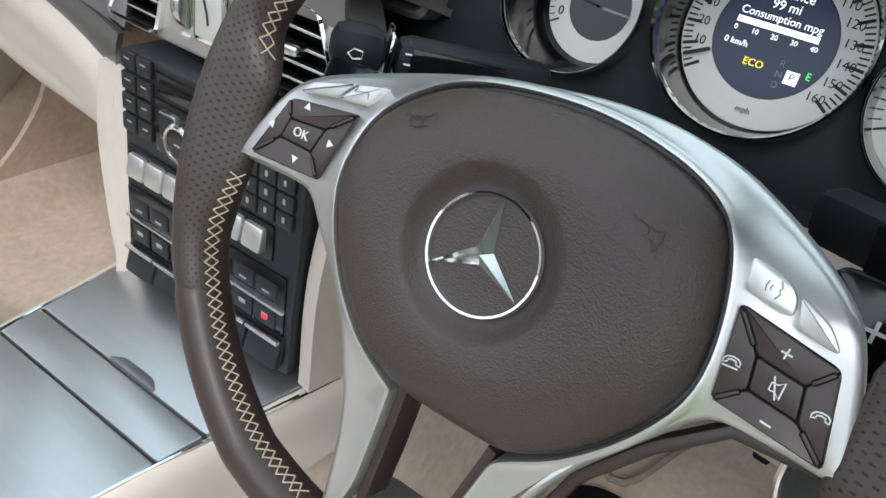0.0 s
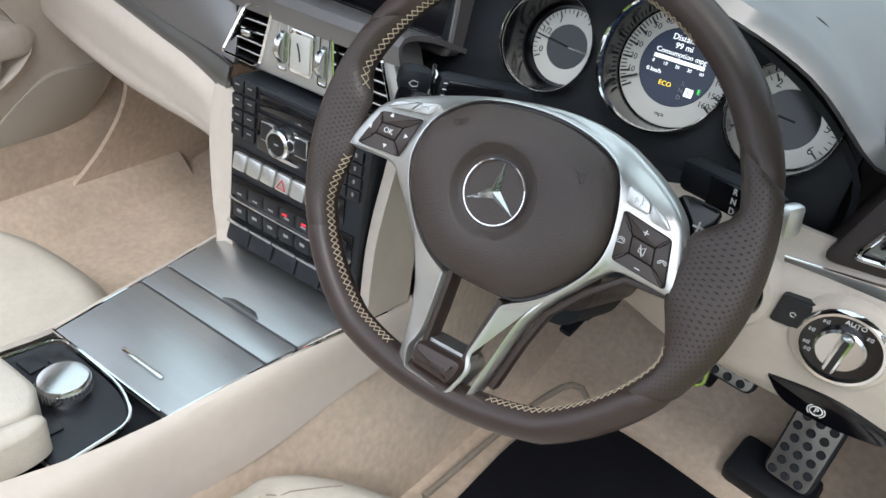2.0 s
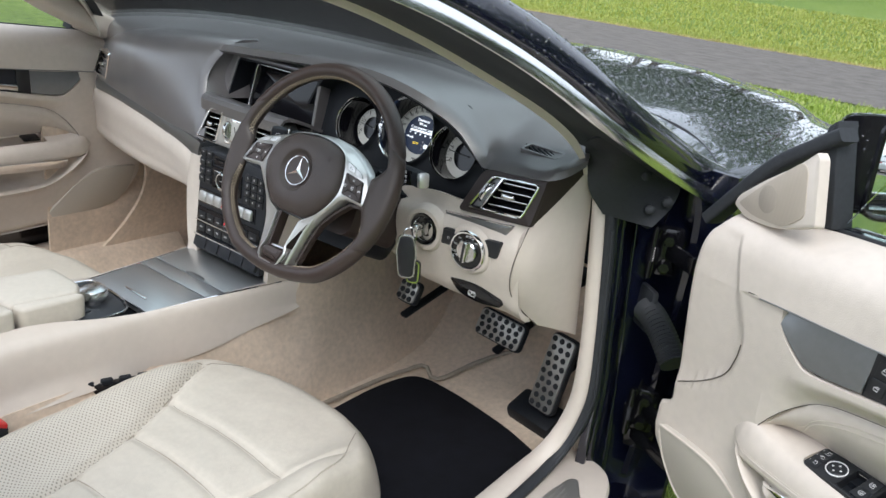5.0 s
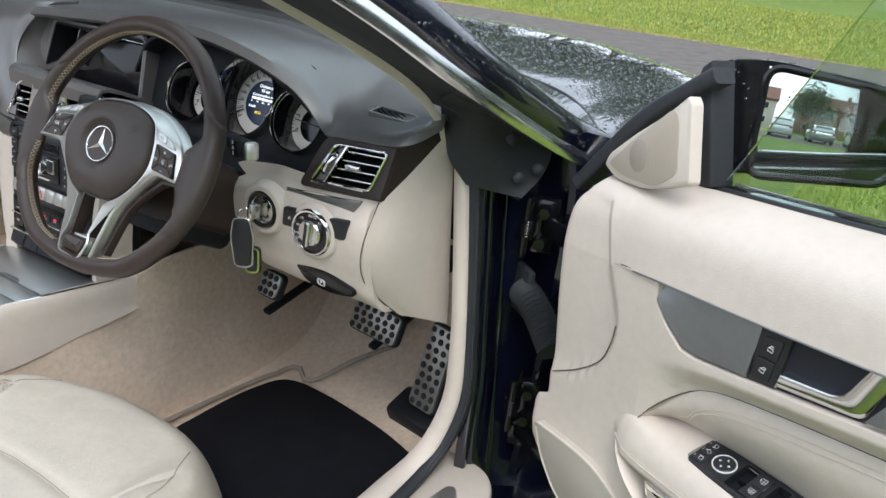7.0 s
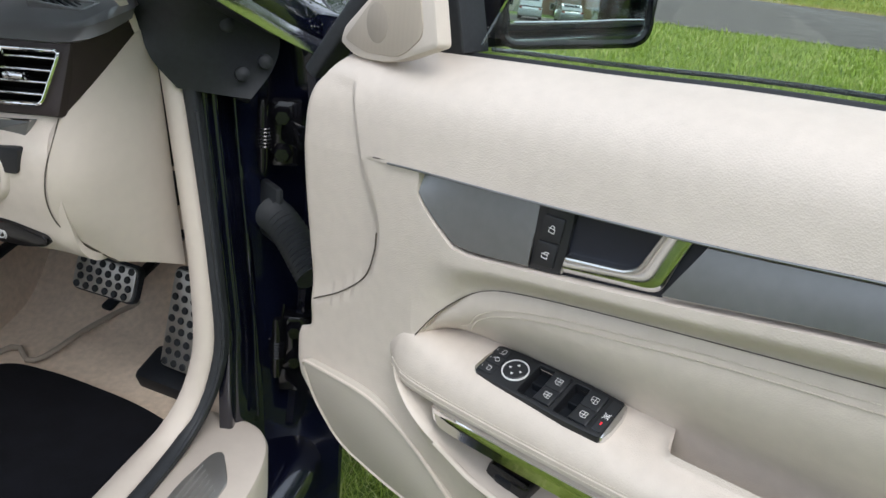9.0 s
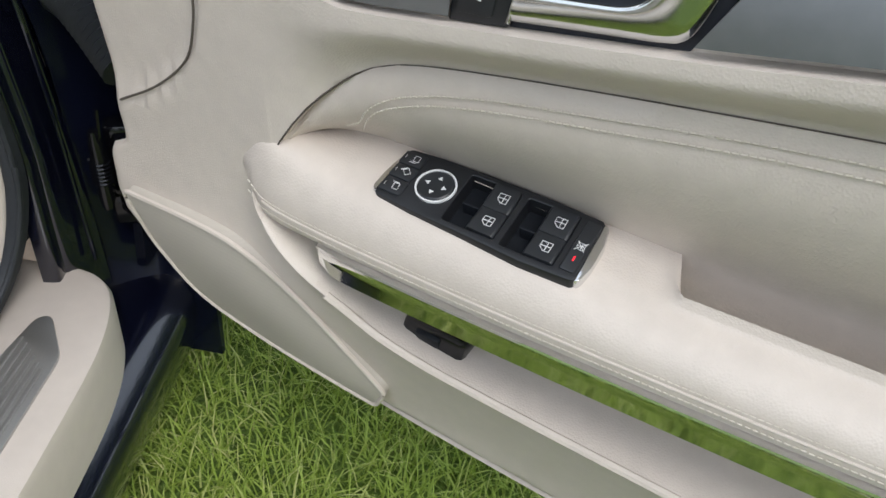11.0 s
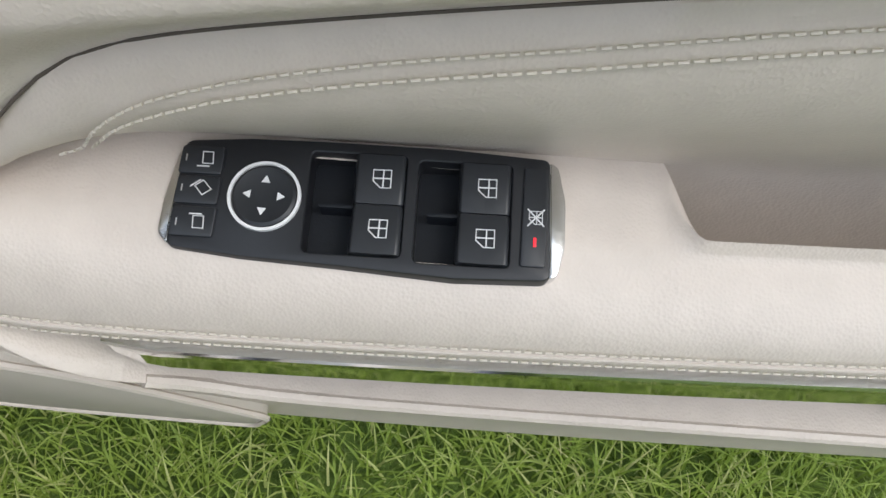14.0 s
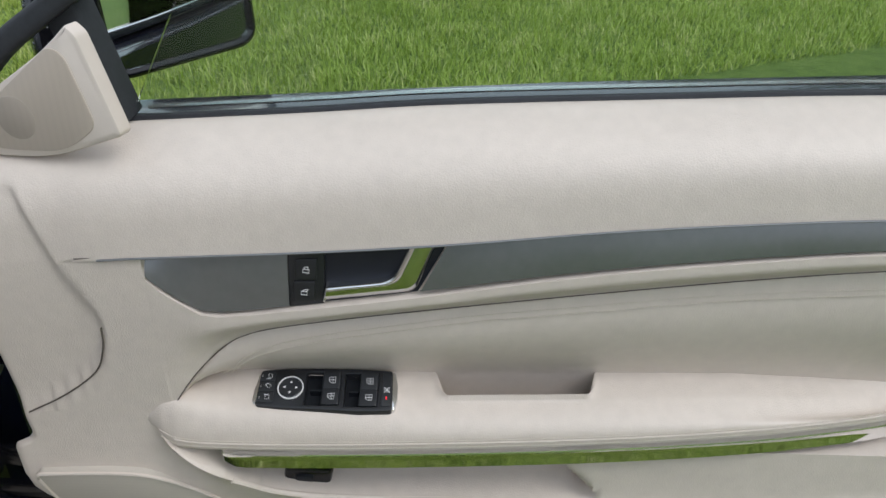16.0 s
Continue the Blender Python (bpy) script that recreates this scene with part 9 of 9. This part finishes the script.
for x, y, a, pt, lb, tl in ((-6.2, -24.2, 6, silver_paint2, "silver hatchback in the car park", 0.0), (-3.2, -24.0, 4, white_paint, "white hatchback in the car park", 0.1), (-0.2, -24.4, 3, white_paint, "white estate car in the car park", 0.0), (3.0, -24.1, 5, white_paint, "white people carrier in the car park", 0.18), (6.1, -24.3, 2, silver_paint2, "silver saloon in the car park", 0.0), (9.3, -24.0, 4, white_paint, "white hatchback in the car park", 0.05), (13.0, -24.5, 3, silver_paint2, "silver estate car in the car park", 0.1)):
    parked_car(pose(x, y, -0.02, 0, 0, a), pt, lb, tl)


def house(m, w, d, wall_mat, label):
    h = thing("house", m, label, "house", group="houses beyond the car park")
    part("wall", rbox(w, d, 5.2, 0.02, m=Matrix.Translation((0, 0, 2.6))), wall_mat, h)
    part("roof", sweep([(-w / 2 - 0.3, 0, 5.2), (w / 2 + 0.3, 0, 5.2)], [(-d / 2 - 0.4, -0.1), (d / 2 + 0.4, -0.1), (d / 2 + 0.4, 0.05), (0, 2.6), (-d / 2 - 0.4, 0.05)]), roof_tile, h)
    part("chimney", rbox(0.6, 0.6, 1.6, 0.03, m=Matrix.Translation((w * 0.3, 0.3, 7.7))), wall_mat, h)
    for k in range(3):
        for z in (1.5, 4.0):
            wd = part("window", rbox(1.3, 0.12, 1.2, 0.02, m=Matrix.Translation((-w / 2 + w * (k + 0.5) / 3, d / 2 + 0.02, z))), frame_white, h)
            part("pane", rbox(1.12, 0.02, 1.02, 0.005, m=Matrix.Translation((-w / 2 + w * (k + 0.5) / 3, d / 2 + 0.085, z))), dark_glass, wd)
    part("door", rbox(0.95, 0.1, 2.05, 0.02, m=Matrix.Translation((-w / 6 - w / 12, d / 2 + 0.03, 1.03))), roof_tile, h)
    return h


for k, x in enumerate((-46, -31, -16, -2, 13, 28, 43)):
    house(pose(x, -58 + 2 * (k % 2), -0.03), 10.5 + (k % 3), 8, render_wall if k % 2 else brick_wall, "white rendered house with a red tiled roof" if k % 2 else "red brick house with a tiled roof")

tree_leaf = leaf_material("tree_leaf", (0.025, 0.055, 0.010), (0.055, 0.105, 0.022), (0.10, 0.15, 0.04))


def tree(m, seed, height, label):
    """A tapered trunk with limbs under a ragged crown of small leaf clumps."""
    rng = np.random.RandomState(seed)
    t = thing("tree", m, label, "tree", group="trees round the lawn")
    bm = bmesh.new()
    trunk = curve_pts([(0, 0, -0.1), (0.1, 0.05, height * 0.25), (-0.05, 0.1, height * 0.55), (0.1, 0.0, height * 0.85)], 12)
    tube(trunk, 0.22, 9, bm=bm, up=(1, 0, 0), scale=[1.2 - 0.09 * k for k in range(12)])
    tips = []
    for k in range(11):
        a, z = k * 2.4, height * (0.28 + 0.05 * k)
        r = height * (0.34 - 0.018 * k) * (0.8 + 0.4 * rng.rand())
        e = V((r * math.cos(a), r * math.sin(a), z + r * 0.55))
        tube([V((0, 0, z)), V((e.x * 0.5, e.y * 0.5, z + r * 0.2)), e], 0.07, 6, bm=bm, up=(0.1, 0.2, 1), scale=[1.1, 0.7, 0.3])
        tips += [e, e * 0.7 + V((0, 0, z * 0.3))]
    tips.append(V((0, 0, height * 0.92)))
    part("trunk", bm, bark, t)
    n = 3600
    c = np.array(tips)[rng.randint(0, len(tips), n)]
    p = c + rng.normal(0, 1, (n, 3)) * np.array([0.11, 0.11, 0.085]) * height
    p[:, 2] = np.maximum(p[:, 2], height * 0.2)
    d1, d2 = rng.normal(0, 1, (n, 3)), rng.normal(0, 1, (n, 3))
    d1 *= (0.12 + 0.14 * rng.rand(n, 1)) / np.linalg.norm(d1, axis=1, keepdims=True)
    d2 *= (0.08 + 0.10 * rng.rand(n, 1)) / np.linalg.norm(d2, axis=1, keepdims=True)
    pts = np.stack([p - d1, p + d2, p + d1, p - d2], 1).reshape(-1, 3)
    me = bpy.data.meshes.new("crown")
    me.from_pydata(pts.tolist(), [], (np.arange(n * 4).reshape(-1, 4)).tolist())
    me.materials.append(tree_leaf)
    cr = new("crown", me)
    cr.parent = t
    tagged(cr, "ragged green crown")
    return t


kinds = [tree(pose(-20, -46, -0.05), 3, 9.5, "broad green tree by the houses"), tree(pose(8, -45, -0.05), 8, 7.5, "broad green tree by the houses"), tree(pose(24, -44, -0.05), 14, 11.0, "broad green tree by the houses")]
for k, a in enumerate(range(0, 360, 13)):
    r = 62 + 9 * math.sin(k * 2.3)
    x, y = r * math.cos(radians(a)), r * math.sin(radians(a))
    if y > -36:
        copy_thing(kinds[k % 3], pose(x, y, -0.05, 0, 0, 57 * k))
for k in range(15):
    x, y = -42 + 5.2 * k + 1.5 * math.sin(k * 1.7), 41 + 3 * math.sin(k * 2.1)
    copy_thing(kinds[(k + 1) % 3], pose(x, y, float(bank(y)) - 0.1, 0, 0, 71 * k))
for k in range(9):
    x, y = 24 + 4.5 * (k % 2), 34 - 7.5 * k
    copy_thing(kinds[k % 3], pose(x, y, float(bank(y)) - 0.1, 0, 0, 91 * k))
for k in range(14):
    x, y = 33 + 3 * math.sin(k * 1.9), 46 - 5 * k
    copy_thing(kinds[(k + 2) % 3], pose(x, y, float(bank(y)) - 0.1, 0, 0, 37 * k) @ Matrix.Scale(1.6, 4))
for k in range(12):
    x, y = -40 + 7 * k, 54 + 2 * math.sin(k * 1.3)
    copy_thing(kinds[k % 3], pose(x, y, 2.5, 0, 0, 53 * k) @ Matrix.Scale(1.6, 4))


# ---- rain on the paintwork ----
def rain(obs, n, r0, r1, keep, label, seed, parent):
    """Small domes of water strewn over the outer faces of painted parts."""
    rng = np.random.RandomState(seed)
    dome = [(1.0, 0.0), (0.8, 0.42), (0.35, 0.66)]
    verts, faces = [], []
    for ob in obs:
        me = ob.data
        me.calc_loop_triangles()
        co = np.array([v.co[:] for v in me.vertices])
        tri = np.array([q.vertices[:] for q in me.loop_triangles])
        a, b, c = co[tri[:, 0]], co[tri[:, 1]], co[tri[:, 2]]
        nn = np.cross(b - a, c - a)
        ar = np.linalg.norm(nn, axis=1) / 2
        nn = nn / (2 * ar[:, None] + 1e-12)
        mid = (a + b + c) / 3
        ok = np.array([keep(m_, q_) for m_, q_ in zip(mid, nn)])
        pr = ar * ok
        pick = rng.choice(len(tri), n, p=pr / pr.sum())
        u, v = rng.rand(n), rng.rand(n)
        u, v = np.where(u + v > 1, 1 - u, u), np.where(u + v > 1, 1 - v, v)
        pos = a[pick] + (b - a)[pick] * u[:, None] + (c - a)[pick] * v[:, None]
        for p, q in zip(pos, nn[pick]):
            r = r0 + (r1 - r0) * rng.rand() ** 2.5
            z = V(q)
            x = z.orthogonal().normalized()
            y = z.cross(x)
            base = len(verts)
            for rr, hh in dome:
                for k in range(6):
                    w_ = math.pi * k / 3
                    verts.append(tuple(V(p) + (x * math.cos(w_) + y * math.sin(w_)) * (r * rr) + z * (hh * r * 0.8)))
            for ring in (0, 6):
                for k in range(6):
                    faces.append((base + ring + k, base + ring + (k + 1) % 6, base + ring + 6 + (k + 1) % 6, base + ring + 6 + k))
            faces.append(tuple(base + 12 + k for k in range(6)))
    me = bpy.data.meshes.new("rain_drops")
    me.from_pydata(verts, [], faces)
    me.shade_smooth()
    me.materials.append(water)
    ob = new("rain_drops", me)
    ob.parent = parent
    return tagged(ob, label, kind="stuff")


paints = [o_ for o_ in body.children if o_.name.split(".")[0] == "pillar_paint"][:1]
rain(paints, 1100, 0.0007, 0.0024, lambda m_, q_: q_[2] > 0.1 or q_[1] < -0.3, "rain drops on the pillar", 4, body)
rain([o_ for o_ in body.children if o_.name.split(".")[0] == "bonnet"], 5200, 0.0014, 0.0042, lambda m_, q_: q_[2] > 0.3 and m_[0] > -0.9, "rain drops on the bonnet", 6, body)
rain([mir], 420, 0.0008, 0.0026, lambda m_, q_: True, "rain drops on the mirror", 7, mir)
